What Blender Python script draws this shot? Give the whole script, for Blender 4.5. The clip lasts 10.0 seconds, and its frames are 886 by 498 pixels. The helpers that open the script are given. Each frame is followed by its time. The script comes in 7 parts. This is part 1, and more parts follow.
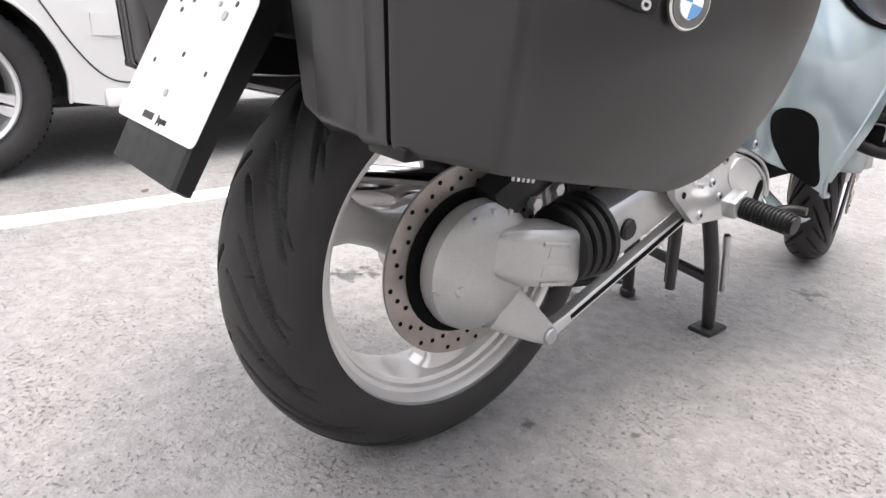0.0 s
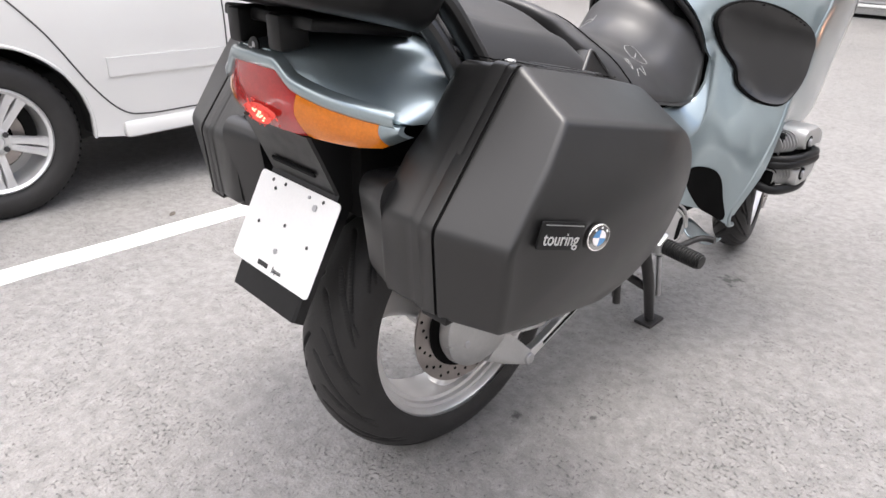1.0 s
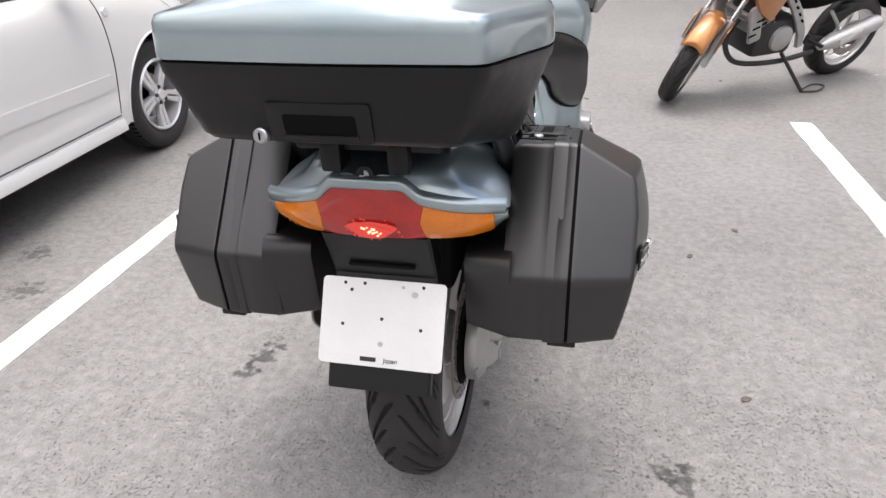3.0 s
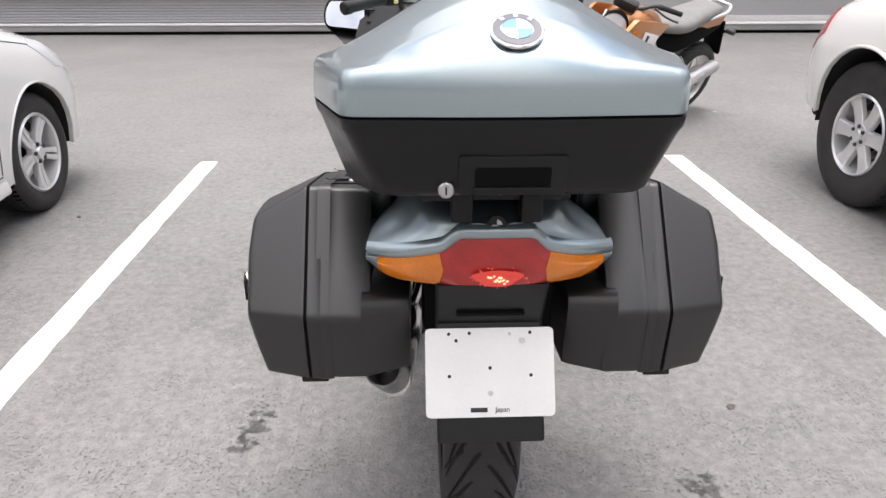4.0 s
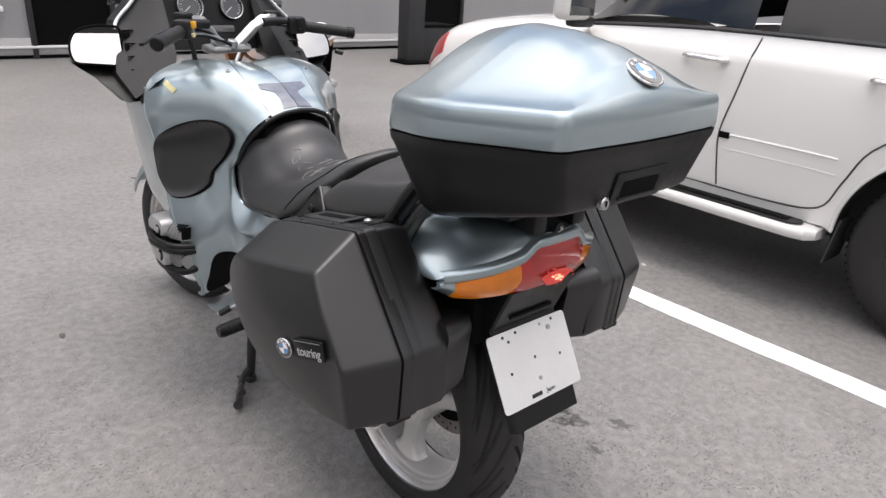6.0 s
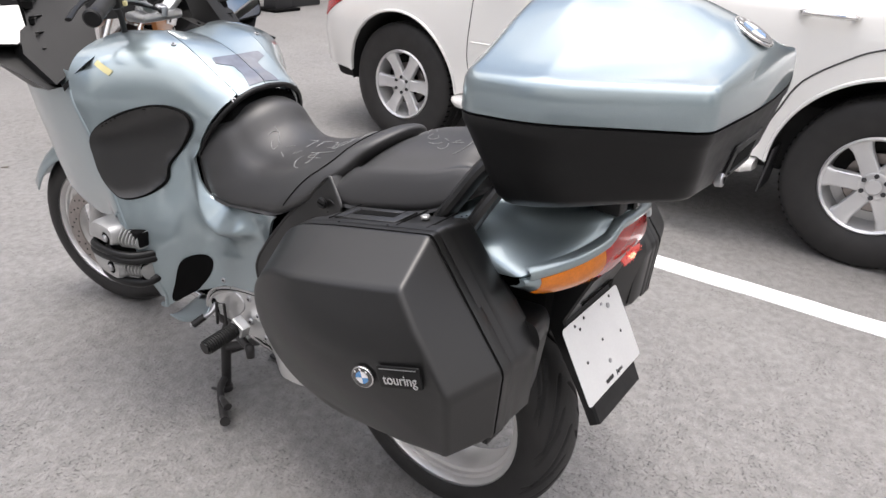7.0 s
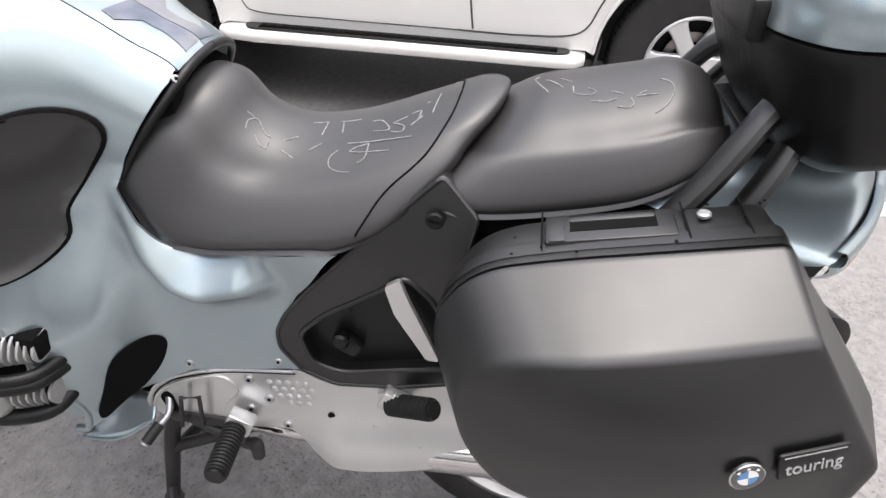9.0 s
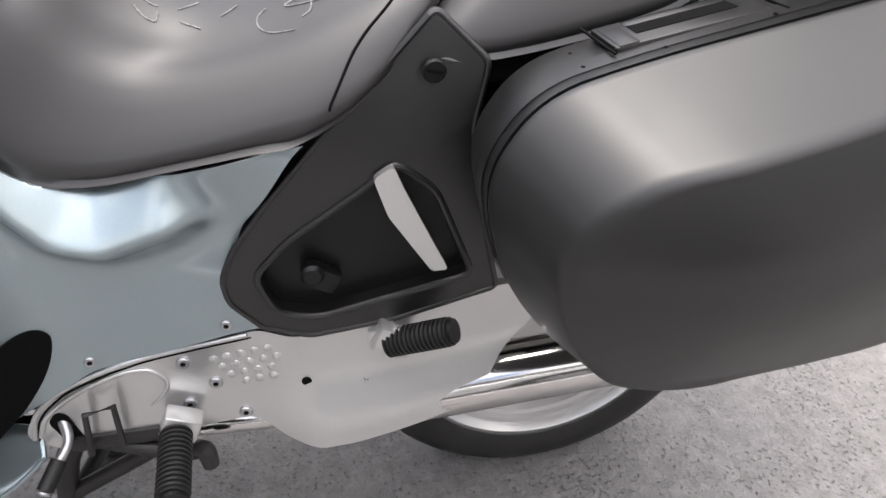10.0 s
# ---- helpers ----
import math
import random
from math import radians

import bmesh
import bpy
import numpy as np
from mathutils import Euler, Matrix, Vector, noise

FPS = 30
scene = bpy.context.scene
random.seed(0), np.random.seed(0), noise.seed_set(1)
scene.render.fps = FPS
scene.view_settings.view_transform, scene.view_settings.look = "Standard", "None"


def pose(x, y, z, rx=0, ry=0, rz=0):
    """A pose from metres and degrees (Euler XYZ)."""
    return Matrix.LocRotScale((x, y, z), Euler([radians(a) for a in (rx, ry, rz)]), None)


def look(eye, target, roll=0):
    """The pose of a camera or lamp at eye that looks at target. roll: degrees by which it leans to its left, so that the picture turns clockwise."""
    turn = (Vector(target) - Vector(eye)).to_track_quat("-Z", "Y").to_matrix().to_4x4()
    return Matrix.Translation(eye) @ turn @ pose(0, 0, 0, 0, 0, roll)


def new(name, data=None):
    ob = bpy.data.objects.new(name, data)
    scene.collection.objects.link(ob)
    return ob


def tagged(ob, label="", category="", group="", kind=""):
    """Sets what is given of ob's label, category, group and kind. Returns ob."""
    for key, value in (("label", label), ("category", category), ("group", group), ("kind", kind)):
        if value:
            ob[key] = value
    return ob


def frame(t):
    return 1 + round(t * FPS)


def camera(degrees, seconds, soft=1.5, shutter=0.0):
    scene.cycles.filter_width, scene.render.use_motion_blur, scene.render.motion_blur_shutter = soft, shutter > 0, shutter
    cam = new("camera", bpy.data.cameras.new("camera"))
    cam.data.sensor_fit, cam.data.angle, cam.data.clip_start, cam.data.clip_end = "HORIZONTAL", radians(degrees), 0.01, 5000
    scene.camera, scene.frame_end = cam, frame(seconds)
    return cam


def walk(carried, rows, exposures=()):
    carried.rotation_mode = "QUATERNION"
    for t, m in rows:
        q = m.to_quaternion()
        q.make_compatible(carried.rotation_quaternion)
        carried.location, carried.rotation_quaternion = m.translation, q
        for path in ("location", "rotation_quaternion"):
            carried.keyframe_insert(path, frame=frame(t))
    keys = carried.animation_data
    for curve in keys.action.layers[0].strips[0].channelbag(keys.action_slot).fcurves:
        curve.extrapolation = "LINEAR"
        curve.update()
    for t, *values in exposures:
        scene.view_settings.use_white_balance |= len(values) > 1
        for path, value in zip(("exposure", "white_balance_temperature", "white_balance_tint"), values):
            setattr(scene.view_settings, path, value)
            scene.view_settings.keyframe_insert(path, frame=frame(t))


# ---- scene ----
cam = camera(66.0, 10.0)
PATH = [
    (0, (0.75, -0.493, 0.676), (-0.663, 0.74, -0.018), 3.3),
    (0.5, (0.856, -0.564, 0.888), (-0.525, 0.54, -0.047), -0.4),
    (1, (0.913, -0.734, 1.059), (-0.387, 0.509, 0.184), 0.7),
    (1.5, (0.895, -0.918, 1.175), (-0.275, 0.439, 0.287), 1.5),
    (2, (0.74, -1.014, 1.231), (-0.198, 0.519, 0.352), -2.8),
    (2.2, (0.672, -1.028, 1.263), (-0.135, 0.577, 0.363), -3.1),
    (3.3, (0.201, -1.222, 1.288), (-0.076, 0.526, 0.356), -2.0),
    (3.5, (0.105, -1.22, 1.285), (-0.086, 0.579, 0.434), -1.9),
    (4, (-0.123, -1.233, 1.305), (-0.054, 0.583, 0.469), 0.1),
    (4.5, (-0.358, -1.275, 1.325), (0.04, 0.51, 0.515), -0.2),
    (5, (-0.579, -1.213, 1.305), (0.115, 0.493, 0.525), 0.3),
    (5.5, (-0.78, -1.111, 1.335), (0.19, 0.473, 0.594), 2.1),
    (5.7, (-0.866, -1.072, 1.325), (0.217, 0.437, 0.583), 3.1),
    (6.8, (-1.081, -0.714, 1.355), (0.354, 0.389, 0.504), 2.1),
    (7, (-1.088, -0.628, 1.339), (0.354, 0.437, 0.453), 2.2),
    (7.5, (-1.14, -0.388, 1.302), (0.42, 0.424, 0.351), 3.6),
    (8, (-1.136, -0.144, 1.277), (0.508, 0.448, 0.304), 3.4),
    (8.5, (-1.023, 0.075, 1.264), (0.641, 0.543, 0.258), 1.9),
    (9, (-0.978, 0.251, 1.247), (0.702, 0.439, 0.179), 3.1),
    (9.5, (-0.963, 0.429, 1.195), (0.699, 0.207, 0.105), 3.8),
    (10, (-0.849, 0.49, 1.012), (0.786, 0.113, -0.076), 1.5),
]
walk(cam, [(t, look(eye, target, roll)) for t, eye, target, roll in PATH], exposures=[(0, 0.60), (0.5, 0.45), (1.5, 0.24), (2, 0.16), (3.5, -0.06), (4.5, -0.13), (5.5, -0.42), (7, -0.16), (8, 0.10), (9, 0.18), (10, 0.10)])

# ---------- light ----------
world = bpy.data.worlds.new("sky")
scene.world = world
world.use_nodes = True
wn, wl = world.node_tree.nodes, world.node_tree.links
sky = wn.new("ShaderNodeTexSky")
sky.sky_type, sky.sun_disc = "NISHITA", False
sky.sun_elevation, sky.sun_rotation = radians(87), radians(34)
sky.air_density, sky.dust_density = 1.0, 2.5
wtc, wnoise, wramp, wmix = (wn.new("ShaderNodeTexCoord"), wn.new("ShaderNodeTexNoise"), wn.new("ShaderNodeValToRGB"), wn.new("ShaderNodeMix"))
wnoise.inputs["Scale"].default_value, wnoise.inputs["Detail"].default_value = 2.6, 7
wramp.color_ramp.elements[0].position, wramp.color_ramp.elements[1].position = 0.39, 0.55
wmix.data_type = "RGBA"
wmix.inputs["B"].default_value = (10.3, 9.7, 9.55, 1)
wl.new(wtc.outputs["Generated"], wnoise.inputs["Vector"])
wl.new(wnoise.outputs["Fac"], wramp.inputs["Fac"])
wl.new(wramp.outputs["Color"], wmix.inputs["Factor"])
wl.new(sky.outputs["Color"], wmix.inputs["A"])
# a thin overcast with the sun high behind it is far brighter overhead than near the horizon
wsep, wgrad, wscale = wn.new("ShaderNodeSeparateXYZ"), wn.new("ShaderNodeMapRange"), wn.new("ShaderNodeVectorMath")
wl.new(wtc.outputs["Generated"], wsep.inputs[0])
for key, value in (("From Min", 0.0), ("From Max", 1.0), ("To Min", 0.34), ("To Max", 3.4)):
    wgrad.inputs[key].default_value = value
wup = wn.new("ShaderNodeMath")
wup.operation, wup.use_clamp = "POWER", True
wup.inputs[1].default_value = 1.7
wl.new(wsep.outputs["Z"], wup.inputs[0])
wl.new(wup.outputs[0], wgrad.inputs["Value"])
wscale.operation = "SCALE"
wl.new(wmix.outputs["Result"], wscale.inputs[0])
wl.new(wgrad.outputs["Result"], wscale.inputs["Scale"])
wbg = wn["Background"]
wl.new(wscale.outputs[0], wbg.inputs["Color"])
wbg.inputs["Strength"].default_value = 0.155

sun_data = bpy.data.lights.new("sun", "SUN")
sun_data.energy, sun_data.angle, sun_data.color = 1.5, radians(20), (1.0, 0.97, 0.92)
sun = new("sun", sun_data)
sun.matrix_world = look((0.2, 0.3, 9), (0, 0, 0))


# ---------- materials ----------
def mat(name, color, rough=0.5, metal=0.0, coat=0.0, vary=0.0, vscale=6.0, grain=0.0, gscale=300.0, bump=0.0, bscale=300.0,
        rvary=0.0, transmission=0.0, alpha=1.0, ior=1.45, emit=None, estr=0.0, spec=0.5, coat_ior=1.5):
    """A principled material with two scales of colour change and fine relief, in object metres."""
    m = bpy.data.materials.new(name)
    m.use_nodes = True
    n, l = m.node_tree.nodes, m.node_tree.links
    b = n["Principled BSDF"]
    b.inputs["Base Color"].default_value = (*color, 1)
    b.inputs["Roughness"].default_value, b.inputs["Metallic"].default_value = rough, metal
    b.inputs["Coat Weight"].default_value, b.inputs["Coat Roughness"].default_value, b.inputs["Coat IOR"].default_value = coat, 0.04, coat_ior
    b.inputs["Transmission Weight"].default_value, b.inputs["IOR"].default_value = transmission, ior
    b.inputs["Specular IOR Level"].default_value = spec
    if emit:
        b.inputs["Emission Color"].default_value, b.inputs["Emission Strength"].default_value = (*emit, 1), estr
    tc = n.new("ShaderNodeTexCoord")

    def noise_node(scale, detail=4):
        t = n.new("ShaderNodeTexNoise")
        t.inputs["Scale"].default_value, t.inputs["Detail"].default_value = scale, detail
        l.new(tc.outputs["Object"], t.inputs["Vector"])
        return t.outputs["Fac"]

    def ranged(fac, low, high):
        r = n.new("ShaderNodeMapRange")
        r.inputs["From Min"].default_value, r.inputs["From Max"].default_value = 0.25, 0.75
        r.inputs["To Min"].default_value, r.inputs["To Max"].default_value = low, high
        l.new(fac, r.inputs["Value"])
        return r.outputs["Result"]

    if vary or grain:
        a, c = ranged(noise_node(vscale), 1 - vary, 1 + vary), ranged(noise_node(gscale, 2), 1 - grain, 1 + grain)
        mul = n.new("ShaderNodeMath")
        mul.operation = "MULTIPLY"
        l.new(a, mul.inputs[0]), l.new(c, mul.inputs[1])
        mix = n.new("ShaderNodeVectorMath")
        mix.operation = "SCALE"
        mix.inputs[0].default_value = color
        l.new(mul.outputs[0], mix.inputs["Scale"])
        l.new(mix.outputs[0], b.inputs["Base Color"])
    if rvary:
        l.new(ranged(noise_node(vscale * 3), rough - rvary, rough + rvary), b.inputs["Roughness"])
    if bump:
        bn = n.new("ShaderNodeBump")
        bn.inputs["Strength"].default_value, bn.inputs["Distance"].default_value = bump, 0.002
        l.new(noise_node(bscale, 3), bn.inputs["Height"])
        l.new(bn.outputs["Normal"], b.inputs["Normal"])
    return m


PAINT = mat("blue_grey_metallic_paint", (0.325, 0.392, 0.414), 0.32, 0.80, 0.9, coat_ior=1.55, vary=0.05, vscale=3, grain=0.10, gscale=1500)
CASE = mat("charcoal_case_plastic", (0.0050, 0.0049, 0.0049), 0.40, spec=0.88, vary=0.10, vscale=9, grain=0.08, gscale=700, bump=0.025, bscale=900, rvary=0.012)
BLACK = mat("black_plastic", (0.006, 0.006, 0.0062), 0.40, spec=0.38, vary=0.15, vscale=12, bump=0.03, bscale=800, rvary=0.06)
# Near-black: plain on black parts, painted cavity shade on recesses, slots and insides.
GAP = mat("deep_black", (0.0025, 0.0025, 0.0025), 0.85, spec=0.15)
VINYL = mat("black_seat_vinyl", (0.022, 0.0214, 0.0218), 0.46, spec=0.90, vary=0.10, vscale=7, bump=0.03, bscale=620, rvary=0.03)
PAD = mat("knee_pad_rubber", (0.012, 0.0117, 0.0117), 0.30, spec=0.8, vary=0.12, vscale=10, bump=0.03, bscale=600)
RUBBER = mat("tyre_rubber", (0.019, 0.0182, 0.018), 0.58, vary=0.25, vscale=14, grain=0.2, gscale=500, bump=0.25, bscale=500)
# Ribbed rubber parts; in tyre treads it is the painted shade of the grooves.
GROOVE = mat("ribbed_rubber_and_groove_shade", (0.009, 0.009, 0.009), 0.55, vary=0.2, vscale=20)
RIM = mat("silver_wheel_paint", (0.66, 0.65, 0.64), 0.32, 0.45, 0.4, vary=0.07, vscale=10, grain=0.05, gscale=900)
CAST = mat("cast_aluminium", (0.46, 0.46, 0.455), 0.40, 0.65, vary=0.10, vscale=12, grain=0.08, gscale=500, bump=0.25, bscale=420, rvary=0.08)
BRUSHED = mat("satin_aluminium", (0.62, 0.62, 0.615), 0.30, 0.80, vary=0.03, vscale=9, grain=0.03, gscale=700, bump=0.03, bscale=500, rvary=0.03)
CHROME = mat("polished_steel", (0.72, 0.71, 0.70), 0.12, 1.0, vary=0.05, vscale=12)
STEEL = mat("zinc_steel", (0.45, 0.45, 0.46), 0.35, 0.9, vary=0.15, vscale=40)
DISC = mat("brake_disc_steel", (0.33, 0.30, 0.285), 0.36, 0.85, vary=0.15, vscale=30, grain=0.1, gscale=700)
IRON = mat("black_stand_enamel", (0.022, 0.021, 0.021), 0.45, vary=0.3, vscale=25, bump=0.3, bscale=300)
RED = mat("red_lens", (0.52, 0.022, 0.020), 0.12, coat=0.6, vary=0.18, vscale=30, grain=0.12, gscale=260, transmission=0.25)
AMBER = mat("amber_lens", (0.78, 0.22, 0.008), 0.12, coat=0.6, vary=0.10, vscale=25, grain=0.10, gscale=260, transmission=0.15)
# Emission for the tail bulb's sparkle and glow, used on pieces over the lens.
BULB = mat("bulb_sparkle", (1, 0.5, 0.3), 0.4, emit=(1.0, 0.42, 0.26), estr=1.7)
GLOW = mat("lens_glow", (0.6, 0.05, 0.04), 0.3, emit=(1.0, 0.13, 0.09), estr=0.24)
PLATE = mat("white_plate", (0.74, 0.74, 0.73), 0.38, vary=0.03, vscale=15, grain=0.02, gscale=200)
INK = mat("black_ink", (0.02, 0.02, 0.02), 0.5)
BADGEBLUE = mat("badge_blue", (0.06, 0.23, 0.50), 0.2, coat=1.0, coat_ior=1.8)
BADGEBLACK = mat("badge_black_enamel", (0.02, 0.02, 0.021), 0.15, coat=1.0, coat_ior=1.9)
BADGEWHITE = mat("badge_white", (0.80, 0.80, 0.80), 0.2, coat=0.7)
SILVER = mat("silver_letters", (0.62, 0.62, 0.62), 0.3, 0.6)
MIRROR = mat("mirror_glass", (0.90, 0.91, 0.92), 0.02, 1.0)
DIAL = mat("dial_face", (0.10, 0.10, 0.10), 0.25, coat=0.8)
DIALWHITE = mat("dial_marks", (0.7, 0.7, 0.68), 0.4)
CHALK = mat("chalk_marks", (0.24, 0.24, 0.24), 0.9, vary=0.5, vscale=250)
DECAL = mat("dark_tank_decal", (0.12, 0.13, 0.16), 0.3, 0.3, 0.9, vary=0.25, vscale=40)
YELLOW = mat("yellow_tag", (0.68, 0.62, 0.32), 0.5)
ORANGE_SWITCH = mat("orange_switch", (0.75, 0.38, 0.03), 0.45)
HATCHPAINT = mat("greyed_white_car_paint", (0.62, 0.62, 0.61), 0.24, coat=0.8, vary=0.03, vscale=1.5, rvary=0.02)
PEARL = mat("pearl_white_paint", (0.80, 0.795, 0.77), 0.24, 0.05, 0.8, vary=0.02, vscale=1.5, rvary=0.02)
CARGLASS = mat("dark_car_glass", (0.010, 0.011, 0.012), 0.04, spec=0.6, coat=0.5)
SEAM = mat("panel_gap", (0.05, 0.05, 0.05), 0.7)
ARCH = mat("wheel_arch_liner", (0.010, 0.010, 0.010), 0.85, vary=0.3, vscale=10)
TRIM = mat("black_step_rubber", (0.026, 0.0255, 0.025), 0.6, vary=0.25, vscale=18, bump=0.3, bscale=200)
CARRIM = mat("car_alloy", (0.60, 0.60, 0.60), 0.30, 0.5, 0.5, vary=0.05, vscale=14)
LAMPGLASS = mat("clear_lamp_glass", (0.75, 0.76, 0.78), 0.08, 0.3, 0.6)
ORANGE = mat("copper_orange_paint", (0.46, 0.19, 0.055), 0.28, 0.5, 0.9, vary=0.07, vscale=8, grain=0.1, gscale=900)
GREYSEAT = mat("grey_seat_cover", (0.20, 0.195, 0.19), 0.6, vary=0.1, vscale=12, bump=0.3, bscale=300)
WALL = mat("grey_wall_cladding", (0.33, 0.33, 0.335), 0.55, vary=0.05, vscale=0.8, grain=0.04, gscale=30, bump=0.15, bscale=40)
PLINTH = mat("concrete_plinth", (0.36, 0.36, 0.355), 0.8, vary=0.12, vscale=1.6, grain=0.12, gscale=60, bump=0.4, bscale=60)
WHITETRIM = mat("white_trim", (0.80, 0.80, 0.79), 0.45, vary=0.03, vscale=3)
LINEPAINT = mat("white_road_paint", (0.80, 0.80, 0.79), 0.75, vary=0.06, vscale=7, grain=0.12, gscale=240, bump=0.5, bscale=260)
POST = mat("dark_metal", (0.03, 0.03, 0.032), 0.5, vary=0.2, vscale=5)


def asphalt():
    """Pale worn asphalt: fine stones, cloudy patches, and a few dark oily stains."""
    m = bpy.data.materials.new("pale_asphalt")
    m.use_nodes = True
    n, l = m.node_tree.nodes, m.node_tree.links
    b = n["Principled BSDF"]
    b.inputs["Roughness"].default_value, b.inputs["Specular IOR Level"].default_value = 0.66, 0.75
    tc = n.new("ShaderNodeTexCoord")

    def tex(kind, scale, detail=3):
        t = n.new(kind)
        t.inputs["Scale"].default_value = scale
        if kind == "ShaderNodeTexNoise":
            t.inputs["Detail"].default_value = detail
        l.new(tc.outputs["Object"], t.inputs["Vector"])
        return t

    def math_node(op, a, c, clamp=False):
        t = n.new("ShaderNodeMath")
        t.operation, t.use_clamp = op, clamp
        for i, v in enumerate((a, c)):
            if isinstance(v, (int, float)):
                t.inputs[i].default_value = v
            else:
                l.new(v, t.inputs[i])
        return t.outputs[0]

    def ranged(fac, a, c, low, high):
        r = n.new("ShaderNodeMapRange")
        for k, v in (("From Min", a), ("From Max", c), ("To Min", low), ("To Max", high)):
            r.inputs[k].default_value = v
        l.new(fac, r.inputs["Value"])
        return r.outputs["Result"]

    stones, fine, mid, broad = tex("ShaderNodeTexVoronoi", 95), tex("ShaderNodeTexNoise", 260, 3), tex("ShaderNodeTexNoise", 30, 5), tex("ShaderNodeTexNoise", 1.1, 5)
    value = math_node("MULTIPLY", ranged(stones.outputs["Color"], 0, 1, 0.93, 1.06), ranged(fine.outputs["Fac"], 0.3, 0.7, 0.88, 1.10))
    value = math_node("MULTIPLY", value, ranged(mid.outputs["Fac"], 0.3, 0.7, 0.80, 1.17))
    value = math_node("MULTIPLY", value, ranged(broad.outputs["Fac"], 0.3, 0.7, 0.90, 1.09))
    value = math_node("MULTIPLY", value, 0.204)
    pits, worn = tex("ShaderNodeTexNoise", 110, 3), tex("ShaderNodeTexNoise", 7, 3)
    hollow = math_node("ADD", pits.outputs["Fac"], ranged(worn.outputs["Fac"], 0.35, 0.65, -0.05, 0.05))
    value = math_node("MULTIPLY", value, ranged(hollow, 0.61, 0.69, 1.0, 0.58))
    value = math_node("MULTIPLY", value, ranged(hollow, 0.27, 0.38, 1.16, 1.0))
    ragged = tex("ShaderNodeTexNoise", 34, 4)
    for x, y, r, k in STAINS:
        d = n.new("ShaderNodeVectorMath")
        d.operation = "DISTANCE"
        d.inputs[1].default_value = (x, y, 0)
        l.new(tc.outputs["Object"], d.inputs[0])
        edge = math_node("ADD", d.outputs["Value"], ranged(ragged.outputs["Fac"], 0.3, 0.7, -r * 0.9, r * 0.9))
        value = math_node("MULTIPLY", value, ranged(edge, r * 0.35, r, k, 1.0))
    tint = n.new("ShaderNodeVectorMath")
    tint.operation = "SCALE"
    warm = n.new("ShaderNodeMix")
    warm.data_type = "RGBA"
    warm.inputs["A"].default_value, warm.inputs["B"].default_value = (1.0, 0.984, 0.967, 1), (1.0, 0.952, 0.915, 1)
    l.new(tex("ShaderNodeTexNoise", 0.7, 2).outputs["Fac"], warm.inputs["Factor"])
    l.new(warm.outputs["Result"], tint.inputs[0])
    l.new(value, tint.inputs["Scale"])
    l.new(tint.outputs[0], b.inputs["Base Color"])
    bump = n.new("ShaderNodeBump")
    bump.inputs["Strength"].default_value, bump.inputs["Distance"].default_value = 0.85, 0.007
    l.new(math_node("SUBTRACT", math_node("ADD", math_node("MULTIPLY", stones.outputs["Distance"], 0.45), math_node("MULTIPLY", fine.outputs["Fac"], 0.35)), ranged(hollow, 0.58, 0.70, 0.0, 0.6)), bump.inputs["Height"])
    l.new(bump.outputs["Normal"], b.inputs["Normal"])
    return m


STAINS = [(-0.615, 0.375, 0.05, 0.31), (-0.60, 0.44, 0.035, 0.34), (-0.63, 0.31, 0.04, 0.34), (0.615, 0.092, 0.05, 0.34), (0.58, 0.11, 0.045, 0.34),
          (0.72, -0.02, 0.035, 0.37), (0.555, -0.045, 0.025, 0.37), (0.14, 1.31, 0.04, 0.37), (0.115, 0.278, 0.018, 0.24),
          (0.237, 0.406, 0.010, 0.34), (-1.855, 0.873, 0.07, 0.41), (-1.68, 0.60, 0.07, 0.41), (0.818, 0.42, 0.008, 0.27)]
ASPHALT = asphalt()


# ---------- mesh helpers ----------
def finish(me, sharp=32):
    bm = bmesh.new()
    bm.from_mesh(me)
    for f in bm.faces:
        f.smooth = True
    for e in bm.edges:
        if len(e.link_faces) == 2 and e.calc_face_angle(0) > radians(sharp):
            e.smooth = False
    bm.to_mesh(me)
    bm.free()


def part(name, bm, material, parent, label="", sharp=32):
    """Links a bmesh as one mesh object under a thing or under a part."""
    me = bpy.data.meshes.new(name)
    bm.to_mesh(me)
    bm.free()
    finish(me, sharp)
    me.materials.append(material)
    ob = new(name, me)
    if parent is not None:
        ob.parent = parent
    return tagged(ob, label)


def grid_part(name, verts, faces, material, parent, label="", sharp=32):
    me = bpy.data.meshes.new(name)
    me.from_pydata([tuple(map(float, v)) for v in verts], [], [tuple(map(int, f)) for f in faces])
    me.validate()
    bm = bmesh.new()
    bm.from_mesh(me)
    bpy.data.meshes.remove(me)
    bmesh.ops.recalc_face_normals(bm, faces=bm.faces)
    return part(name, bm, material, parent, label, sharp)


def thing(name, label, category, at=None, group="", kind=""):
    ob = new(name)
    ob.empty_display_size = 0.1
    if at is not None:
        ob.matrix_world = at
    return tagged(ob, label, category, group, kind)


def box(size, centre, rot=(0, 0, 0), bevel=0.0, bm=None, segs=2):
    bm = bm or bmesh.new()
    b2 = bmesh.new()
    bmesh.ops.create_cube(b2, size=1)
    bmesh.ops.transform(b2, matrix=Matrix.Diagonal((*size, 1)), verts=b2.verts)
    if bevel:
        bmesh.ops.bevel(b2, geom=b2.edges[:], offset=bevel, segments=segs, affect="EDGES", profile=0.5)
    bmesh.ops.transform(b2, matrix=pose(*centre, *rot), verts=b2.verts)
    return join(bm, b2)


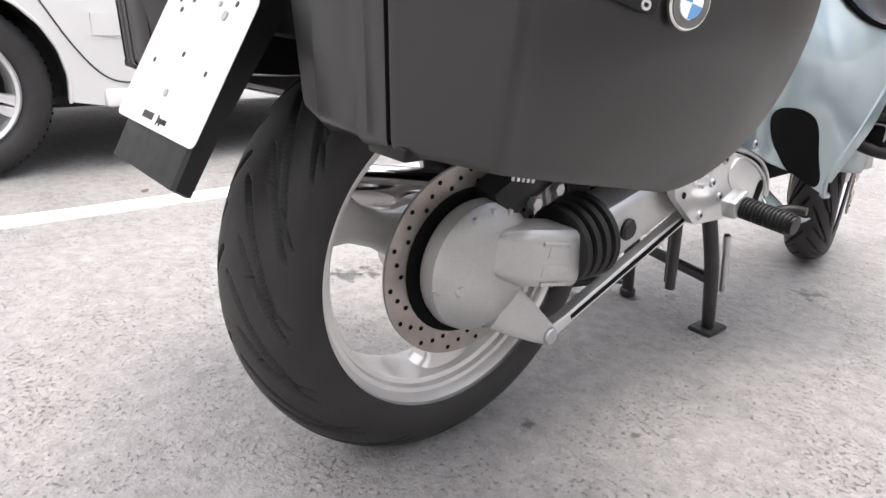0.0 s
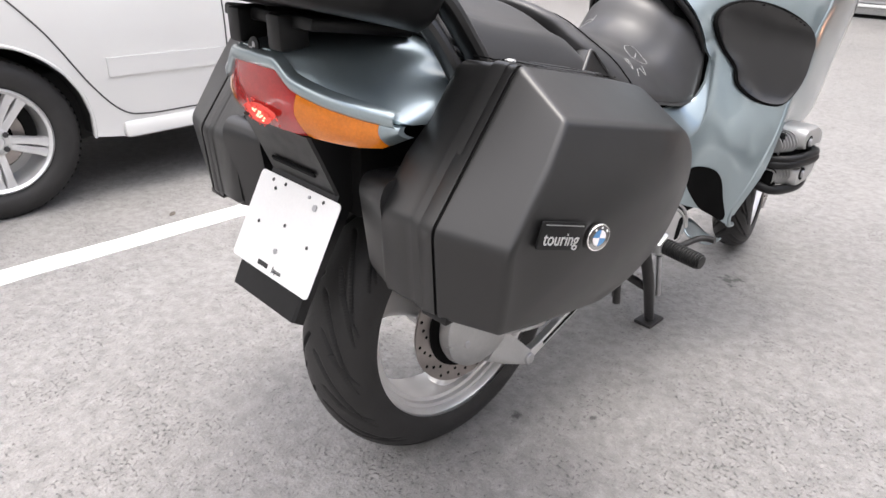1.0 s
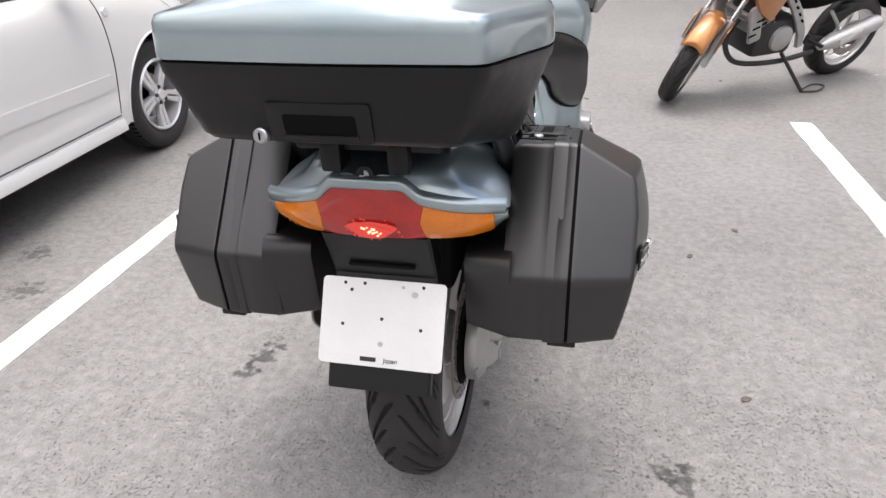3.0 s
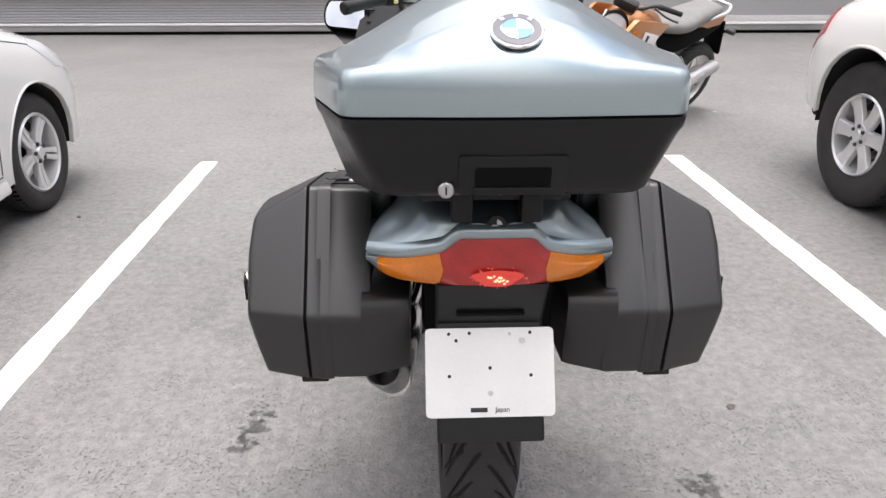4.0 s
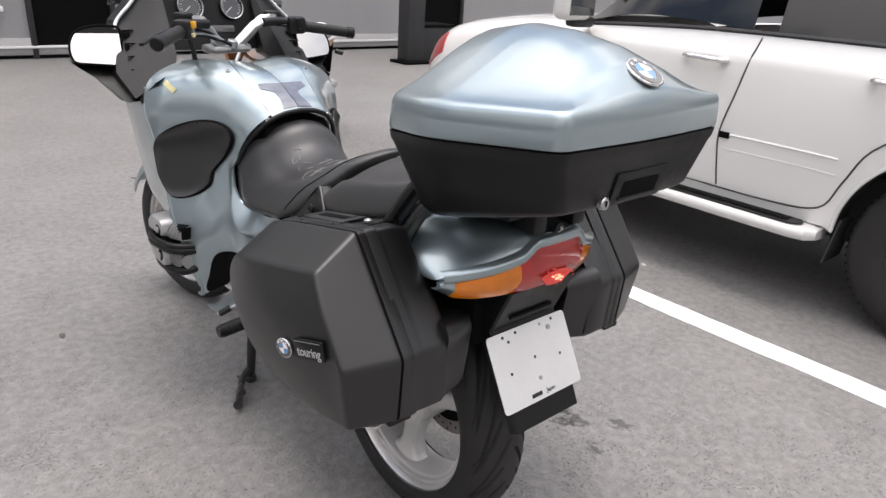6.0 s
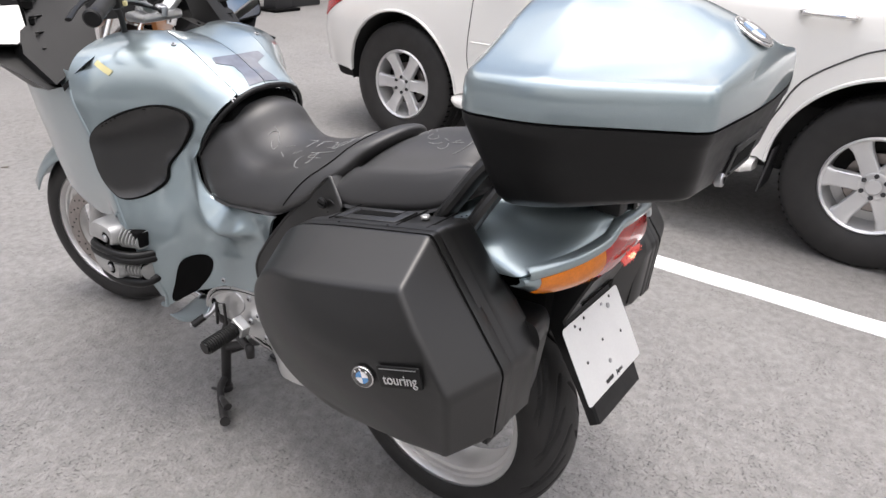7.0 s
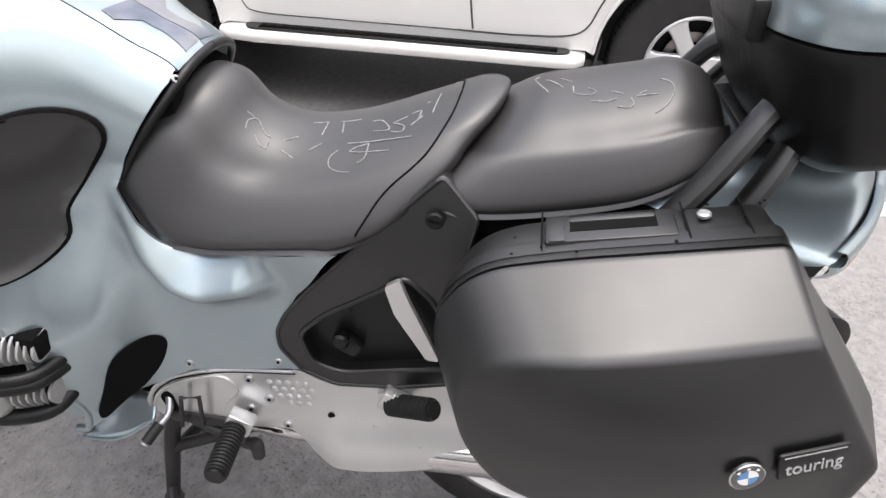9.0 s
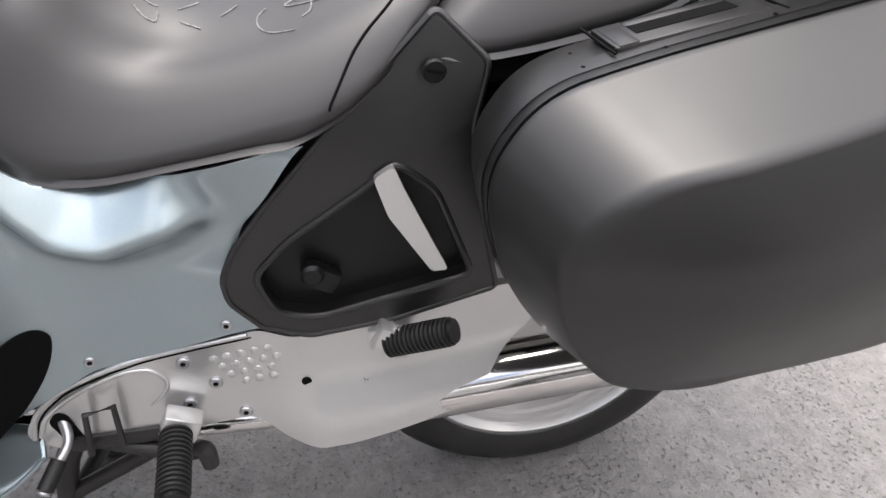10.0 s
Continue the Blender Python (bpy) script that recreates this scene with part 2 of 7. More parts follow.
def join(bm, b2):
    me = bpy.data.meshes.new("tmp")
    b2.to_mesh(me)
    b2.free()
    bm.from_mesh(me)
    bpy.data.meshes.remove(me)
    return bm


def basis(p0, p1):
    a = (Vector(p1) - Vector(p0)).normalized()
    u = a.cross(Vector((0, 0, 1)) if abs(a.z) < 0.95 else Vector((1, 0, 0))).normalized()
    return a, u, a.cross(u)


def lathe(profile, p0, axis, segs=48, bm=None, closed=False):
    """Turns (radius, along) pairs round the axis through p0."""
    bm = bm or bmesh.new()
    p0 = Vector(p0)
    a, u, v = basis((0, 0, 0), axis)
    rings = []
    for r, h in profile:
        if r < 1e-6:
            rings.append([bm.verts.new(p0 + a * h)])
        else:
            rings.append([bm.verts.new(p0 + a * h + (u * math.cos(t) + v * math.sin(t)) * r) for t in (2 * math.pi * k / segs for k in range(segs))])
    pairs = list(zip(rings, rings[1:])) + ([(rings[-1], rings[0])] if closed else [])
    for r0, r1 in pairs:
        for k in range(segs):
            q = [r0[k % len(r0)], r0[(k + 1) % segs % len(r0)], r1[(k + 1) % segs % len(r1)], r1[k % len(r1)]]
            q = list(dict.fromkeys(q))
            if len(q) > 2:
                try:
                    bm.faces.new(q)
                except ValueError:
                    pass
    bmesh.ops.recalc_face_normals(bm, faces=bm.faces[:])
    return bm


def rod(p0, p1, r0, r1=None, segs=16, bm=None, bevel=0.0):
    r1 = r0 if r1 is None else r1
    h = (Vector(p1) - Vector(p0)).length
    e = min(bevel, r0 * 0.6, r1 * 0.6)
    prof = [(0, 0), (r0 - e, 0), (r0, e), (r1, h - e), (r1 - e, h), (0, h)] if e else [(0, 0), (r0, 0), (r1, h), (0, h)]
    return lathe(prof, p0, Vector(p1) - Vector(p0), segs, bm)


def spline(points, n, closed=False):
    """Catmull-Rom through points (any dimension), n steps each."""
    p = np.array(points, float)
    k = len(p)
    out = []
    for i in range(k if closed else k - 1):
        a, b, c, d = (p[(i - 1) % k], p[i], p[(i + 1) % k], p[(i + 2) % k]) if closed else (p[max(i - 1, 0)], p[i], p[i + 1], p[min(i + 2, k - 1)])
        for t in np.arange(n) / n:
            out.append(0.5 * (2 * b + (c - a) * t + (2 * a - 5 * b + 4 * c - d) * t**2 + (3 * b - a - 3 * c + d) * t**3))
    if not closed:
        out.append(p[-1])
    return np.array(out)


def tube(points, r, segs=12, bm=None, n=6, smooth=True, flat=1.0):
    """A round (or flattened) bar swept along a path; r may be a list."""
    bm = bm or bmesh.new()
    path = [Vector(p) for p in (spline(points, n) if smooth else points)]
    radii = np.interp(np.linspace(0, 1, len(path)), np.linspace(0, 1, len(r)), r) if isinstance(r, (list, tuple)) else [r] * len(path)
    rings, u = [], None
    for i, p in enumerate(path):
        a = (path[min(i + 1, len(path) - 1)] - path[max(i - 1, 0)]).normalized()
        if u is None:
            u = a.cross(Vector((0, 0, 1)) if abs(a.z) < 0.9 else Vector((1, 0, 0))).normalized()
        u = (u - a * u.dot(a)).normalized()
        v = a.cross(u)
        rings.append([bm.verts.new(p + (u * math.cos(t) + v * math.sin(t) * flat) * radii[i]) for t in (2 * math.pi * k / segs for k in range(segs))])
    for r0, r1 in zip(rings, rings[1:]):
        for k in range(segs):
            bm.faces.new((r0[k], r0[(k + 1) % segs], r1[(k + 1) % segs], r1[k]))
    bm.faces.new(rings[0][::-1]), bm.faces.new(rings[-1])
    return bm


def loft(rings, caps=True, bm=None):
    """Closed rings of equal length, joined in order."""
    bm = bm or bmesh.new()
    made = [[bm.verts.new(tuple(map(float, p))) for p in ring] for ring in rings]
    k = len(made[0])
    for r0, r1 in zip(made, made[1:]):
        for i in range(k):
            bm.faces.new((r0[i], r0[(i + 1) % k], r1[(i + 1) % k], r1[i]))
    if caps:
        bm.faces.new(made[0][::-1]), bm.faces.new(made[-1])
    bmesh.ops.recalc_face_normals(bm, faces=bm.faces[:])
    return bm


def rounded(points, r, steps=4):
    """A polygon (2D) with its corners rounded by quarter curves of size r (one or one per corner)."""
    p = [Vector(q) for q in points]
    out = []
    for i, q in enumerate(p):
        a, b = p[i - 1], p[(i + 1) % len(p)]
        ri = r[i] if isinstance(r, (list, tuple)) else r
        da, db = (a - q), (b - q)
        e0, e1 = q + da.normalized() * min(ri, da.length * 0.45), q + db.normalized() * min(ri, db.length * 0.45)
        for s in range(steps + 1):
            t = s / steps
            out.append((1 - t) ** 2 * e0 + 2 * t * (1 - t) * q + t * t * e1)
    return out


def plate_shape(outline, thick, place, bevel=0.0):
    """A flat slab: outline in the local x, y; thickness along local z from 0 up."""
    bm = bmesh.new()
    face = bm.faces.new([bm.verts.new((*p, 0)) for p in outline])
    res = bmesh.ops.extrude_face_region(bm, geom=[face])
    top = [v for v in res["geom"] if isinstance(v, bmesh.types.BMVert)]
    bmesh.ops.translate(bm, verts=top, vec=(0, 0, thick))
    bmesh.ops.recalc_face_normals(bm, faces=bm.faces[:])
    if bevel:
        rim = [e for e in bm.edges if all(abs(v.co.z - thick) < 1e-6 for v in e.verts)]
        bmesh.ops.bevel(bm, geom=rim, offset=bevel, segments=2, affect="EDGES", profile=0.5)
    bmesh.ops.transform(bm, matrix=place, verts=bm.verts)
    return bm


def inside(p, poly):
    x, y = p
    c = False
    for i in range(len(poly)):
        (x0, y0), (x1, y1) = poly[i - 1], poly[i]
        if (y0 > y) != (y1 > y) and x < (x1 - x0) * (y - y0) / (y1 - y0) + x0:
            c = not c
    return c


class Skin:
    """A curved half shell: stations along y, each a profile of (x, z) from the top centre outwards and down."""

    def __init__(self, stations, centre=0.0):
        self.y = np.array([s[0] for s in stations], float)
        self.p = np.array([s[1] for s in stations], float)
        self.centre = centre
        h = np.diff(self.y)[:, None, None]
        d = np.diff(self.p, axis=0) / h
        m = np.zeros_like(self.p)
        m[1:-1] = np.where(d[:-1] * d[1:] > 0, 2 * d[:-1] * d[1:] / (d[:-1] + d[1:] + 1e-12), 0)
        m[0], m[-1] = d[0], d[-1]
        self.m = m

    def section(self, y):
        i = int(np.clip(np.searchsorted(self.y, y) - 1, 0, len(self.y) - 2))
        h = self.y[i + 1] - self.y[i]
        t = float(np.clip((y - self.y[i]) / h, 0, 1))
        return ((2 * t**3 - 3 * t**2 + 1) * self.p[i] + (t**3 - 2 * t**2 + t) * h * self.m[i] + (3 * t**2 - 2 * t**3) * self.p[i + 1] + (t**3 - t**2) * h * self.m[i + 1])

    def at(self, y, v):
        s = self.section(y)
        k = len(s)
        v = min(max(v, 0), k - 1 - 1e-9)
        i = int(v)
        t = v - i
        a, b, c, d = s[max(i - 1, 0)], s[i], s[i + 1], s[min(i + 2, k - 1)]
        x, z = 0.5 * (2 * b + (c - a) * t + (2 * a - 5 * b + 4 * c - d) * t**2 + (3 * b - a - 3 * c + d) * t**3)
        return np.array([x, y, z])

    def v_of(self, y, value, axis=2):
        vs = np.linspace(0, self.p.shape[1] - 1, 161)
        vals = np.array([self.at(y, v)[axis] for v in vs])
        sign = -1 if axis == 2 else 1
        for a in range(160):
            lo, hi = vals[a] * sign, vals[a + 1] * sign
            if lo <= value * sign <= hi and hi > lo:
                return vs[a] + (value * sign - lo) / (hi - lo) * (vs[1] - vs[0])
        return vs[int(np.argmin(abs(vals - value)))]

    def normal(self, y, v):
        dy, dv = self.at(y + 0.004, v) - self.at(y - 0.004, v), self.at(y, v + 0.05) - self.at(y, v - 0.05)
        n = np.cross(dv, dy)
        n /= np.linalg.norm(n) + 1e-12
        mid = self.at(y, v) - np.array([0, y, self.p[:, :, 1].mean()])
        return n if n @ mid > 0 else -n

    def patch(self, outline, side, lift=0.0, thick=0.006, step=0.014, smooth=0, dome=0.0, vk=0.09, relief=None, iron=0):
        """A panel of the shell. outline: (y, z) on the flank, or (y, x, "x") over the top; dome: how far its middle swells."""
        from mathutils.geometry import delaunay_2d_cdt
        ring = [(q[0], self.v_of(q[0], q[1], 0 if len(q) == 3 else 2) * vk) for q in outline]
        if smooth:
            ring = [tuple(q) for q in spline(ring, smooth, True)]
        dense = []
        for i, a in enumerate(ring):
            b = ring[(i + 1) % len(ring)]
            n = max(1, int(math.hypot(b[0] - a[0], b[1] - a[1]) / step))
            dense += [(a[0] + (b[0] - a[0]) * k / n, a[1] + (b[1] - a[1]) * k / n) for k in range(n)]
        arr = np.array(dense)
        lo, hi = arr.min(0), arr.max(0)
        extra = []
        for gy in np.arange(lo[0], hi[0], step):
            for gv in np.arange(lo[1], hi[1], step):
                if inside((gy, gv), dense) and np.min(np.hypot(arr[:, 0] - gy, arr[:, 1] - gv)) > step * 0.55:
                    extra.append((gy, gv))
        pts = [Vector(q) for q in dense + extra]
        n = len(dense)
        out = delaunay_2d_cdt(pts, [(i, (i + 1) % n) for i in range(n)], [], 1, 1e-6)
        flat, faces = out[0], out[2]
        bm = bmesh.new()
        verts = []
        for q in flat:
            y, v = q[0], q[1] / vk
            p, nn = self.at(y, v), self.normal(y, v)
            far = np.min(np.hypot(arr[:, 0] - q[0], arr[:, 1] - q[1])) if dome else 0
            p = p + nn * (lift + dome * (1 - math.exp(-far / 0.02)))
            if relief:
                p = p + np.array([relief(p[1], p[2]), 0, 0])
            verts.append((p, nn))
        bv = [bm.verts.new((self.centre + side * p[0], p[1], p[2])) for p, _ in verts]
        for f in faces:
            try:
                bm.faces.new([bv[i] for i in f])
            except ValueError:
                pass
        bmesh.ops.recalc_face_normals(bm, faces=bm.faces[:])
        border = {w for e in bm.edges if len(e.link_faces) == 1 for w in e.verts}
        inner_verts = [w for w in bm.verts if w not in border]
        for _ in range(iron):
            bmesh.ops.smooth_vert(bm, verts=inner_verts, factor=0.5, use_axis_x=True, use_axis_y=True, use_axis_z=True)
        if thick:
            edges = [e for e in bm.edges if len(e.link_faces) == 1]
            inner = {}
            for e in edges:
                for w in e.verts:
                    if w not in inner:
                        p, nn = verts[bv.index(w)]
                        p = p - nn * thick
                        inner[w] = bm.verts.new((self.centre + side * p[0], p[1], p[2]))
            for e in edges:
                a, b = e.verts
                bm.faces.new((a, b, inner[b], inner[a]))
            bmesh.ops.recalc_face_normals(bm, faces=bm.faces[:])
        return bm


def text_part(name, body, size, place, material, parent, label="", depth=0.0006, squash=1.0):
    cu = bpy.data.curves.new(name, "FONT")
    cu.body, cu.size, cu.extrude, cu.align_x, cu.align_y = body, size, depth, "CENTER", "CENTER"
    tmp = bpy.data.objects.new("tmp", cu)
    scene.collection.objects.link(tmp)
    bpy.context.view_layer.update()
    me = bpy.data.meshes.new_from_object(tmp.evaluated_get(bpy.context.evaluated_depsgraph_get()))
    bpy.data.objects.remove(tmp)
    bpy.data.curves.remove(cu)
    bm = bmesh.new()
    bm.from_mesh(me)
    bpy.data.meshes.remove(me)
    bmesh.ops.transform(bm, matrix=place @ Matrix.Diagonal((squash, 1, 1, 1)), verts=bm.verts)
    return part(name, bm, material, parent, label)


def frame_of(origin, right, up):
    """A pose from an origin, a local x and a local y direction."""
    r = Vector(right).normalized()
    n = r.cross(Vector(up)).normalized()
    u = n.cross(r)
    return Matrix(((r.x, u.x, n.x, origin[0]), (r.y, u.y, n.y, origin[1]), (r.z, u.z, n.z, origin[2]), (0, 0, 0, 1)))


# ---------- ground, markings, building ----------
ground = new("ground", bpy.data.meshes.new("ground"))
gb = bmesh.new()
gs = 400.0
gb.faces.new([gb.verts.new(p) for p in ((-gs, -gs, 0), (gs, -gs, 0), (gs, gs, 0), (-gs, gs, 0))])
gb.to_mesh(ground.data)
gb.free()
ground.data.materials.append(ASPHALT)
tagged(ground, "pale grey worn asphalt of a car park with oily stains", "ground", kind="structure")


def road_line(name, x0, y0, x1, y1, w):
    """A painted line with a slightly ragged edge, 4 mm over the asphalt."""
    rnd = random.Random(7)
    n = 60
    bm = bmesh.new()
    rows = []
    for i in range(n + 1):
        t = i / n
        cx, cy = x0 + (x1 - x0) * t, y0 + (y1 - y0) * t
        a, b = w / 2 + rnd.uniform(-0.004, 0.004), w / 2 + rnd.uniform(-0.004, 0.004)
        rows.append([bm.verts.new((cx - a, cy, 0.004)), bm.verts.new((cx + b, cy, 0.004))])
    for r0, r1 in zip(rows, rows[1:]):
        bm.faces.new((r0[0], r0[1], r1[1], r1[0]))
    edge = [e for e in bm.edges if len(e.link_faces) == 1]
    res = bmesh.ops.extrude_edge_only(bm, edges=edge)
    bmesh.ops.translate(bm, verts=[v for v in res["geom"] if isinstance(v, bmesh.types.BMVert)], vec=(0, 0, -0.006))
    ob = part(name, bm, LINEPAINT, None, sharp=60)
    return tagged(ob, "white painted parking bay line, slightly worn", "road marking", kind="structure")


road_line("bay_line", -1.462, -2.6, -1.440, 2.96, 0.106)
road_line("bay_line", 1.700, -3.0, 1.535, 3.01, 0.118)

WALL_Y = 9.05
wall = part("wall_north", box((46, 0.3, 5.6), (2, WALL_Y + 0.2, 3.05)), WALL, None)
tagged(wall, "grey clad wall of a low building behind the car park", "wall", kind="structure")
plinth = part("wall_plinth", box((46, 0.36, 0.085), (2, WALL_Y + 0.19, 0.0875), bevel=0.01), PLINTH, None)
tagged(plinth, "pale concrete plinth along the foot of the wall", "plinth", kind="structure")
# Recessed strip in deep black: the shadow line under the plinth is its colour.
gap = part("plinth_gap_shade", box((46, 0.30, 0.05), (2, WALL_Y + 0.19, 0.024)), GAP, None)
tagged(gap, "dark shadow gap under the plinth", "wall", kind="structure")
ledge = part("trim", box((46, 0.05, 0.03), (2, WALL_Y + 0.0, 0.145), bevel=0.006), WHITETRIM, None)
tagged(ledge, "thin pale ledge on top of the plinth", "trim", kind="structure")


# ---------- wheels ----------
def tyre_mesh(name, centre, R, half, bead, parent, label, nt=1040, na=120, grooves=17, material=RUBBER, deep=0.008):
    """A motorcycle tyre on the x axis, with swept tread grooves cut into it and their shade painted in."""
    amax = radians(114)
    a = np.linspace(-amax, amax, na)
    th = np.linspace(0, 2 * np.pi, nt, endpoint=False)
    T, A = np.meshgrid(th, a, indexing="ij")
    rc = R - (R - bead) / (1 - math.cos(amax))
    r = rc + (R - rc) * np.cos(A)
    x = half * np.sign(A) * np.abs(np.sin(A)) ** 0.92
    depth = np.zeros_like(T)
    deg = np.degrees(A)
    pitch = 2 * np.pi / grooves
    for side in (-1, 1):
        s = deg * side
        for off, lo, hi, sweep, wide in ((0.0, 3, 60, 0.62, 0.0270), (0.45, 14, 68, 0.50, 0.0235), (0.74, 28, 72, 0.30, 0.018)):
            line = off * pitch + (0.23 * pitch if side > 0 else 0) + sweep * (np.clip(s, 0, 90) / 66) ** 1.35
            d = np.abs((T - line + pitch / 2) % pitch - pitch / 2)
            taper = np.clip((s - lo) / 8, 0, 1) * np.clip((hi - s) / 10, 0, 1)
            depth = np.maximum(depth, deep * np.clip((wide * np.sqrt(taper) - d) / 0.006, 0, 1) * (taper > 0))
    r = r - depth
    P = np.stack([centre[0] + x, centre[1] + r * np.cos(T), centre[2] + r * np.sin(T)], -1).reshape(-1, 3)
    i, j = np.meshgrid(np.arange(nt), np.arange(na - 1), indexing="ij")
    q = np.stack([i * na + j, ((i + 1) % nt) * na + j, ((i + 1) % nt) * na + j + 1, i * na + j + 1], -1).reshape(-1, 4)
    me = bpy.data.meshes.new(name)
    me.from_pydata(P.tolist(), [], q.tolist())
    me.polygons.foreach_set("use_smooth", [True] * len(me.polygons))
    me.materials.append(material)
    # Groove floors are the same rubber; the darker slot paints their shade by depth.
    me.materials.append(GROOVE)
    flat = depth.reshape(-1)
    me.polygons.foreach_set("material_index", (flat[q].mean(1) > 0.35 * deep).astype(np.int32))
    ob = new(name, me)
    ob.parent = parent
    return tagged(ob, label)


def rim_mesh(bm, centre, r, half):
    prof = [(r + 0.004, half), (r - 0.010, half + 0.001), (r - 0.016, half - 0.006), (r - 0.019, half - 0.013), (r - 0.026, half - 0.014), (r - 0.029, half - 0.022), (r - 0.037, half - 0.024), (r - 0.040, half - 0.045),
            (r - 0.040, -half + 0.045), (r - 0.037, -half + 0.024), (r - 0.029, -half + 0.022), (r - 0.026, -half + 0.014), (r - 0.019, -half + 0.013), (r - 0.016, -half + 0.006), (r - 0.010, -half - 0.001), (r + 0.004, -half),
            (r - 0.002, -half + 0.012), (r - 0.014, 0), (r - 0.002, half - 0.012)]
    return lathe(prof, centre, (1, 0, 0), 96, bm, closed=True)


def spoke_mesh(centre, ang, r0, r1, w, thick, x=0.0):
    """A broad cast spoke that flares into hub and rim."""
    d, s = np.array([0, math.cos(ang), math.sin(ang)]), np.array([0, -math.sin(ang), math.cos(ang)])
    rings = []
    for t, ww, tt in ((0, 1.5, 1.1), (0.15, 1.1, 1.0), (0.4, 0.85, 0.85), (0.7, 0.9, 0.8), (0.88, 1.25, 0.9), (1.0, 2.1, 1.0)):
        c = np.array(centre) + d * (r0 + (r1 - r0) * t) + np.array([x, 0, 0])
        ring = rounded([(-1, -1), (1, -1), (1, 1), (-1, 1)], 0.75, 4)
        rings.append([c + s * q[0] * w * ww / 2 + np.array([1, 0, 0]) * q[1] * thick * tt / 2 for q in ring])
    return loft(rings)


# ---------- the grey-blue touring motorcycle ----------
bike = thing("motorcycle", "blue-grey touring motorcycle with charcoal panniers, on its centre stand", "motorcycle")
AX, FAX = (0.0, 0.135, 0.322), (0.0, 1.618, 0.302)


def motorcycle_wheel(name, centre, R, half, bead, spokes, first, label):
    w = new(name)
    w.parent = bike
    tagged(w, label)
    tyre_mesh("tyre", centre, R, half, bead, w, "black road tyre with swept tread grooves")
    bm = rim_mesh(None, centre, bead + 0.008, half * 0.83)
    part("rim", bm, RIM, w, "silver cast wheel rim")
    for k in range(spokes):
        part("spoke", spoke_mesh(centre, first + 2 * math.pi * k / spokes, 0.055, bead - 0.030, 0.062, 0.062), RIM, w)
    part("hub", lathe([(0, -0.06), (0.058, -0.06), (0.068, -0.045), (0.068, 0.045), (0.058, 0.06), (0, 0.06)], centre, (1, 0, 0), 40), RIM, w)
    return w


rear_wheel = motorcycle_wheel("rear_wheel", AX, 0.325, 0.081, 0.232, 3, radians(-82), "silver rear wheel with a broad black tyre")
STEER = 16
front_wheel = motorcycle_wheel("front_wheel", FAX, 0.300, 0.060, 0.218, 3, radians(40), "silver front wheel with a black tyre")


def brake_disc(centre, r0, r1, parent, holes=30):
    """A drilled disc: dark drillings set 0.5 mm proud of the steel."""
    d = part("brake_disc", lathe([(r0, -0.0025), (r1, -0.0025), (r1, 0.0025), (r0, 0.0025)], centre, (1, 0, 0), 72, closed=True), DISC, parent, "drilled steel brake disc")
    for k in range(holes):
        for n, rr in enumerate((0.25, 0.5, 0.75)):
            if (k + n) % 2:
                t = 2 * math.pi * (k + 0.3 * n) / holes
                r = r0 + (r1 - r0) * rr
                c = (centre[0] + 0.0005, centre[1] + r * math.cos(t), centre[2] + r * math.sin(t))
                part("drilling", rod((c[0] - 0.0033, c[1], c[2]), (c[0] + 0.0028, c[1], c[2]), 0.0035, segs=8), GAP, d)
    return d


brake_disc((0.080, AX[1], AX[2]), 0.108, 0.144, rear_wheel)
brake_disc((0.075, FAX[1], FAX[2]), 0.105, 0.150, front_wheel)
brake_disc((-0.075, FAX[1], FAX[2]), 0.105, 0.150, front_wheel)

front_wheel.matrix_local = Matrix.Translation(FAX) @ pose(0, 0, 0, 0, 0, STEER) @ Matrix.Translation(-Vector(FAX))

# final drive, swing arm and torque rod on the right
drive = part("final_drive", lathe([(0, 0.0), (0.093, 0.0), (0.096, 0.010), (0.093, 0.026), (0.078, 0.038), (0.046, 0.045), (0, 0.046)], (0.098, AX[1] - 0.004, AX[2] + 0.004), (1, 0, 0), 56), CAST, bike, "silver cast final drive housing")
part("carrier_ring", lathe([(0.060, 0), (0.110, 0.0), (0.108, 0.008), (0.060, 0.022)], (0.078, AX[1], AX[2]), (1, 0, 0), 48, closed=True), GAP, drive, "black disc carrier")
for k in range(3):
    ang = radians(70 + 22 * k)
    part("casting_rib", box((0.012, 0.006, 0.050), (0.130, AX[1] + 0.066 * math.cos(ang), AX[2] + 0.066 * math.sin(ang)), (math.degrees(ang) - 90, 0, 0), 0.002), CAST, drive)


def beam(points, sizes, material_name=None):
    """A rounded box section swept along points; sizes are (width in x, height)."""
    rings = []
    for i, p in enumerate(points):
        a = Vector(points[min(i + 1, len(points) - 1)]) - Vector(points[max(i - 1, 0)])
        a.normalize()
        up = Vector((1, 0, 0)).cross(a).normalized()
        ring = rounded([(-0.5, -0.5), (0.5, -0.5), (0.5, 0.5), (-0.5, 0.5)], 0.2, 3)
        rings.append([Vector(p) + Vector((1, 0, 0)) * q[0] * sizes[i][0] + up * q[1] * sizes[i][1] for q in ring])
    return loft(rings)


part("pinion_housing", beam([(0.112, 0.115, 0.352), (0.122, 0.140, 0.350), (0.132, 0.175, 0.343), (0.134, 0.282, 0.322), (0.132, 0.292, 0.320)], [(0.03, 0.03), (0.056, 0.066), (0.076, 0.086), (0.080, 0.090), (0.074, 0.084)]), CAST, drive)
part("drive_lug", beam([(0.115, 0.17, 0.26), (0.125, 0.215, 0.225), (0.132, 0.262, 0.192)], [(0.035, 0.08), (0.032, 0.06), (0.030, 0.036)]), CAST, drive)
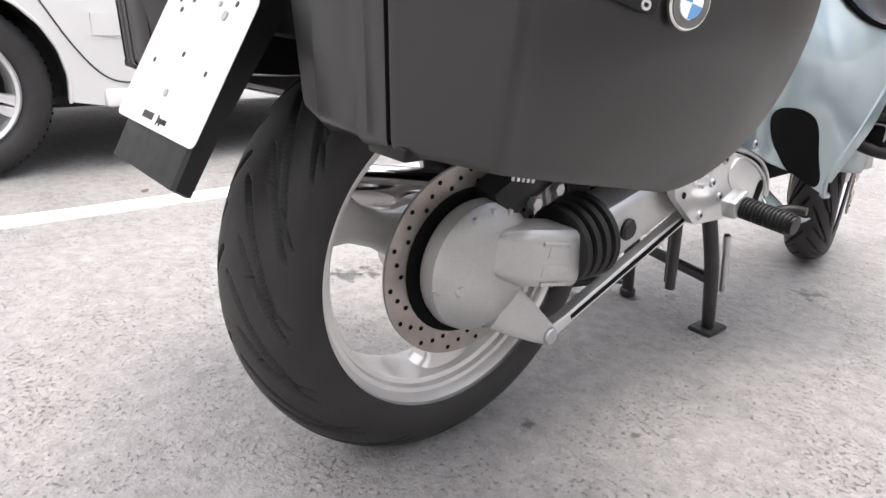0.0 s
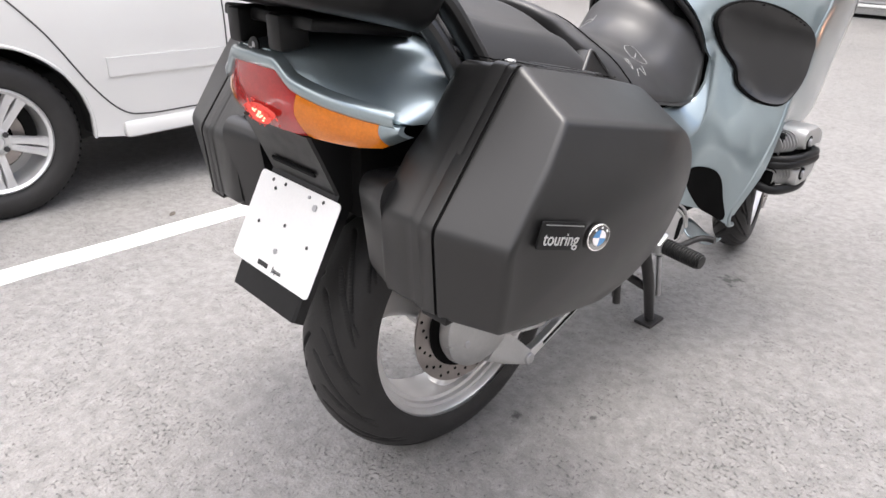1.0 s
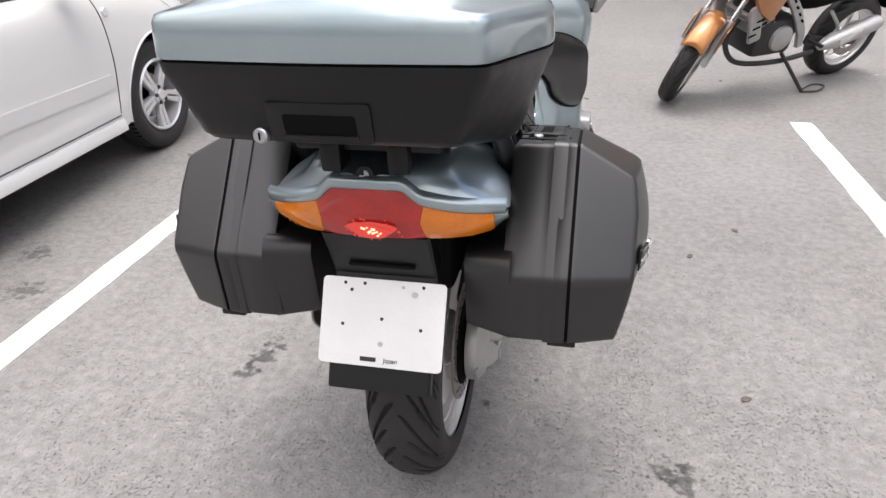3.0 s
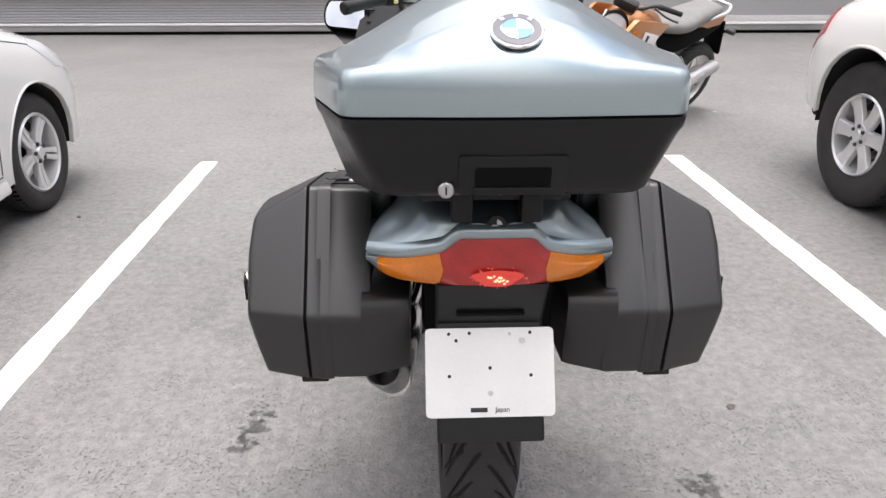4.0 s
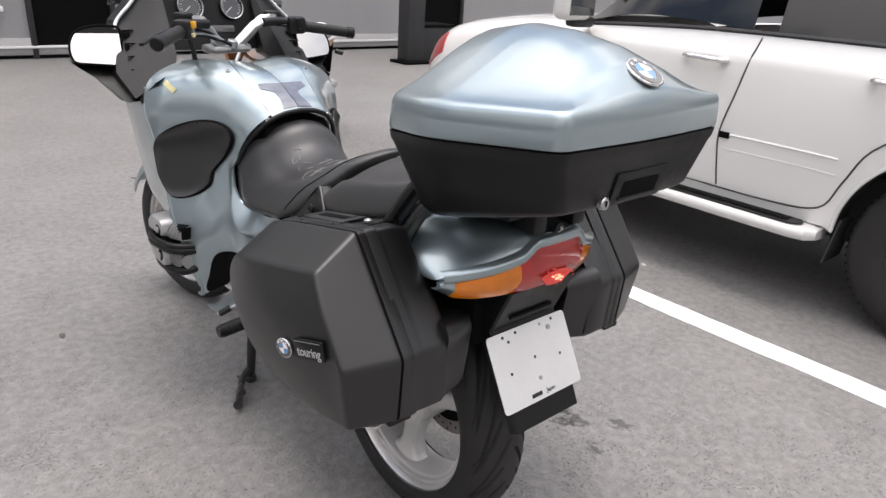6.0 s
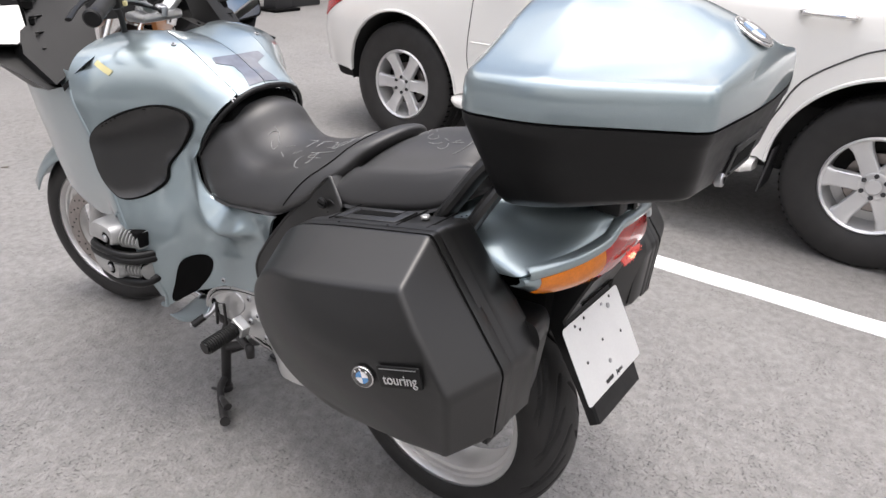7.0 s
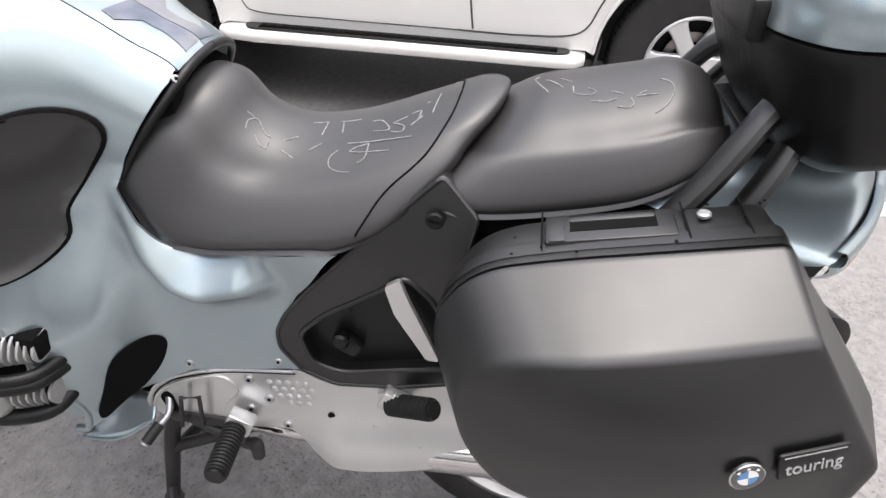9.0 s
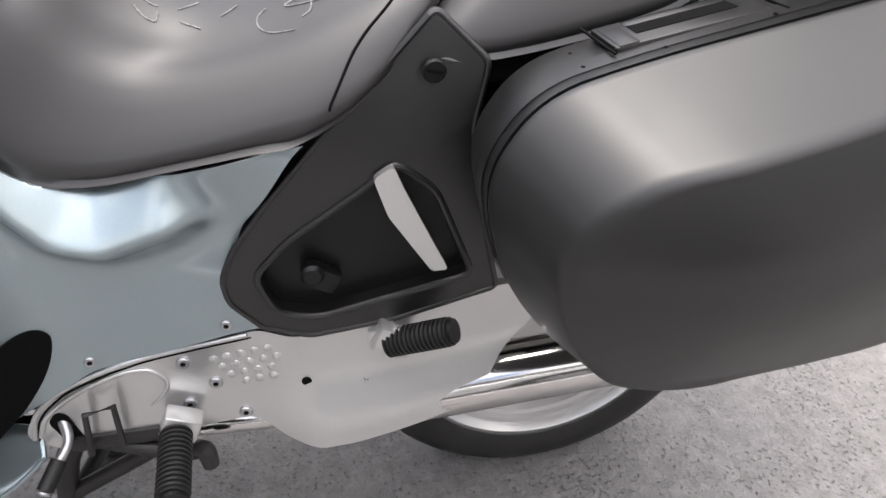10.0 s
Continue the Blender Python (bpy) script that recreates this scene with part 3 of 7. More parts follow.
part("housing_label", box((0.0016, 0.055, 0.026), (0.1712, 0.238, 0.345), (-12, 0, 0), 0.0004), CAST, drive)
part("housing_ridge", box((0.006, 0.085, 0.018), (0.170, 0.240, 0.312), (-12, 0, 0), 0.002), CAST, drive)
part("pivot_bolt", rod((0.115, 0.264, 0.190), (0.152, 0.264, 0.190), 0.014, segs=20, bevel=0.002), STEEL, drive, "hexagon pivot bolt")
part("drain_plug", rod((0.128, 0.076, 0.308), (0.142, 0.076, 0.308), 0.009, segs=18, bevel=0.002), STEEL, drive)
part("plug_boss", plate_shape(rounded([(-0.042, 0), (0, -0.014), (0.042, 0), (0, 0.014)], 0.008), 0.010, frame_of((0.124, 0.076, 0.308), (0.15, 1, 0), (0, 0, 1)), 0.002), CAST, drive)
prof = [(0.050, 0.0)]
for k in range(4):
    prof += [(0.060 + 0.002 * k, 0.004 + 0.019 * k), (0.063 + 0.002 * k, 0.011 + 0.019 * k), (0.057 + 0.002 * k, 0.018 + 0.019 * k), (0.052 + 0.002 * k, 0.0205 + 0.019 * k)]
bm = lathe([(0, 0)] + prof + [(0, 0.082)], (0.127, 0.276, 0.330), (0, 1, 0.12), 40)
part("rubber_boot", bm, GROOVE, bike, "black ribbed rubber boot on the drive shaft")
arm = part("swing_arm", beam([(0.122, 0.345, 0.335), (0.122, 0.37, 0.338), (0.118, 0.50, 0.372), (0.105, 0.64, 0.405), (0.09, 0.72, 0.42)], [(0.075, 0.09), (0.082, 0.10), (0.078, 0.088), (0.085, 0.09), (0.09, 0.10)]), CAST, bike, "silver cast swing arm")
part("shaft_plug", rod((0.158, 0.405, 0.345), (0.170, 0.405, 0.345), 0.018, segs=24, bevel=0.004), BLACK, arm, "black hexagon socket plug")
rod_bm = beam([(0.134, 0.258, 0.187), (0.137, 0.30, 0.205), (0.140, 0.50, 0.288), (0.140, 0.66, 0.352)], [(0.020, 0.030), (0.020, 0.022), (0.020, 0.022), (0.020, 0.024)])
torque = part("torque_rod", rod_bm, BRUSHED, bike, "slim aluminium torque rod")
# Black strip on the surface paints the channel's shade; nothing is cut.
part("rod_channel", beam([(0.1465, 0.31, 0.2095), (0.1500, 0.50, 0.288), (0.1500, 0.64, 0.3445)], [(0.0016, 0.010)] * 3), GAP, torque, "dark channel along the rod")
for side in (-1, 1):
    part("drive_ridge", box((0.004, 0.060, 0.006), (0.1725, 0.225, 0.326 + 0.030 * side), (-12, 0, 0), 0.0015), CAST, drive)
cal = part("brake_caliper", box((0.07, 0.13, 0.06), (0.095, 0.205, 0.435), (28, 0, 0), 0.014), BLACK, bike, "black rear brake caliper")
part("caliper_bolt", rod((0.128, 0.21, 0.41), (0.142, 0.21, 0.41), 0.010, segs=6, bevel=0.001), STEEL, cal)
part("caliper_bolt", rod((0.128, 0.255, 0.425), (0.142, 0.255, 0.425), 0.010, segs=6, bevel=0.001), STEEL, cal)
part("brake_hose", tube([(0.115, 0.24, 0.455), (0.125, 0.29, 0.44), (0.11, 0.36, 0.45), (0.08, 0.46, 0.50)], 0.006), BLACK, cal)
for k in range(5):
    part("caliper_mark", box((0.002, 0.005, 0.010), (0.131, 0.166 + 0.010 * k, 0.452 - 0.002 * k), (-12, 0, 0)), SILVER, cal)
# spring strut in the middle
part("shock_absorber", tube([(0.03, 0.30, 0.42), (0.03, 0.40, 0.72)], 0.028, smooth=False), GAP, bike)

# exhaust silencer on the left
sil = part("silencer", lathe([(0, 0), (0.030, 0.0), (0.036, 0.01), (0.043, 0.06), (0.045, 0.12), (0.045, 0.42), (0.041, 0.44), (0, 0.44)], (-0.153, 0.51, 0.306), (-0.035, -0.42, 0.062), 40), CHROME, bike, "polished steel exhaust silencer under the pannier")
part("tail_pipe", lathe([(0.036, 0), (0.041, 0.0), (0.041, 0.11), (0.036, 0.11)], (-0.190, 0.085, 0.376), (-0.020, -0.10, 0.095), 32, closed=True), STEEL, sil)
part("header_pipe", tube([(-0.153, 0.53, 0.304), (-0.13, 0.70, 0.29), (-0.11, 0.90, 0.30), (-0.15, 1.12, 0.36), (-0.20, 1.17, 0.46)], 0.020), CHROME, sil)

# ---------- panniers ----------
def ease(a, b, v):
    t = min(1.0, max(0.0, (v - a) / (b - a)))
    return t * t * (3 - 2 * t)



SEAM_YZ = [(-0.041, 0.887), (0.190, 0.836), (0.288, 0.808), (0.337, 0.732), (0.308, 0.615), (0.225, 0.508), (0.112, 0.492), (-0.184, 0.561), (-0.192, 0.694)]
LID_YZ = [(-0.060, 0.836), (0.150, 0.793), (0.243, 0.770), (0.297, 0.703), (0.274, 0.612), (0.208, 0.523), (0.108, 0.505), (-0.151, 0.557), (-0.163, 0.688)]
SEAM_R = [0.010, 0.05, 0.050, 0.05, 0.06, 0.05, 0.03, 0.010, 0.012]
LID_R = [0.007, 0.05, 0.050, 0.05, 0.06, 0.05, 0.03, 0.010, 0.012]


def outline(poly, rad):
    """A rounded outline with extra points close to the ends of its straight runs."""
    q = rounded(poly, rad, 9)
    out = []
    for i, (a, b) in enumerate(zip(q, q[1:] + q[:1])):
        out.append((a[0], a[1]))
        if i % 10 == 9:
            out += [(a[0] + (b[0] - a[0]) * t, a[1] + (b[1] - a[1]) * t) for t in (0.06, 0.35, 0.65, 0.94)]
    return out


def lid_x(y, z):
    """How far out the lid's face lies: widest at mid height, leaning in above and below."""
    mid = max(0.0, 1 - ((y - 0.09) / 0.22) ** 2) * max(0.0, 1 - ((z - 0.69) / 0.17) ** 2)
    up = 0.5 * (z - 0.69 + math.hypot(z - 0.69, 0.05))
    down = 0.5 * (0.69 - z + math.hypot(z - 0.69, 0.05))
    return 0.441 + 0.034 * mid - 0.14 * up - 0.21 * down - 0.10 * max(0.0, y - 0.16)


def pannier(side):
    p = new("pannier")
    p.parent = bike
    tagged(p, "charcoal hard plastic pannier with a round badge")

    def ring(poly, rad, x, shrink=1.0, face=None):
        cy, cz = 0.04, 0.70
        out = []
        for a in outline(poly, rad):
            y, z = cy + (a[0] - cy) * shrink, cz + (a[1] - cz) * shrink
            out.append((side * (lid_x(y, z) + x if face else x), y, z))
        return out

    rings = [ring(SEAM_YZ, SEAM_R, 0.3285, 0.97), ring(SEAM_YZ, SEAM_R, 0.3285), ring(SEAM_YZ, SEAM_R, 0.331)]
    seam, lidp = outline(SEAM_YZ, SEAM_R), outline(LID_YZ, LID_R)
    for t in (0.04, 0.5, 0.90, 0.965):
        rings.append([(side * (0.331 + (lid_x(b[0], b[1]) - 0.331) * t), a[0] + (b[0] - a[0]) * t, a[1] + (b[1] - a[1]) * t) for a, b in zip(seam, lidp)])
    for s in (0.995, 0.98, 0.94, 0.85, 0.7, 0.5, 0.3, 0.12):
        rings.append(ring(LID_YZ, LID_R, 0.0 if s < 0.99 else -0.002, s, True))
    lid = part("lid", loft(rings), CASE, p, sharp=70)
    body = [ring(SEAM_YZ, SEAM_R, 0.3225, 0.97), ring(SEAM_YZ, SEAM_R, 0.3225), ring(SEAM_YZ, SEAM_R, 0.300), ring(SEAM_YZ, SEAM_R, 0.296, 0.982), ring(SEAM_YZ, SEAM_R, 0.270, 0.980), ring(SEAM_YZ, SEAM_R, 0.225, 0.965), ring(SEAM_YZ, SEAM_R, 0.212, 0.93)]
    body = [[(x, y - 0.014 * ease(0.05, -0.15, y) * max(0.0, 0.32 - abs(x)) / 0.11 if z < 0.80 else y, z) for x, y, z in r] for r in body]
    shell = part("shell", loft(body), CASE, p, sharp=50)
    part("seam", loft([ring(SEAM_YZ, SEAM_R, 0.321, 0.985), ring(SEAM_YZ, SEAM_R, 0.330, 0.985)]), GAP, p, "black seal between lid and shell")
    # deeper lower chest towards the wheel
    low = outline([(-0.205, 0.712), (-0.19, 0.738), (0.16, 0.700), (0.16, 0.548), (-0.02, 0.545), (-0.186, 0.556)], [0.012, 0.02, 0.03, 0.03, 0.02, 0.010])
    part("inner_chest", loft([[(side * x, 0.0 + (q[0]) * s, 0.635 + (q[1] - 0.635) * s) for q in low] for x, s in ((0.226, 0.97), (0.155, 0.87), (0.143, 0.84))]), CASE, p, sharp=50)
    # rib beside the seam and the carrying handle on top
    part("rib", loft([ring(SEAM_YZ, SEAM_R, 0.284, 1.006), ring(SEAM_YZ, SEAM_R, 0.290, 1.007), ring(SEAM_YZ, SEAM_R, 0.302, 1.007), ring(SEAM_YZ, SEAM_R, 0.308, 1.004)], caps=False), CASE, p)
    slope = math.degrees(math.atan2(-0.053, 0.25))
    top = lambda y: 0.878 - 0.212 * y
    part("handle_plate", box((0.062, 0.150, 0.010), (side * 0.262, 0.135, top(0.135) - 0.0025), (slope, 0, 0), 0.003), CASE, p)
    # A slightly raised black box carries the shade of the handle's hollow.
    part("handle_recess", box((0.036, 0.100, 0.003), (side * 0.254, 0.132, top(0.132) + 0.0018), (slope, 0, 0)), GAP, p)
    part("handle", box((0.016, 0.104, 0.012), (side * 0.244, 0.132, top(0.132) - 0.0015), (slope, 0, 0), 0.005), CASE, p, "black carrying handle")
    part("handle_end", box((0.052, 0.020, 0.004), (side * 0.266, 0.196, top(0.196) + 0.0015), (slope, 0, 0), 0.0015), CASE, p)
    for y in (0.213, 0.052, -0.012):
        part("joint_line", box((0.085, 0.0022, 0.002), (side * 0.258, y, top(y) + 0.0005), (slope, 0, 0)), GAP, p)
    part("lock", rod((side * 0.250, 0.030, top(0.03) - 0.003), (side * 0.250, 0.031, top(0.03) + 0.004), 0.0085, segs=24, bevel=0.002), CAST, p, "round steel lock")
    drops = random.Random(3 + side)
    for k in range(16):
        y = drops.uniform(-0.05, 0.26)
        part("water_drop", lathe([(0.0022, -0.0003), (0.0016, 0.0006), (0, 0.0009)], (side * drops.uniform(0.225, 0.315), y, top(y) + 0.001), (0, 0, 1), 8), GAP, p)
    part("hinge", box((0.05, 0.035, 0.012), (side * 0.318, -0.165, 0.560), (0, 0, 0), 0.003), BLACK, p)
    # badge plate and roundel on the lid
    at = lambda y, z: Vector((side * (lid_x(y, z) + 0.003), y, z))
    rise = 0.012 if side < 0 else 0.004
    o, u = at(-0.084, 0.694 + rise), at(-0.074, 0.72) - at(-0.086, 0.67)
    r = (at(-0.122, 0.704) - at(-0.042, 0.684)) * (1 if side < 0 else -1)
    place = frame_of(o, r, u)
    part("badge_plate", plate_shape(rounded([(-0.037, -0.019), (0.037, -0.019), (0.037, 0.019), (-0.037, 0.019)], 0.003), 0.0035, place, 0.001), BLACK, p, "black plate with silver lettering")
    text_part("lettering", "touring", 0.0255, place @ pose(0, -0.0045, 0.0040), SILVER, p, "silver word touring", squash=0.80)
    part("badge_line", box((0.064, 0.0012, 0.001), (0, 0, 0)), STEEL, p).matrix_local = place @ pose(0, 0.0150, 0.0040)
    ob = at(-0.020, 0.679 + 0.5 * rise)
    roundel(p, frame_of(ob, r, u) @ pose(0, 0, 0.001), 0.0195)
    return p


def roundel(parent, place, r):
    """A round badge: black ring with a metal edge, and four fields, two blue and two white."""
    bm = lathe([(0, 0), (r, 0), (r, 0.0028), (r * 0.96, 0.0040), (r * 0.90, 0.0040), (0, 0.0034)], (0, 0, 0), (0, 0, 1), 48)
    bmesh.ops.transform(bm, matrix=place, verts=bm.verts)
    b = part("badge", bm, CHROME, parent, "round badge with blue and white fields")
    bm = lathe([(r * 0.60, 0.0042), (r * 0.90, 0.0042), (r * 0.90, 0.0046), (r * 0.60, 0.0046)], (0, 0, 0), (0, 0, 1), 48, closed=True)
    bmesh.ops.transform(bm, matrix=place, verts=bm.verts)
    part("badge_ring", bm, BADGEBLACK, b)
    for k in range(4):
        pts = [(0, 0)] + [(r * 0.57 * math.cos(t), r * 0.57 * math.sin(t)) for t in np.linspace(k * math.pi / 2, (k + 1) * math.pi / 2, 9)]
        part("badge_field", plate_shape(pts, 0.0008, place @ pose(0, 0, 0.0040)), BADGEBLUE if k % 2 else BADGEWHITE, b)
    for k in range(3):
        t = math.pi / 2 + (k - 1) * 0.75
        part("badge_mark", box((r * 0.16, r * 0.14, 0.0005), (0, 0, 0)), BADGEWHITE, b).matrix_local = place @ pose(r * 0.75 * math.cos(t), r * 0.75 * math.sin(t), 0.0049, 0, 0, math.degrees(t) - 90)
    return b


pannier(-1)
pannier(1)

# ---------- top case ----------
case = new("top_case")
case.parent = bike
case.location = (0, 0.015, -0.002)
tagged(case, "large top case with a blue-grey lid and a black base")
HALF = [(0.0, -0.426), (0.217, -0.411), (0.286, -0.190), (0.268, -0.060), (0.200, -0.018), (0.0, -0.010)]
RIM_XY = HALF + [(-x, y) for x, y in HALF[-2:0:-1]]
RIM_R = [0.10, 0.022, 0.05, 0.03, 0.04, 0.05, 0.04, 0.03, 0.05, 0.022]
rim_line = [(q[0], q[1]) for q in rounded(RIM_XY, RIM_R, 6)]
rim_line = [tuple(q) for a, b in zip(rim_line, rim_line[1:] + rim_line[:1]) for q in (a, ((a[0] + b[0]) / 2, (a[1] + b[1]) / 2))]
rim_z = lambda y: 1.103 - 0.078 * (y + 0.41)


def half_width(y):
    return float(np.interp(y, [-0.43, -0.411, -0.190, -0.060, -0.018, -0.008], [0.15, 0.217, 0.286, 0.268, 0.20, 0.12]))


def lid_height(x, y):
    ridge = float(np.interp(y, [-0.426, -0.412, -0.395, -0.36, -0.30, -0.22, -0.14, -0.06, -0.03, -0.01], [0.0, 0.016, 0.032, 0.060, 0.086, 0.107, 0.117, 0.108, 0.085, 0.02]))
    u = min(1.0, abs(x) / half_width(y))
    return ridge * (0.5 + 0.5 * math.cos(math.pi * u)) ** 0.80


rings = []
for dz, s in ((0.0, 0.985), (0.0, 1.0), (0.004, 1.003), (0.030, 0.999), (0.046, 0.992), (0.054, 0.976)):
    rings.append([(x * s, -0.2 + (y + 0.2) * s, rim_z(y) + dz) for x, y in rim_line])
for s in list(np.linspace(0.955, 0.04, 26)):
    rings.append([(x * s, -0.2 + (y + 0.2) * s, rim_z(-0.2 + (y + 0.2) * s) + 0.056 + lid_height(x * s, -0.2 + (y + 0.2) * s)) for x, y in rim_line])
part("lid", loft(rings), PAINT, case, "blue-grey metallic lid", sharp=70)
BOT = [(0.0, -0.402), (0.178, -0.390), (0.238, -0.200), (0.222, -0.110), (0.160, -0.070), (0.0, -0.060)]
bot_xy = BOT + [(-x, y) for x, y in BOT[-2:0:-1]]
bot_line = [(q[0], q[1]) for q in rounded(bot_xy, RIM_R, 6)]
bot_line = [tuple(q) for a, b in zip(bot_line, bot_line[1:] + bot_line[:1]) for q in (a, ((a[0] + b[0]) / 2, (a[1] + b[1]) / 2))]
bot_z = lambda y: 0.920 + 0.235 * (-0.11 - y) if y < -0.11 else 0.920
rings = [[(x, y, rim_z(y) - 0.004) for x, y in rim_line], [(x * 0.992, -0.2 + (y + 0.2) * 0.992, rim_z(y) - 0.018) for x, y in rim_line],
         [(x * 0.975, -0.2 + (y + 0.2) * 0.975, rim_z(y) - 0.026) for x, y in rim_line]]
for t in (0.5, 0.85, 0.95, 1.0):
    sh = 1 if t < 0.9 else 0.97 if t < 1 else 0.92
    rings.append([((a[0] * 0.975 + (b[0] - a[0] * 0.975) * min(1, t * 1.05)) * sh, -0.2 + (((a[1] + 0.2) * 0.975 - 0.2) + (b[1] - ((a[1] + 0.2) * 0.975 - 0.2)) * min(1, t * 1.05) + 0.2) * sh,
                   (rim_z(a[1]) - 0.026) * (1 - t) + bot_z(b[1]) * t) for a, b in zip(rim_line, bot_line)])
part("base", loft(rings), BLACK, case, "black plastic base", sharp=50)
part("seal", loft([[(x * 0.985, -0.2 + (y + 0.2) * 0.985, rim_z(y) - 0.006) for x, y in rim_line], [(x * 0.985, -0.2 + (y + 0.2) * 0.985, rim_z(y) + 0.002) for x, y in rim_line]]), GAP, case)
back = frame_of((0.0, -0.406, 1.030), (1, 0, 0), (0, -0.22, 1))
latch = part("latch", plate_shape(rounded([(-0.071, -0.036), (0.071, -0.036), (0.071, 0.022), (-0.071, 0.022)], 0.006), 0.003, back, 0.0012), BLACK, case, "black latch with a finger recess")
# Finger recess is a black plate; its cavity shade is only colour.
part("latch_recess_shade", plate_shape(rounded([(-0.050, -0.022), (0.050, -0.022), (0.050, 0.006), (-0.050, 0.006)], 0.005), 0.001, back @ pose(0, 0, 0.0028)), GAP, latch)
part("latch_lip", box((0.104, 0.006, 0.006), (0, 0, 0), bevel=0.002), BLACK, latch).matrix_local = back @ pose(0, -0.026, 0.0035)
lk = part("lock", rod((-0.087, -0.396, 1.002), (-0.087, -0.408, 1.0035), 0.0105, segs=28, bevel=0.002), STEEL, case, "round steel lock with a key slot")
part("key_slot", box((0.002, 0.002, 0.010), (-0.087, -0.409, 1.0035)), GAP, lk)
sl = lid_height(0, -0.37) - lid_height(0, -0.395)
tilt = math.degrees(math.atan2(sl - 0.002, 0.025))
roundel(case, pose(0, -0.381, rim_z(-0.381) + 0.056 + lid_height(0, -0.381) + 0.0, tilt - 6, 0, 0), 0.034)
part("front_hinge", box((0.34, 0.03, 0.05), (0, -0.012, 1.075), bevel=0.010), BLACK, case, "black hinge")
part("carrier", box((0.24, 0.18, 0.018), (0, -0.13, 0.918), (-8, 0, 0), 0.005), BLACK, bike, "black luggage carrier under the top case")
part("carrier_foot", box((0.035, 0.05, 0.05), (-0.055, -0.215, 0.915), bevel=0.006), BLACK, bike)
part("carrier_foot", box((0.035, 0.05, 0.05), (0.055, -0.215, 0.915), bevel=0.006), BLACK, bike)

# ---------- tail ----------
TAIL = Skin([
    (-0.243, [(0, 0.879), (0.012, 0.888), (0.022, 0.886), (0.030, 0.881), (0.030, 0.874)]),
    (-0.237, [(0, 0.884), (0.030, 0.891), (0.046, 0.886), (0.060, 0.878), (0.060, 0.870)]),
    (-0.227, [(0, 0.889), (0.045, 0.892), (0.068, 0.876), (0.090, 0.850), (0.090, 0.842)]),
    (-0.194, [(0, 0.897), (0.080, 0.892), (0.118, 0.864), (0.160, 0.826), (0.160, 0.816)]),
    (-0.146, [(0, 0.903), (0.100, 0.892), (0.146, 0.852), (0.212, 0.810), (0.216, 0.799)]),
    (-0.060, [(0, 0.905), (0.108, 0.897), (0.150, 0.862), (0.207, 0.820), (0.214, 0.786)]),
    (0.040, [(0, 0.890), (0.110, 0.880), (0.150, 0.850), (0.188, 0.805), (0.196, 0.760)]),
    (0.160, [(0, 0.800), (0.100, 0.800), (0.140, 0.790), (0.165, 0.770), (0.175, 0.740)]),
])
tail_y = lambda x: -0.238 + 0.090 * (abs(x) / 0.216) ** 2.4
cowl = new("tail_cowl")
cowl.parent = bike
tagged(cowl, "blue-grey tail cowl")
for side in (-1, 1):
    edge = [(tail_y(x), x, "x") for x in np.linspace(0.0, 0.212, 12)]
    part("cowl_half", TAIL.patch([(0.15, 0.002, "x")] + edge + [(-0.13, 0.800), (-0.06, 0.785), (0.04, 0.765), (0.15, 0.745)], side, step=0.012, thick=0.008), PAINT, cowl, sharp=60)


lip = []
for x in np.linspace(-0.214, 0.214, 61):
    lip.append((x, float(tail_y(x)) - 0.004, float(np.interp(abs(x), [0, 0.056, 0.064, 0.084, 0.100, 0.135, 0.216], [0.873, 0.872, 0.867, 0.847, 0.841, 0.829, 0.805]))))
lip_rows = [[(x, y + dy, z + dz) for x, y, z in lip] for dy, dz in ((0.006, -0.006), (-0.004, -0.006), (-0.008, -0.002), (-0.0085, 0.008), (-0.005, 0.014), (0.008, 0.017))]
n_lip = len(lip)
grid_part("cowl_lip", [p for row in lip_rows for p in row], [(i * n_lip + j, i * n_lip + j + 1, (i + 1) * n_lip + j + 1, (i + 1) * n_lip + j) for i in range(5) for j in range(n_lip - 1)], PAINT, cowl, sharp=80)


def light_top(x):
    return float(np.interp(abs(x), [0, 0.056, 0.064, 0.084, 0.100, 0.135, 0.216], [0.869, 0.868, 0.863, 0.842, 0.836, 0.824, 0.800]))


def light_bottom(x):
    return float(np.interp(abs(x), [0, 0.05, 0.10, 0.16, 0.19, 0.216], [0.774, 0.773, 0.771, 0.766, 0.767, 0.782]))


def grid_bm(loop):
    """A thin slab closed over a loop of points."""
    bm = bmesh.new()
    face = bm.faces.new([bm.verts.new(p) for p in loop])
    res = bmesh.ops.extrude_face_region(bm, geom=[face])
    bmesh.ops.translate(bm, verts=[v for v in res["geom"] if isinstance(v, bmesh.types.BMVert)], vec=(0, 0.0006, 0))
    bmesh.ops.recalc_face_normals(bm, faces=bm.faces[:])
    return bm


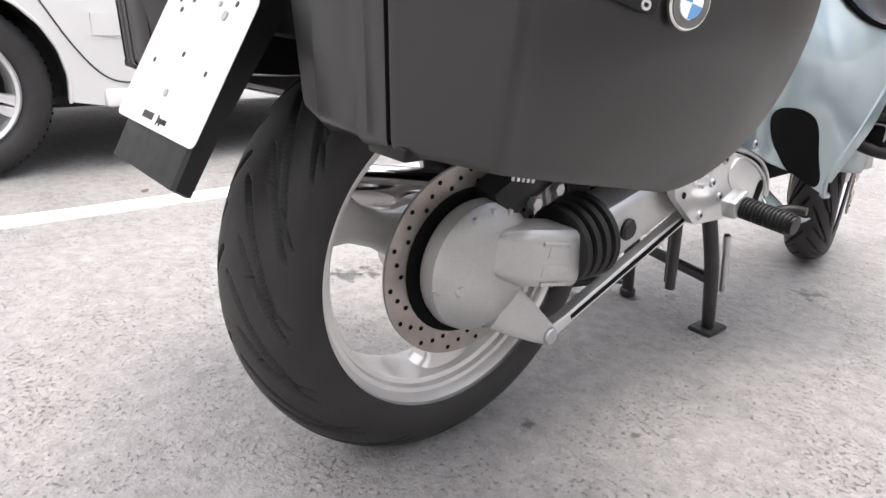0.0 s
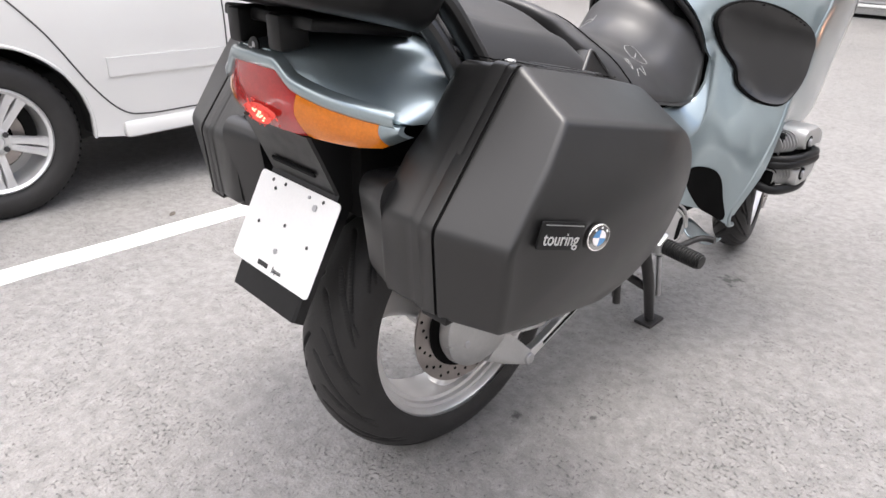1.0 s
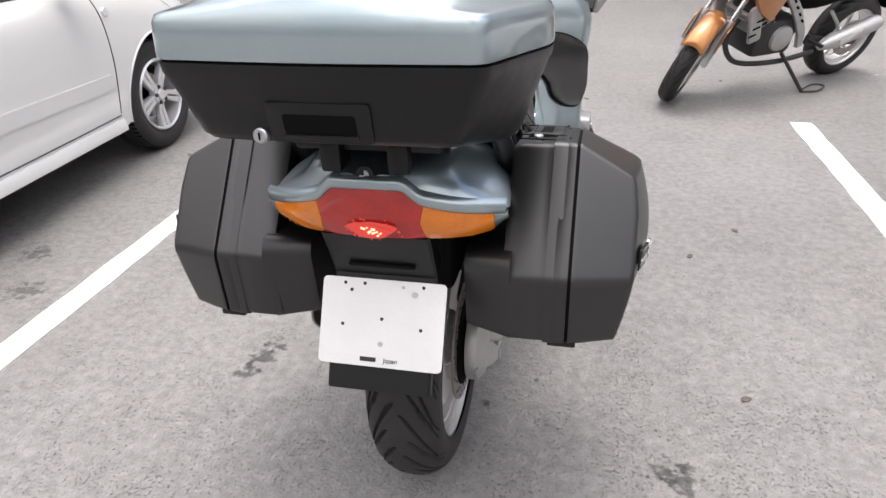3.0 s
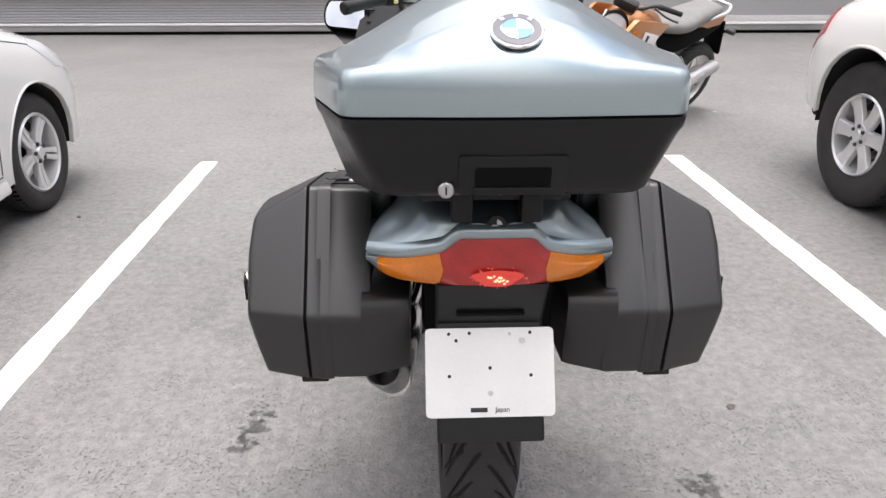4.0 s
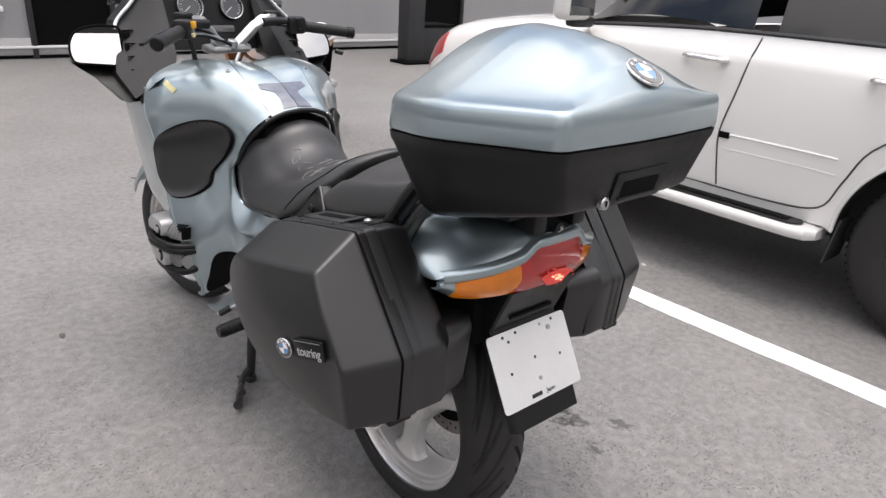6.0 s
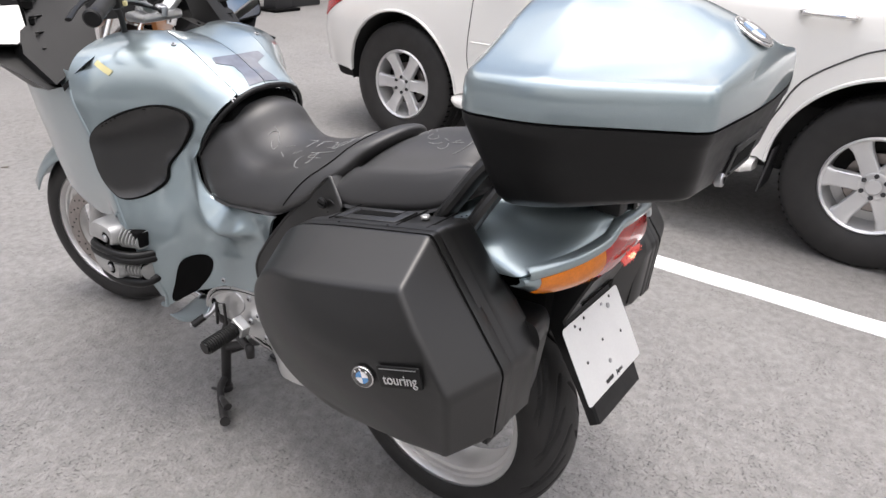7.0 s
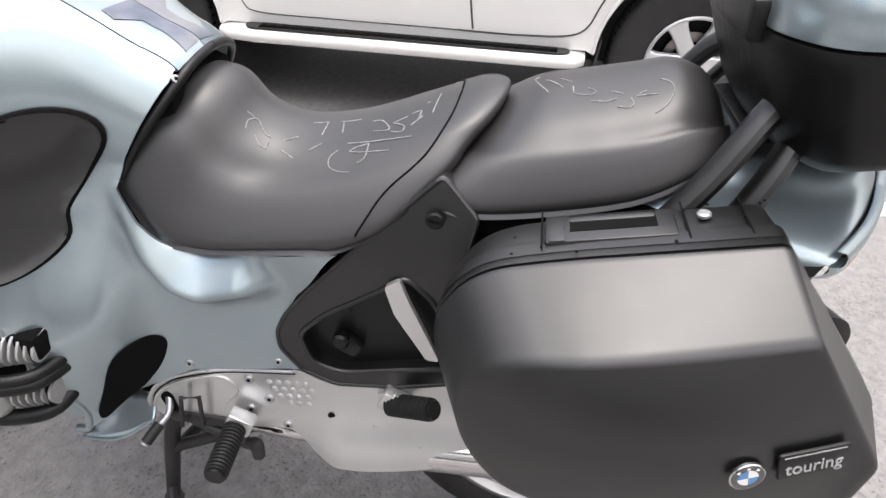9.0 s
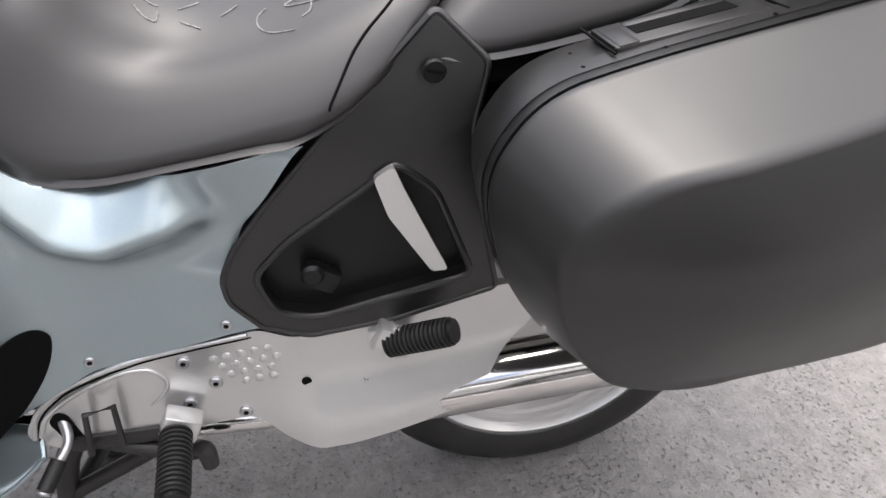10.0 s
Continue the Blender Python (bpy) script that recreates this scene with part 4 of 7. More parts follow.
def lens(x0, x1, slant, material, name, label):
    n, k = 30, 8
    V, Fc = [], []
    for layer in (0, 1):
        for i in range(n + 1):
            for j in range(k + 1):
                t = j / k
                a, b = (v + math.copysign(slant * (t - 0.5), v) if abs(v) < 0.15 else v for v in (x0, x1))
                x = a + (b - a) * i / n
                zb, zt = light_bottom(x), light_top(x)
                z = zb + (zt - zb) * t
                y = tail_y(x) - 0.010 * math.sin(math.pi * (0.15 + 0.7 * t)) + 0.016 * (1 - t) ** 2 + (0.010 if layer else 0)
                V.append((x, y, z))
    o = (n + 1) * (k + 1)
    for i in range(n):
        for j in range(k):
            a = i * (k + 1) + j
            Fc += [(a, a + 1, a + k + 2, a + k + 1), (o + a, o + a + k + 1, o + a + k + 2, o + a + 1)]
    for i in range(n):
        for j in (0, k):
            a = i * (k + 1) + j
            Fc.append((a, a + k + 1, o + a + k + 1, o + a))
    for j in range(k):
        for i in (0, n):
            a = i * (k + 1) + j
            Fc.append((a, a + 1, o + a + 1, o + a))
    return grid_part(name, V, Fc, material, tail_light, label)


tail_light = new("tail_light")
tail_light.parent = bike
tagged(tail_light, "wide tail light with a red middle, glowing low down, and amber ends")
lens(-0.0840, 0.0840, 0.013, RED, "red_lens", "red lens")
lens(-0.196, -0.0846, 0.013, AMBER, "amber_lens", "amber indicator lens")
lens(0.0846, 0.196, 0.013, AMBER, "amber_lens", "amber indicator lens")
for a, b in ((-0.2165, -0.1966), (0.1966, 0.2165)):
    lens(a, b, 0.0, PAINT, "end_cap", "blue-grey painted cap at the end of the lens")
glow = random.Random(5)
# The lit bulb's glow and glints, laid over the lens as emitting plates and chips.
for rx, rz, lift in ((0.040, 0.015, 0.0072), (0.022, 0.009, 0.0078)):
    pool = [(0.004 + rx * math.cos(t) * (1 + 0.18 * math.sin(3 * t)), 0.795 + rz * math.sin(t)) for t in np.linspace(0, 2 * math.pi, 28, endpoint=False)]
    part("lens_glow", grid_bm([(x, float(tail_y(x)) - lift + 0.002 * ((0.80 - z) / 0.03) ** 2, z) for x, z in pool]), GLOW, tail_light, "emitting patch on the lens for the lit bulb's glow")
for k in range(46):
    x, z = glow.gauss(0.004, 0.024), glow.gauss(0.795, 0.0085)
    if z < 0.776 or z > 0.83:
        continue
    core = abs(x - 0.004) < 0.016 and abs(z - 0.793) < 0.008
    r = glow.uniform(0.0018, 0.0042) if core else glow.uniform(0.0012, 0.003)
    y = float(tail_y(x)) - 0.0085
    part("bulb_glint", box((r * 1.7, 0.0016, r), (x, y + 0.010 * ((0.80 - z) / 0.03) ** 2 * 0.2, z), (0, glow.uniform(-40, 40), 0), 0.0004), BULB if core else GLOW, tail_light, "emitting chip on the lens for the lit bulb's sparkle" if core else "")
bb = lathe([(0, 0), (0.0145, 0), (0.0145, 0.003), (0.0115, 0.004), (0, 0.004)], (0, 0, 0), (0, 0, 1), 32)
bmesh.ops.transform(bb, matrix=pose(0, -0.2385, 0.889, 78, 0, 0), verts=bb.verts)
tb = part("tail_badge", bb, BLACK, bike, "small round black badge")
for k in (0, 2):
    pts = [(0, 0)] + [(0.008 * math.cos(t), 0.008 * math.sin(t)) for t in np.linspace(k * math.pi / 2, (k + 1) * math.pi / 2, 7)]
    part("badge_field", plate_shape(pts, 0.0006, pose(0, -0.2385, 0.889, 78, 0, 0) @ pose(0, 0, 0.004)), STEEL, tb)

# undertray, plate carrier and plate
side_prof = [(-0.222, 0.772), (-0.205, 0.735), (-0.190, 0.700), (-0.178, 0.672), (-0.251, 0.533), (-0.276, 0.484), (-0.262, 0.474), (-0.225, 0.540), (-0.150, 0.650), (-0.09, 0.72), (0.0, 0.755), (0.12, 0.76), (0.12, 0.79), (-0.12, 0.80)]
rings = []
for x, s in ((-0.096, 0), (-0.091, 1), (0.091, 1), (0.096, 0)):
    w = 0.004 if s == 0 else 0
    rings.append([(x, y + (w if y < -0.15 else 0), z) for y, z in side_prof])
part("plate_carrier", loft(rings), BLACK, bike, "black plastic plate carrier and rear mudguard", sharp=25)
part("carrier_slot", box((0.12, 0.004, 0.008), (0, -0.1935, 0.700), (30, 0, 0)), GAP, bike)
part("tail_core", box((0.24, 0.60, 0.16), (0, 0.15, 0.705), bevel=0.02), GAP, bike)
plate_at = frame_of((0, -0.2213, 0.5955), (1, 0, 0), (0, 0.0745, 0.135))
plate = part("display_plate", plate_shape(rounded([(-0.1155, -0.079), (0.1155, -0.079), (0.1155, 0.079), (-0.1155, 0.079)], 0.010, 5), 0.0015, plate_at, 0.0005), PLATE, bike, "blank white showroom plate with bolt holes")
for x, y, r, m in ((0.0, 0.008, 0.0032, INK), (-0.073, -0.006, 0.0032, INK), (0.073, -0.006, 0.0032, INK), (-0.073, 0.069, 0.0032, INK), (-0.036, 0.070, 0.0032, INK), (-0.060, 0.057, 0.0032, INK), (0.073, 0.070, 0.0032, INK),
                   (0.058, 0.056, 0.0055, STEEL), (0.036, 0.068, 0.003, STEEL), (0.0, -0.037, 0.0045, STEEL)):
    b2 = rod((0, 0, 0), (0, 0, 0.0022 if m is INK else 0.0035), r, segs=14)
    bmesh.ops.transform(b2, matrix=plate_at @ pose(x, y, 0), verts=b2.verts)
    part("bolt_hole" if m is INK else "bolt", b2, m, plate)
part("maker_bar", box((0.030, 0.008, 0.0006), (0, 0, 0)), INK, plate).matrix_local = plate_at @ pose(-0.021, -0.066, 0.0018)
text_part("lettering", "Japan", 0.0125, plate_at @ pose(0.021, -0.066, 0.0018), INK, plate, "small black word Japan")

# ---------- seat ----------
def seat_ring(y0, k, zt, zb, wt, wb):
    """One slanting cross section of a seat."""
    half = [(0, zt), (wt * 0.5, zt - 0.009), (wt * 0.85, zt - 0.026), (wt * 1.08, zt - 0.047), (wt + (wb - wt) * 0.55, zt - (zt - zb) * 0.45), (wb, zb + (zt - zb) * 0.18), (wb * 0.995, zb + 0.008), (wb - 0.012, zb), (0, zb)]
    full = half + [(-x, z) for x, z in half[-2:0:-1]]
    pts = spline(full, 3, True)
    return [(x, y0 + k * (z - 0.80), z) for x, z in pts]


def seat_from(rows, name, label):
    dense = spline(rows, 4)
    return part(name, loft([seat_ring(*r) for r in dense]), VINYL, bike, label, sharp=60)


rider_seat = seat_from([(0.822, -0.68, 0.906, 0.778, 0.088, 0.146), (0.806, -0.68, 0.912, 0.765, 0.096, 0.152), (0.760, -0.70, 0.900, 0.732, 0.102, 0.162), (0.690, -0.76, 0.856, 0.692, 0.106, 0.174),
           (0.610, -0.82, 0.838, 0.684, 0.105, 0.182), (0.530, -0.88, 0.854, 0.700, 0.115, 0.192), (0.460, -0.94, 0.897, 0.716, 0.118, 0.200), (0.425, -0.96, 0.924, 0.722, 0.112, 0.202),
           (0.395, -0.96, 0.925, 0.745, 0.105, 0.192), (0.378, -0.96, 0.905, 0.775, 0.09, 0.170)], "rider_seat", "black vinyl rider's seat with chalk marks")
pillion_seat = seat_from([(0.372, -0.92, 0.900, 0.805, 0.09, 0.150), (0.350, -0.90, 0.918, 0.798, 0.115, 0.172), (0.300, -0.65, 0.934, 0.792, 0.125, 0.180), (0.200, -0.25, 0.946, 0.808, 0.128, 0.178),
           (0.100, -0.05, 0.964, 0.832, 0.122, 0.172), (0.030, 0.10, 0.976, 0.862, 0.112, 0.160), (-0.025, 0.20, 0.966, 0.888, 0.095, 0.140), (-0.050, 0.25, 0.940, 0.900, 0.06, 0.10)], "pillion_seat", "black vinyl pillion seat with chalk marks")
for side in (-1, 1):
    part("grab_rail", tube([(side * 0.190, 0.066, 0.812), (side * 0.184, 0.016, 0.885), (side * 0.165, -0.028, 0.955), (side * 0.13, -0.060, 0.985), (side * 0.06, -0.078, 0.985)], 0.0235, flat=0.65), CASE, bike, "black grab rail")
    part("rail_strut", tube([(side * 0.202, -0.010, 0.82), (side * 0.187, -0.052, 0.90), (side * 0.150, -0.085, 0.965)], 0.0205, flat=0.65), CASE, bike)


# chalk scribbles left on the seats
from mathutils.bvhtree import BVHTree


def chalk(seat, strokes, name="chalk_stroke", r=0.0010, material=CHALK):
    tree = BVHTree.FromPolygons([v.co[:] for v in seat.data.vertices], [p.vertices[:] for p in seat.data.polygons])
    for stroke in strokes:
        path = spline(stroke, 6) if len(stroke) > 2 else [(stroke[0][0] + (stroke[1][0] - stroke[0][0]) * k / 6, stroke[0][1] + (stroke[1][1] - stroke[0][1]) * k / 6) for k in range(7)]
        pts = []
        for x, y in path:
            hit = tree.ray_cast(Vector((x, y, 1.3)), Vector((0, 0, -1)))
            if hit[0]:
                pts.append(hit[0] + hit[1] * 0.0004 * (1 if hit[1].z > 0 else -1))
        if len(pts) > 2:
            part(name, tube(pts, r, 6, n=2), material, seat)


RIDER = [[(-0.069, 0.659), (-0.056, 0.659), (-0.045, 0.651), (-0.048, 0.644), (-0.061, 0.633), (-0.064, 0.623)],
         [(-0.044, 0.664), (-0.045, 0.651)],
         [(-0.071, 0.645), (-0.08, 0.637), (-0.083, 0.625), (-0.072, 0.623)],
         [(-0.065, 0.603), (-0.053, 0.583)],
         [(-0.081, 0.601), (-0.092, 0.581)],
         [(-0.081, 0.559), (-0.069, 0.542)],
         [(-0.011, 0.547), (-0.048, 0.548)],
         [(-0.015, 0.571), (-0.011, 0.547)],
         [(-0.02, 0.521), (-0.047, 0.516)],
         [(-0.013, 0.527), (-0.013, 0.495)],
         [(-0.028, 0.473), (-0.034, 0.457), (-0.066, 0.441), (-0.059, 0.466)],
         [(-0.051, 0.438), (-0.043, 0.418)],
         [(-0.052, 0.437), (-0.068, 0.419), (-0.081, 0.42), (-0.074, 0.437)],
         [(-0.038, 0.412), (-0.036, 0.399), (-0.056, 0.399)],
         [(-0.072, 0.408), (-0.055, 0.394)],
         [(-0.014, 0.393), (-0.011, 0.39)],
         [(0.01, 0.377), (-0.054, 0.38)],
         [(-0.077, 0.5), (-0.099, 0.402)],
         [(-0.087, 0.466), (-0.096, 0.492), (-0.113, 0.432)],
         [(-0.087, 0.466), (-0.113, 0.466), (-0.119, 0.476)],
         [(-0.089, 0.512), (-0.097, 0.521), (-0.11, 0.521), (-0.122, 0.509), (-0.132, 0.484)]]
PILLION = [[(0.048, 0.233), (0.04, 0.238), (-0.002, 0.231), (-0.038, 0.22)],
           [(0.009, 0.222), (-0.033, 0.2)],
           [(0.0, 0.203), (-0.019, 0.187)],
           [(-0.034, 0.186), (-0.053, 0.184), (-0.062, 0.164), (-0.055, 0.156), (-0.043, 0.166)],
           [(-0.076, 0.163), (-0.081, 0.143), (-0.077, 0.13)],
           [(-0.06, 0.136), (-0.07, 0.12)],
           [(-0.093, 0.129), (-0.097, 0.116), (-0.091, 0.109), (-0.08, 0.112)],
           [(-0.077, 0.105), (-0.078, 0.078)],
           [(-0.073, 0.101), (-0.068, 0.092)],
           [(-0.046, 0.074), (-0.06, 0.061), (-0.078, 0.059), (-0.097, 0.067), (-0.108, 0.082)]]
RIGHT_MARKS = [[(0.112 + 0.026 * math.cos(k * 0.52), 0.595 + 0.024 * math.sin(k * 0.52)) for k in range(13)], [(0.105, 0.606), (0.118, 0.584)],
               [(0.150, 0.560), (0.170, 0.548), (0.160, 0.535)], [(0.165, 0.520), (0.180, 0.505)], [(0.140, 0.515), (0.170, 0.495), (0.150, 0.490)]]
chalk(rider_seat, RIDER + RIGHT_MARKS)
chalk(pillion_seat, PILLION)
for side in (-1, 1):
    chalk(rider_seat, [[(side * x, y) for x, y in ((0.004, 0.344), (0.078, 0.350), (0.136, 0.376), (0.171, 0.425), (0.192, 0.448), (0.203, 0.461))]], "stitching", 0.0016, GAP)
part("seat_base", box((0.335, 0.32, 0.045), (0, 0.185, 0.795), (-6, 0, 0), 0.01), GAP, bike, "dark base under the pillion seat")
BODY = Skin([
    (0.40, [(0, 0.745), (0.08, 0.745), (0.15, 0.745), (0.19, 0.735), (0.205, 0.72), (0.20, 0.66), (0.19, 0.60), (0.19, 0.53), (0.185, 0.44)]),
    (0.50, [(0, 0.740), (0.08, 0.740), (0.15, 0.738), (0.19, 0.730), (0.203, 0.715), (0.195, 0.66), (0.185, 0.60), (0.19, 0.53), (0.187, 0.44)]),
    (0.62, [(0, 0.710), (0.08, 0.710), (0.14, 0.710), (0.168, 0.705), (0.176, 0.692), (0.174, 0.658), (0.172, 0.618), (0.178, 0.55), (0.186, 0.44)]),
    (0.75, [(0, 0.950), (0.09, 0.932), (0.135, 0.870), (0.150, 0.80), (0.156, 0.715), (0.166, 0.672), (0.168, 0.612), (0.170, 0.53), (0.173, 0.43)]),
    (0.80, [(0, 0.974), (0.097, 0.960), (0.142, 0.905), (0.157, 0.830), (0.158, 0.750), (0.168, 0.690), (0.180, 0.615), (0.182, 0.53), (0.182, 0.41)]),
    (0.845, [(0, 0.997), (0.105, 0.988), (0.152, 0.937), (0.170, 0.862), (0.172, 0.782), (0.200, 0.700), (0.234, 0.608), (0.236, 0.53), (0.198, 0.40)]),
    (0.92, [(0, 1.020), (0.122, 1.028), (0.190, 0.985), (0.220, 0.90), (0.222, 0.80), (0.246, 0.700), (0.270, 0.600), (0.280, 0.48), (0.258, 0.35)]),
    (0.97, [(0, 1.027), (0.124, 1.038), (0.222, 0.995), (0.260, 0.91), (0.262, 0.81), (0.287, 0.700), (0.306, 0.600), (0.300, 0.48), (0.258, 0.345)]),
    (1.02, [(0, 1.030), (0.125, 1.045), (0.250, 1.000), (0.298, 0.92), (0.303, 0.82), (0.313, 0.700), (0.314, 0.600), (0.298, 0.48), (0.245, 0.34)]),
    (1.10, [(0, 1.020), (0.145, 1.040), (0.270, 1.000), (0.318, 0.92), (0.320, 0.82), (0.312, 0.700), (0.296, 0.600), (0.264, 0.50), (0.205, 0.38)]),
    (1.25, [(0, 1.000), (0.150, 1.030), (0.275, 1.010), (0.325, 0.94), (0.315, 0.82), (0.298, 0.700), (0.284, 0.600), (0.255, 0.52), (0.170, 0.44)]),
    (1.45, [(0, 1.000), (0.150, 1.020), (0.250, 1.000), (0.290, 0.94), (0.280, 0.82), (0.262, 0.710), (0.248, 0.620), (0.225, 0.54), (0.130, 0.47)]),
    (1.70, [(0, 0.960), (0.090, 0.950), (0.150, 0.920), (0.170, 0.88), (0.160, 0.80), (0.130, 0.730), (0.100, 0.690), (0.070, 0.67), (0.040, 0.65)]),
])

# ---------- bodywork ----------
RIDGE = [(0.822, 0.800), (0.815, 0.770), (0.800, 0.725), (0.780, 0.675), (0.745, 0.632), (0.700, 0.620), (0.635, 0.638), (0.585, 0.656)]
RISE = [0.0, 0.016, 0.028, 0.040, 0.050, 0.052, 0.042, 0.0]


def ledge(y, z):
    """The raised arm that runs down beside the seat and back below it as a shelf with a blunt tip."""
    best = (9.0, 0.0, 1.0)
    for k, ((y0, z0), (y1, z1)) in enumerate(zip(RIDGE, RIDGE[1:])):
        dy, dz = y1 - y0, z1 - z0
        t = min(1.0, max(0.0, ((y - y0) * dy + (z - z0) * dz) / (dy * dy + dz * dz)))
        d = math.hypot(y - y0 - t * dy, z - z0 - t * dz)
        if d < best[0]:
            best = (d, RISE[k] + (RISE[k + 1] - RISE[k]) * t, dy * (z - z0) - dz * (y - y0))
    d, rise, turn_side = best
    return rise * (max(0.0, 1 - d / 0.062) if turn_side < 0 else math.exp(-(d / 0.020) ** 2))


CREASE = [(1.085, 0.920), (1.075, 0.890), (1.032, 0.785), (0.974, 0.622), (0.930, 0.490), (0.905, 0.400), (0.915, 0.345), (0.935, 0.322)]
SEATLINE = [(0.488, 0.722), (0.635, 0.690), (0.735, 0.684), (0.793, 0.727), (0.818, 0.775), (0.806, 0.815), (0.775, 0.870), (0.748, 0.915)]
for side in (-1, 1):
    panel = new("side_fairing")
    panel.parent = bike
    tagged(panel, "blue-grey painted side fairing and tank cover")
    seam = [(0.745, 0.086, "x"), (0.83, 0.096, "x"), (0.92, 0.102, "x"), (1.00, 0.088, "x"), (1.06, 0.060, "x")]
    lower = [(0.935, 0.312), (0.885, 0.332), (0.856, 0.350), (0.838, 0.390), (0.795, 0.419), (0.740, 0.441), (0.620, 0.472), (0.560, 0.484), (0.585, 0.560), (0.560, 0.625)]
    part("main_panel", BODY.patch(seam + [(1.10, 0.10, "x"), (1.105, 0.22, "x"), (1.10, 0.96)] + CREASE + lower + SEATLINE, side, step=0.007, thick=0.007, relief=ledge, iron=5), PAINT, panel, sharp=60)
    front = [(1.100, 0.960), (1.20, 0.975), (1.34, 0.965), (1.46, 0.90), (1.455, 0.80), (1.44, 0.700), (1.41, 0.580), (1.36, 0.535), (1.20, 0.535), (1.05, 0.580), (0.982, 0.635), (1.038, 0.785), (1.080, 0.890)]
    part("front_panel", BODY.patch(front, side, lift=-0.022, step=0.016, thick=0.006), PAINT, panel, sharp=60)
    part("edge_strip", BODY.patch([(0.905, 0.380), (0.933, 0.482), (0.978, 0.618), (0.995, 0.618), (0.956, 0.482), (0.925, 0.375)], side, lift=-0.006, thick=0.004), PAINT, panel)
    roll = []
    for y, z in spline(CREASE, 6):
        p = BODY.at(y, BODY.v_of(y, z)) - 0.004 * BODY.normal(y, BODY.v_of(y, z))
        roll.append((side * p[0], p[1], p[2]))
    part("edge_roll", tube(roll, 0.0065, 8, smooth=False), PAINT, panel, "rounded front edge of the panel")
    knee = [(1.032, 0.812), (0.975, 0.868), (0.900, 0.893), (0.842, 0.878), (0.827, 0.847), (0.858, 0.795), (0.881, 0.752), (0.882, 0.712), (0.922, 0.676), (0.968, 0.667), (1.003, 0.704), (1.026, 0.760)]
    part("knee_pad", BODY.patch(knee, side, lift=0.011, thick=0.016, step=0.008, smooth=4, dome=-0.011), PAD, panel, "black rubber knee pad")
    border = []
    for y, z in spline(knee, 5, True):
        v = BODY.v_of(y, z)
        p, nn = BODY.at(y, v), BODY.normal(y, v)
        p = p + nn * 0.004
        border.append((side * p[0], p[1], p[2]))
    part("pad_border", tube(border + border[:1], 0.0055, 8, smooth=False), GAP, panel)
    # Shaded recess behind the fairing edge, put on as a flat black patch.
    scoop = [(0.788, 0.500), (0.802, 0.516), (0.828, 0.517), (0.858, 0.486), (0.876, 0.436), (0.893, 0.385), (0.886, 0.362), (0.852, 0.392), (0.817, 0.434), (0.796, 0.468)]
    part("duct_shade", BODY.patch(scoop, side, lift=0.003, thick=0.003, step=0.010, smooth=4), GAP, panel, "flat black patch for the shaded air duct recess")
    for y, z in ((0.759, 0.452), (0.597, 0.492)):
        v = BODY.v_of(y, z)
        p, nn = BODY.at(y, v), BODY.normal(y, v)
        a = Vector((side * p[0], p[1], p[2]))
        d = Vector((side * nn[0], nn[1], nn[2]))
        part("screw", rod(a - d * 0.002, a + d * 0.003, 0.007, segs=18, bevel=0.0012), STEEL, panel)
        part("screw_socket", rod(a, a + d * 0.0034, 0.0032, segs=6), GAP, panel)
    for y, x in ((0.742, 0.097), (0.92, 0.125)):
        v = BODY.v_of(y, x, 0)
        p, nn = BODY.at(y, v), BODY.normal(y, v)
        a, d = Vector((side * p[0], p[1], p[2])), Vector((side * nn[0], nn[1], nn[2]))
        part("screw", rod(a - d * 0.002, a + d * 0.003, 0.0065, segs=18, bevel=0.0012), STEEL, panel)
        part("screw_socket", rod(a, a + d * 0.0034, 0.003, segs=6), GAP, panel)
    rim_out = spline([(0.222, 0.962, 0.288), (0.222, 0.920, 0.288), (0.214, 0.880, 0.297), (0.192, 0.838, 0.323)], 5)
    rim_in = spline([(0.168, 0.958, 0.300), (0.150, 0.925, 0.332), (0.150, 0.885, 0.348), (0.166, 0.842, 0.350)], 5)
    cup = []
    for k in range(6):
        t = k / 5
        cup.append([(side * (a[0] + (b[0] - a[0]) * t), a[1] + (b[1] - a[1]) * t, a[2] + (b[2] - a[2]) * t - 0.006 * math.sin(math.pi * t)) for a, b in zip(rim_out, rim_in)])
    n = len(rim_out)
    lip = grid_part("lower_lip", [p for row in cup for p in row], [(i * n + j, i * n + j + 1, (i + 1) * n + j + 1, (i + 1) * n + j) for i in range(5) for j in range(n - 1)], PAINT, panel)
    lip.modifiers.new("thick", "SOLIDIFY").thickness = 0.004
    part("lip_edge", tube([(side * p[0], p[1], p[2]) for p in rim_out], 0.0028, 8, n=1), PAINT, panel)
tank = new("tank_cover")
tank.parent = bike
tagged(tank, "blue-grey tank centre cover with a dark decal")
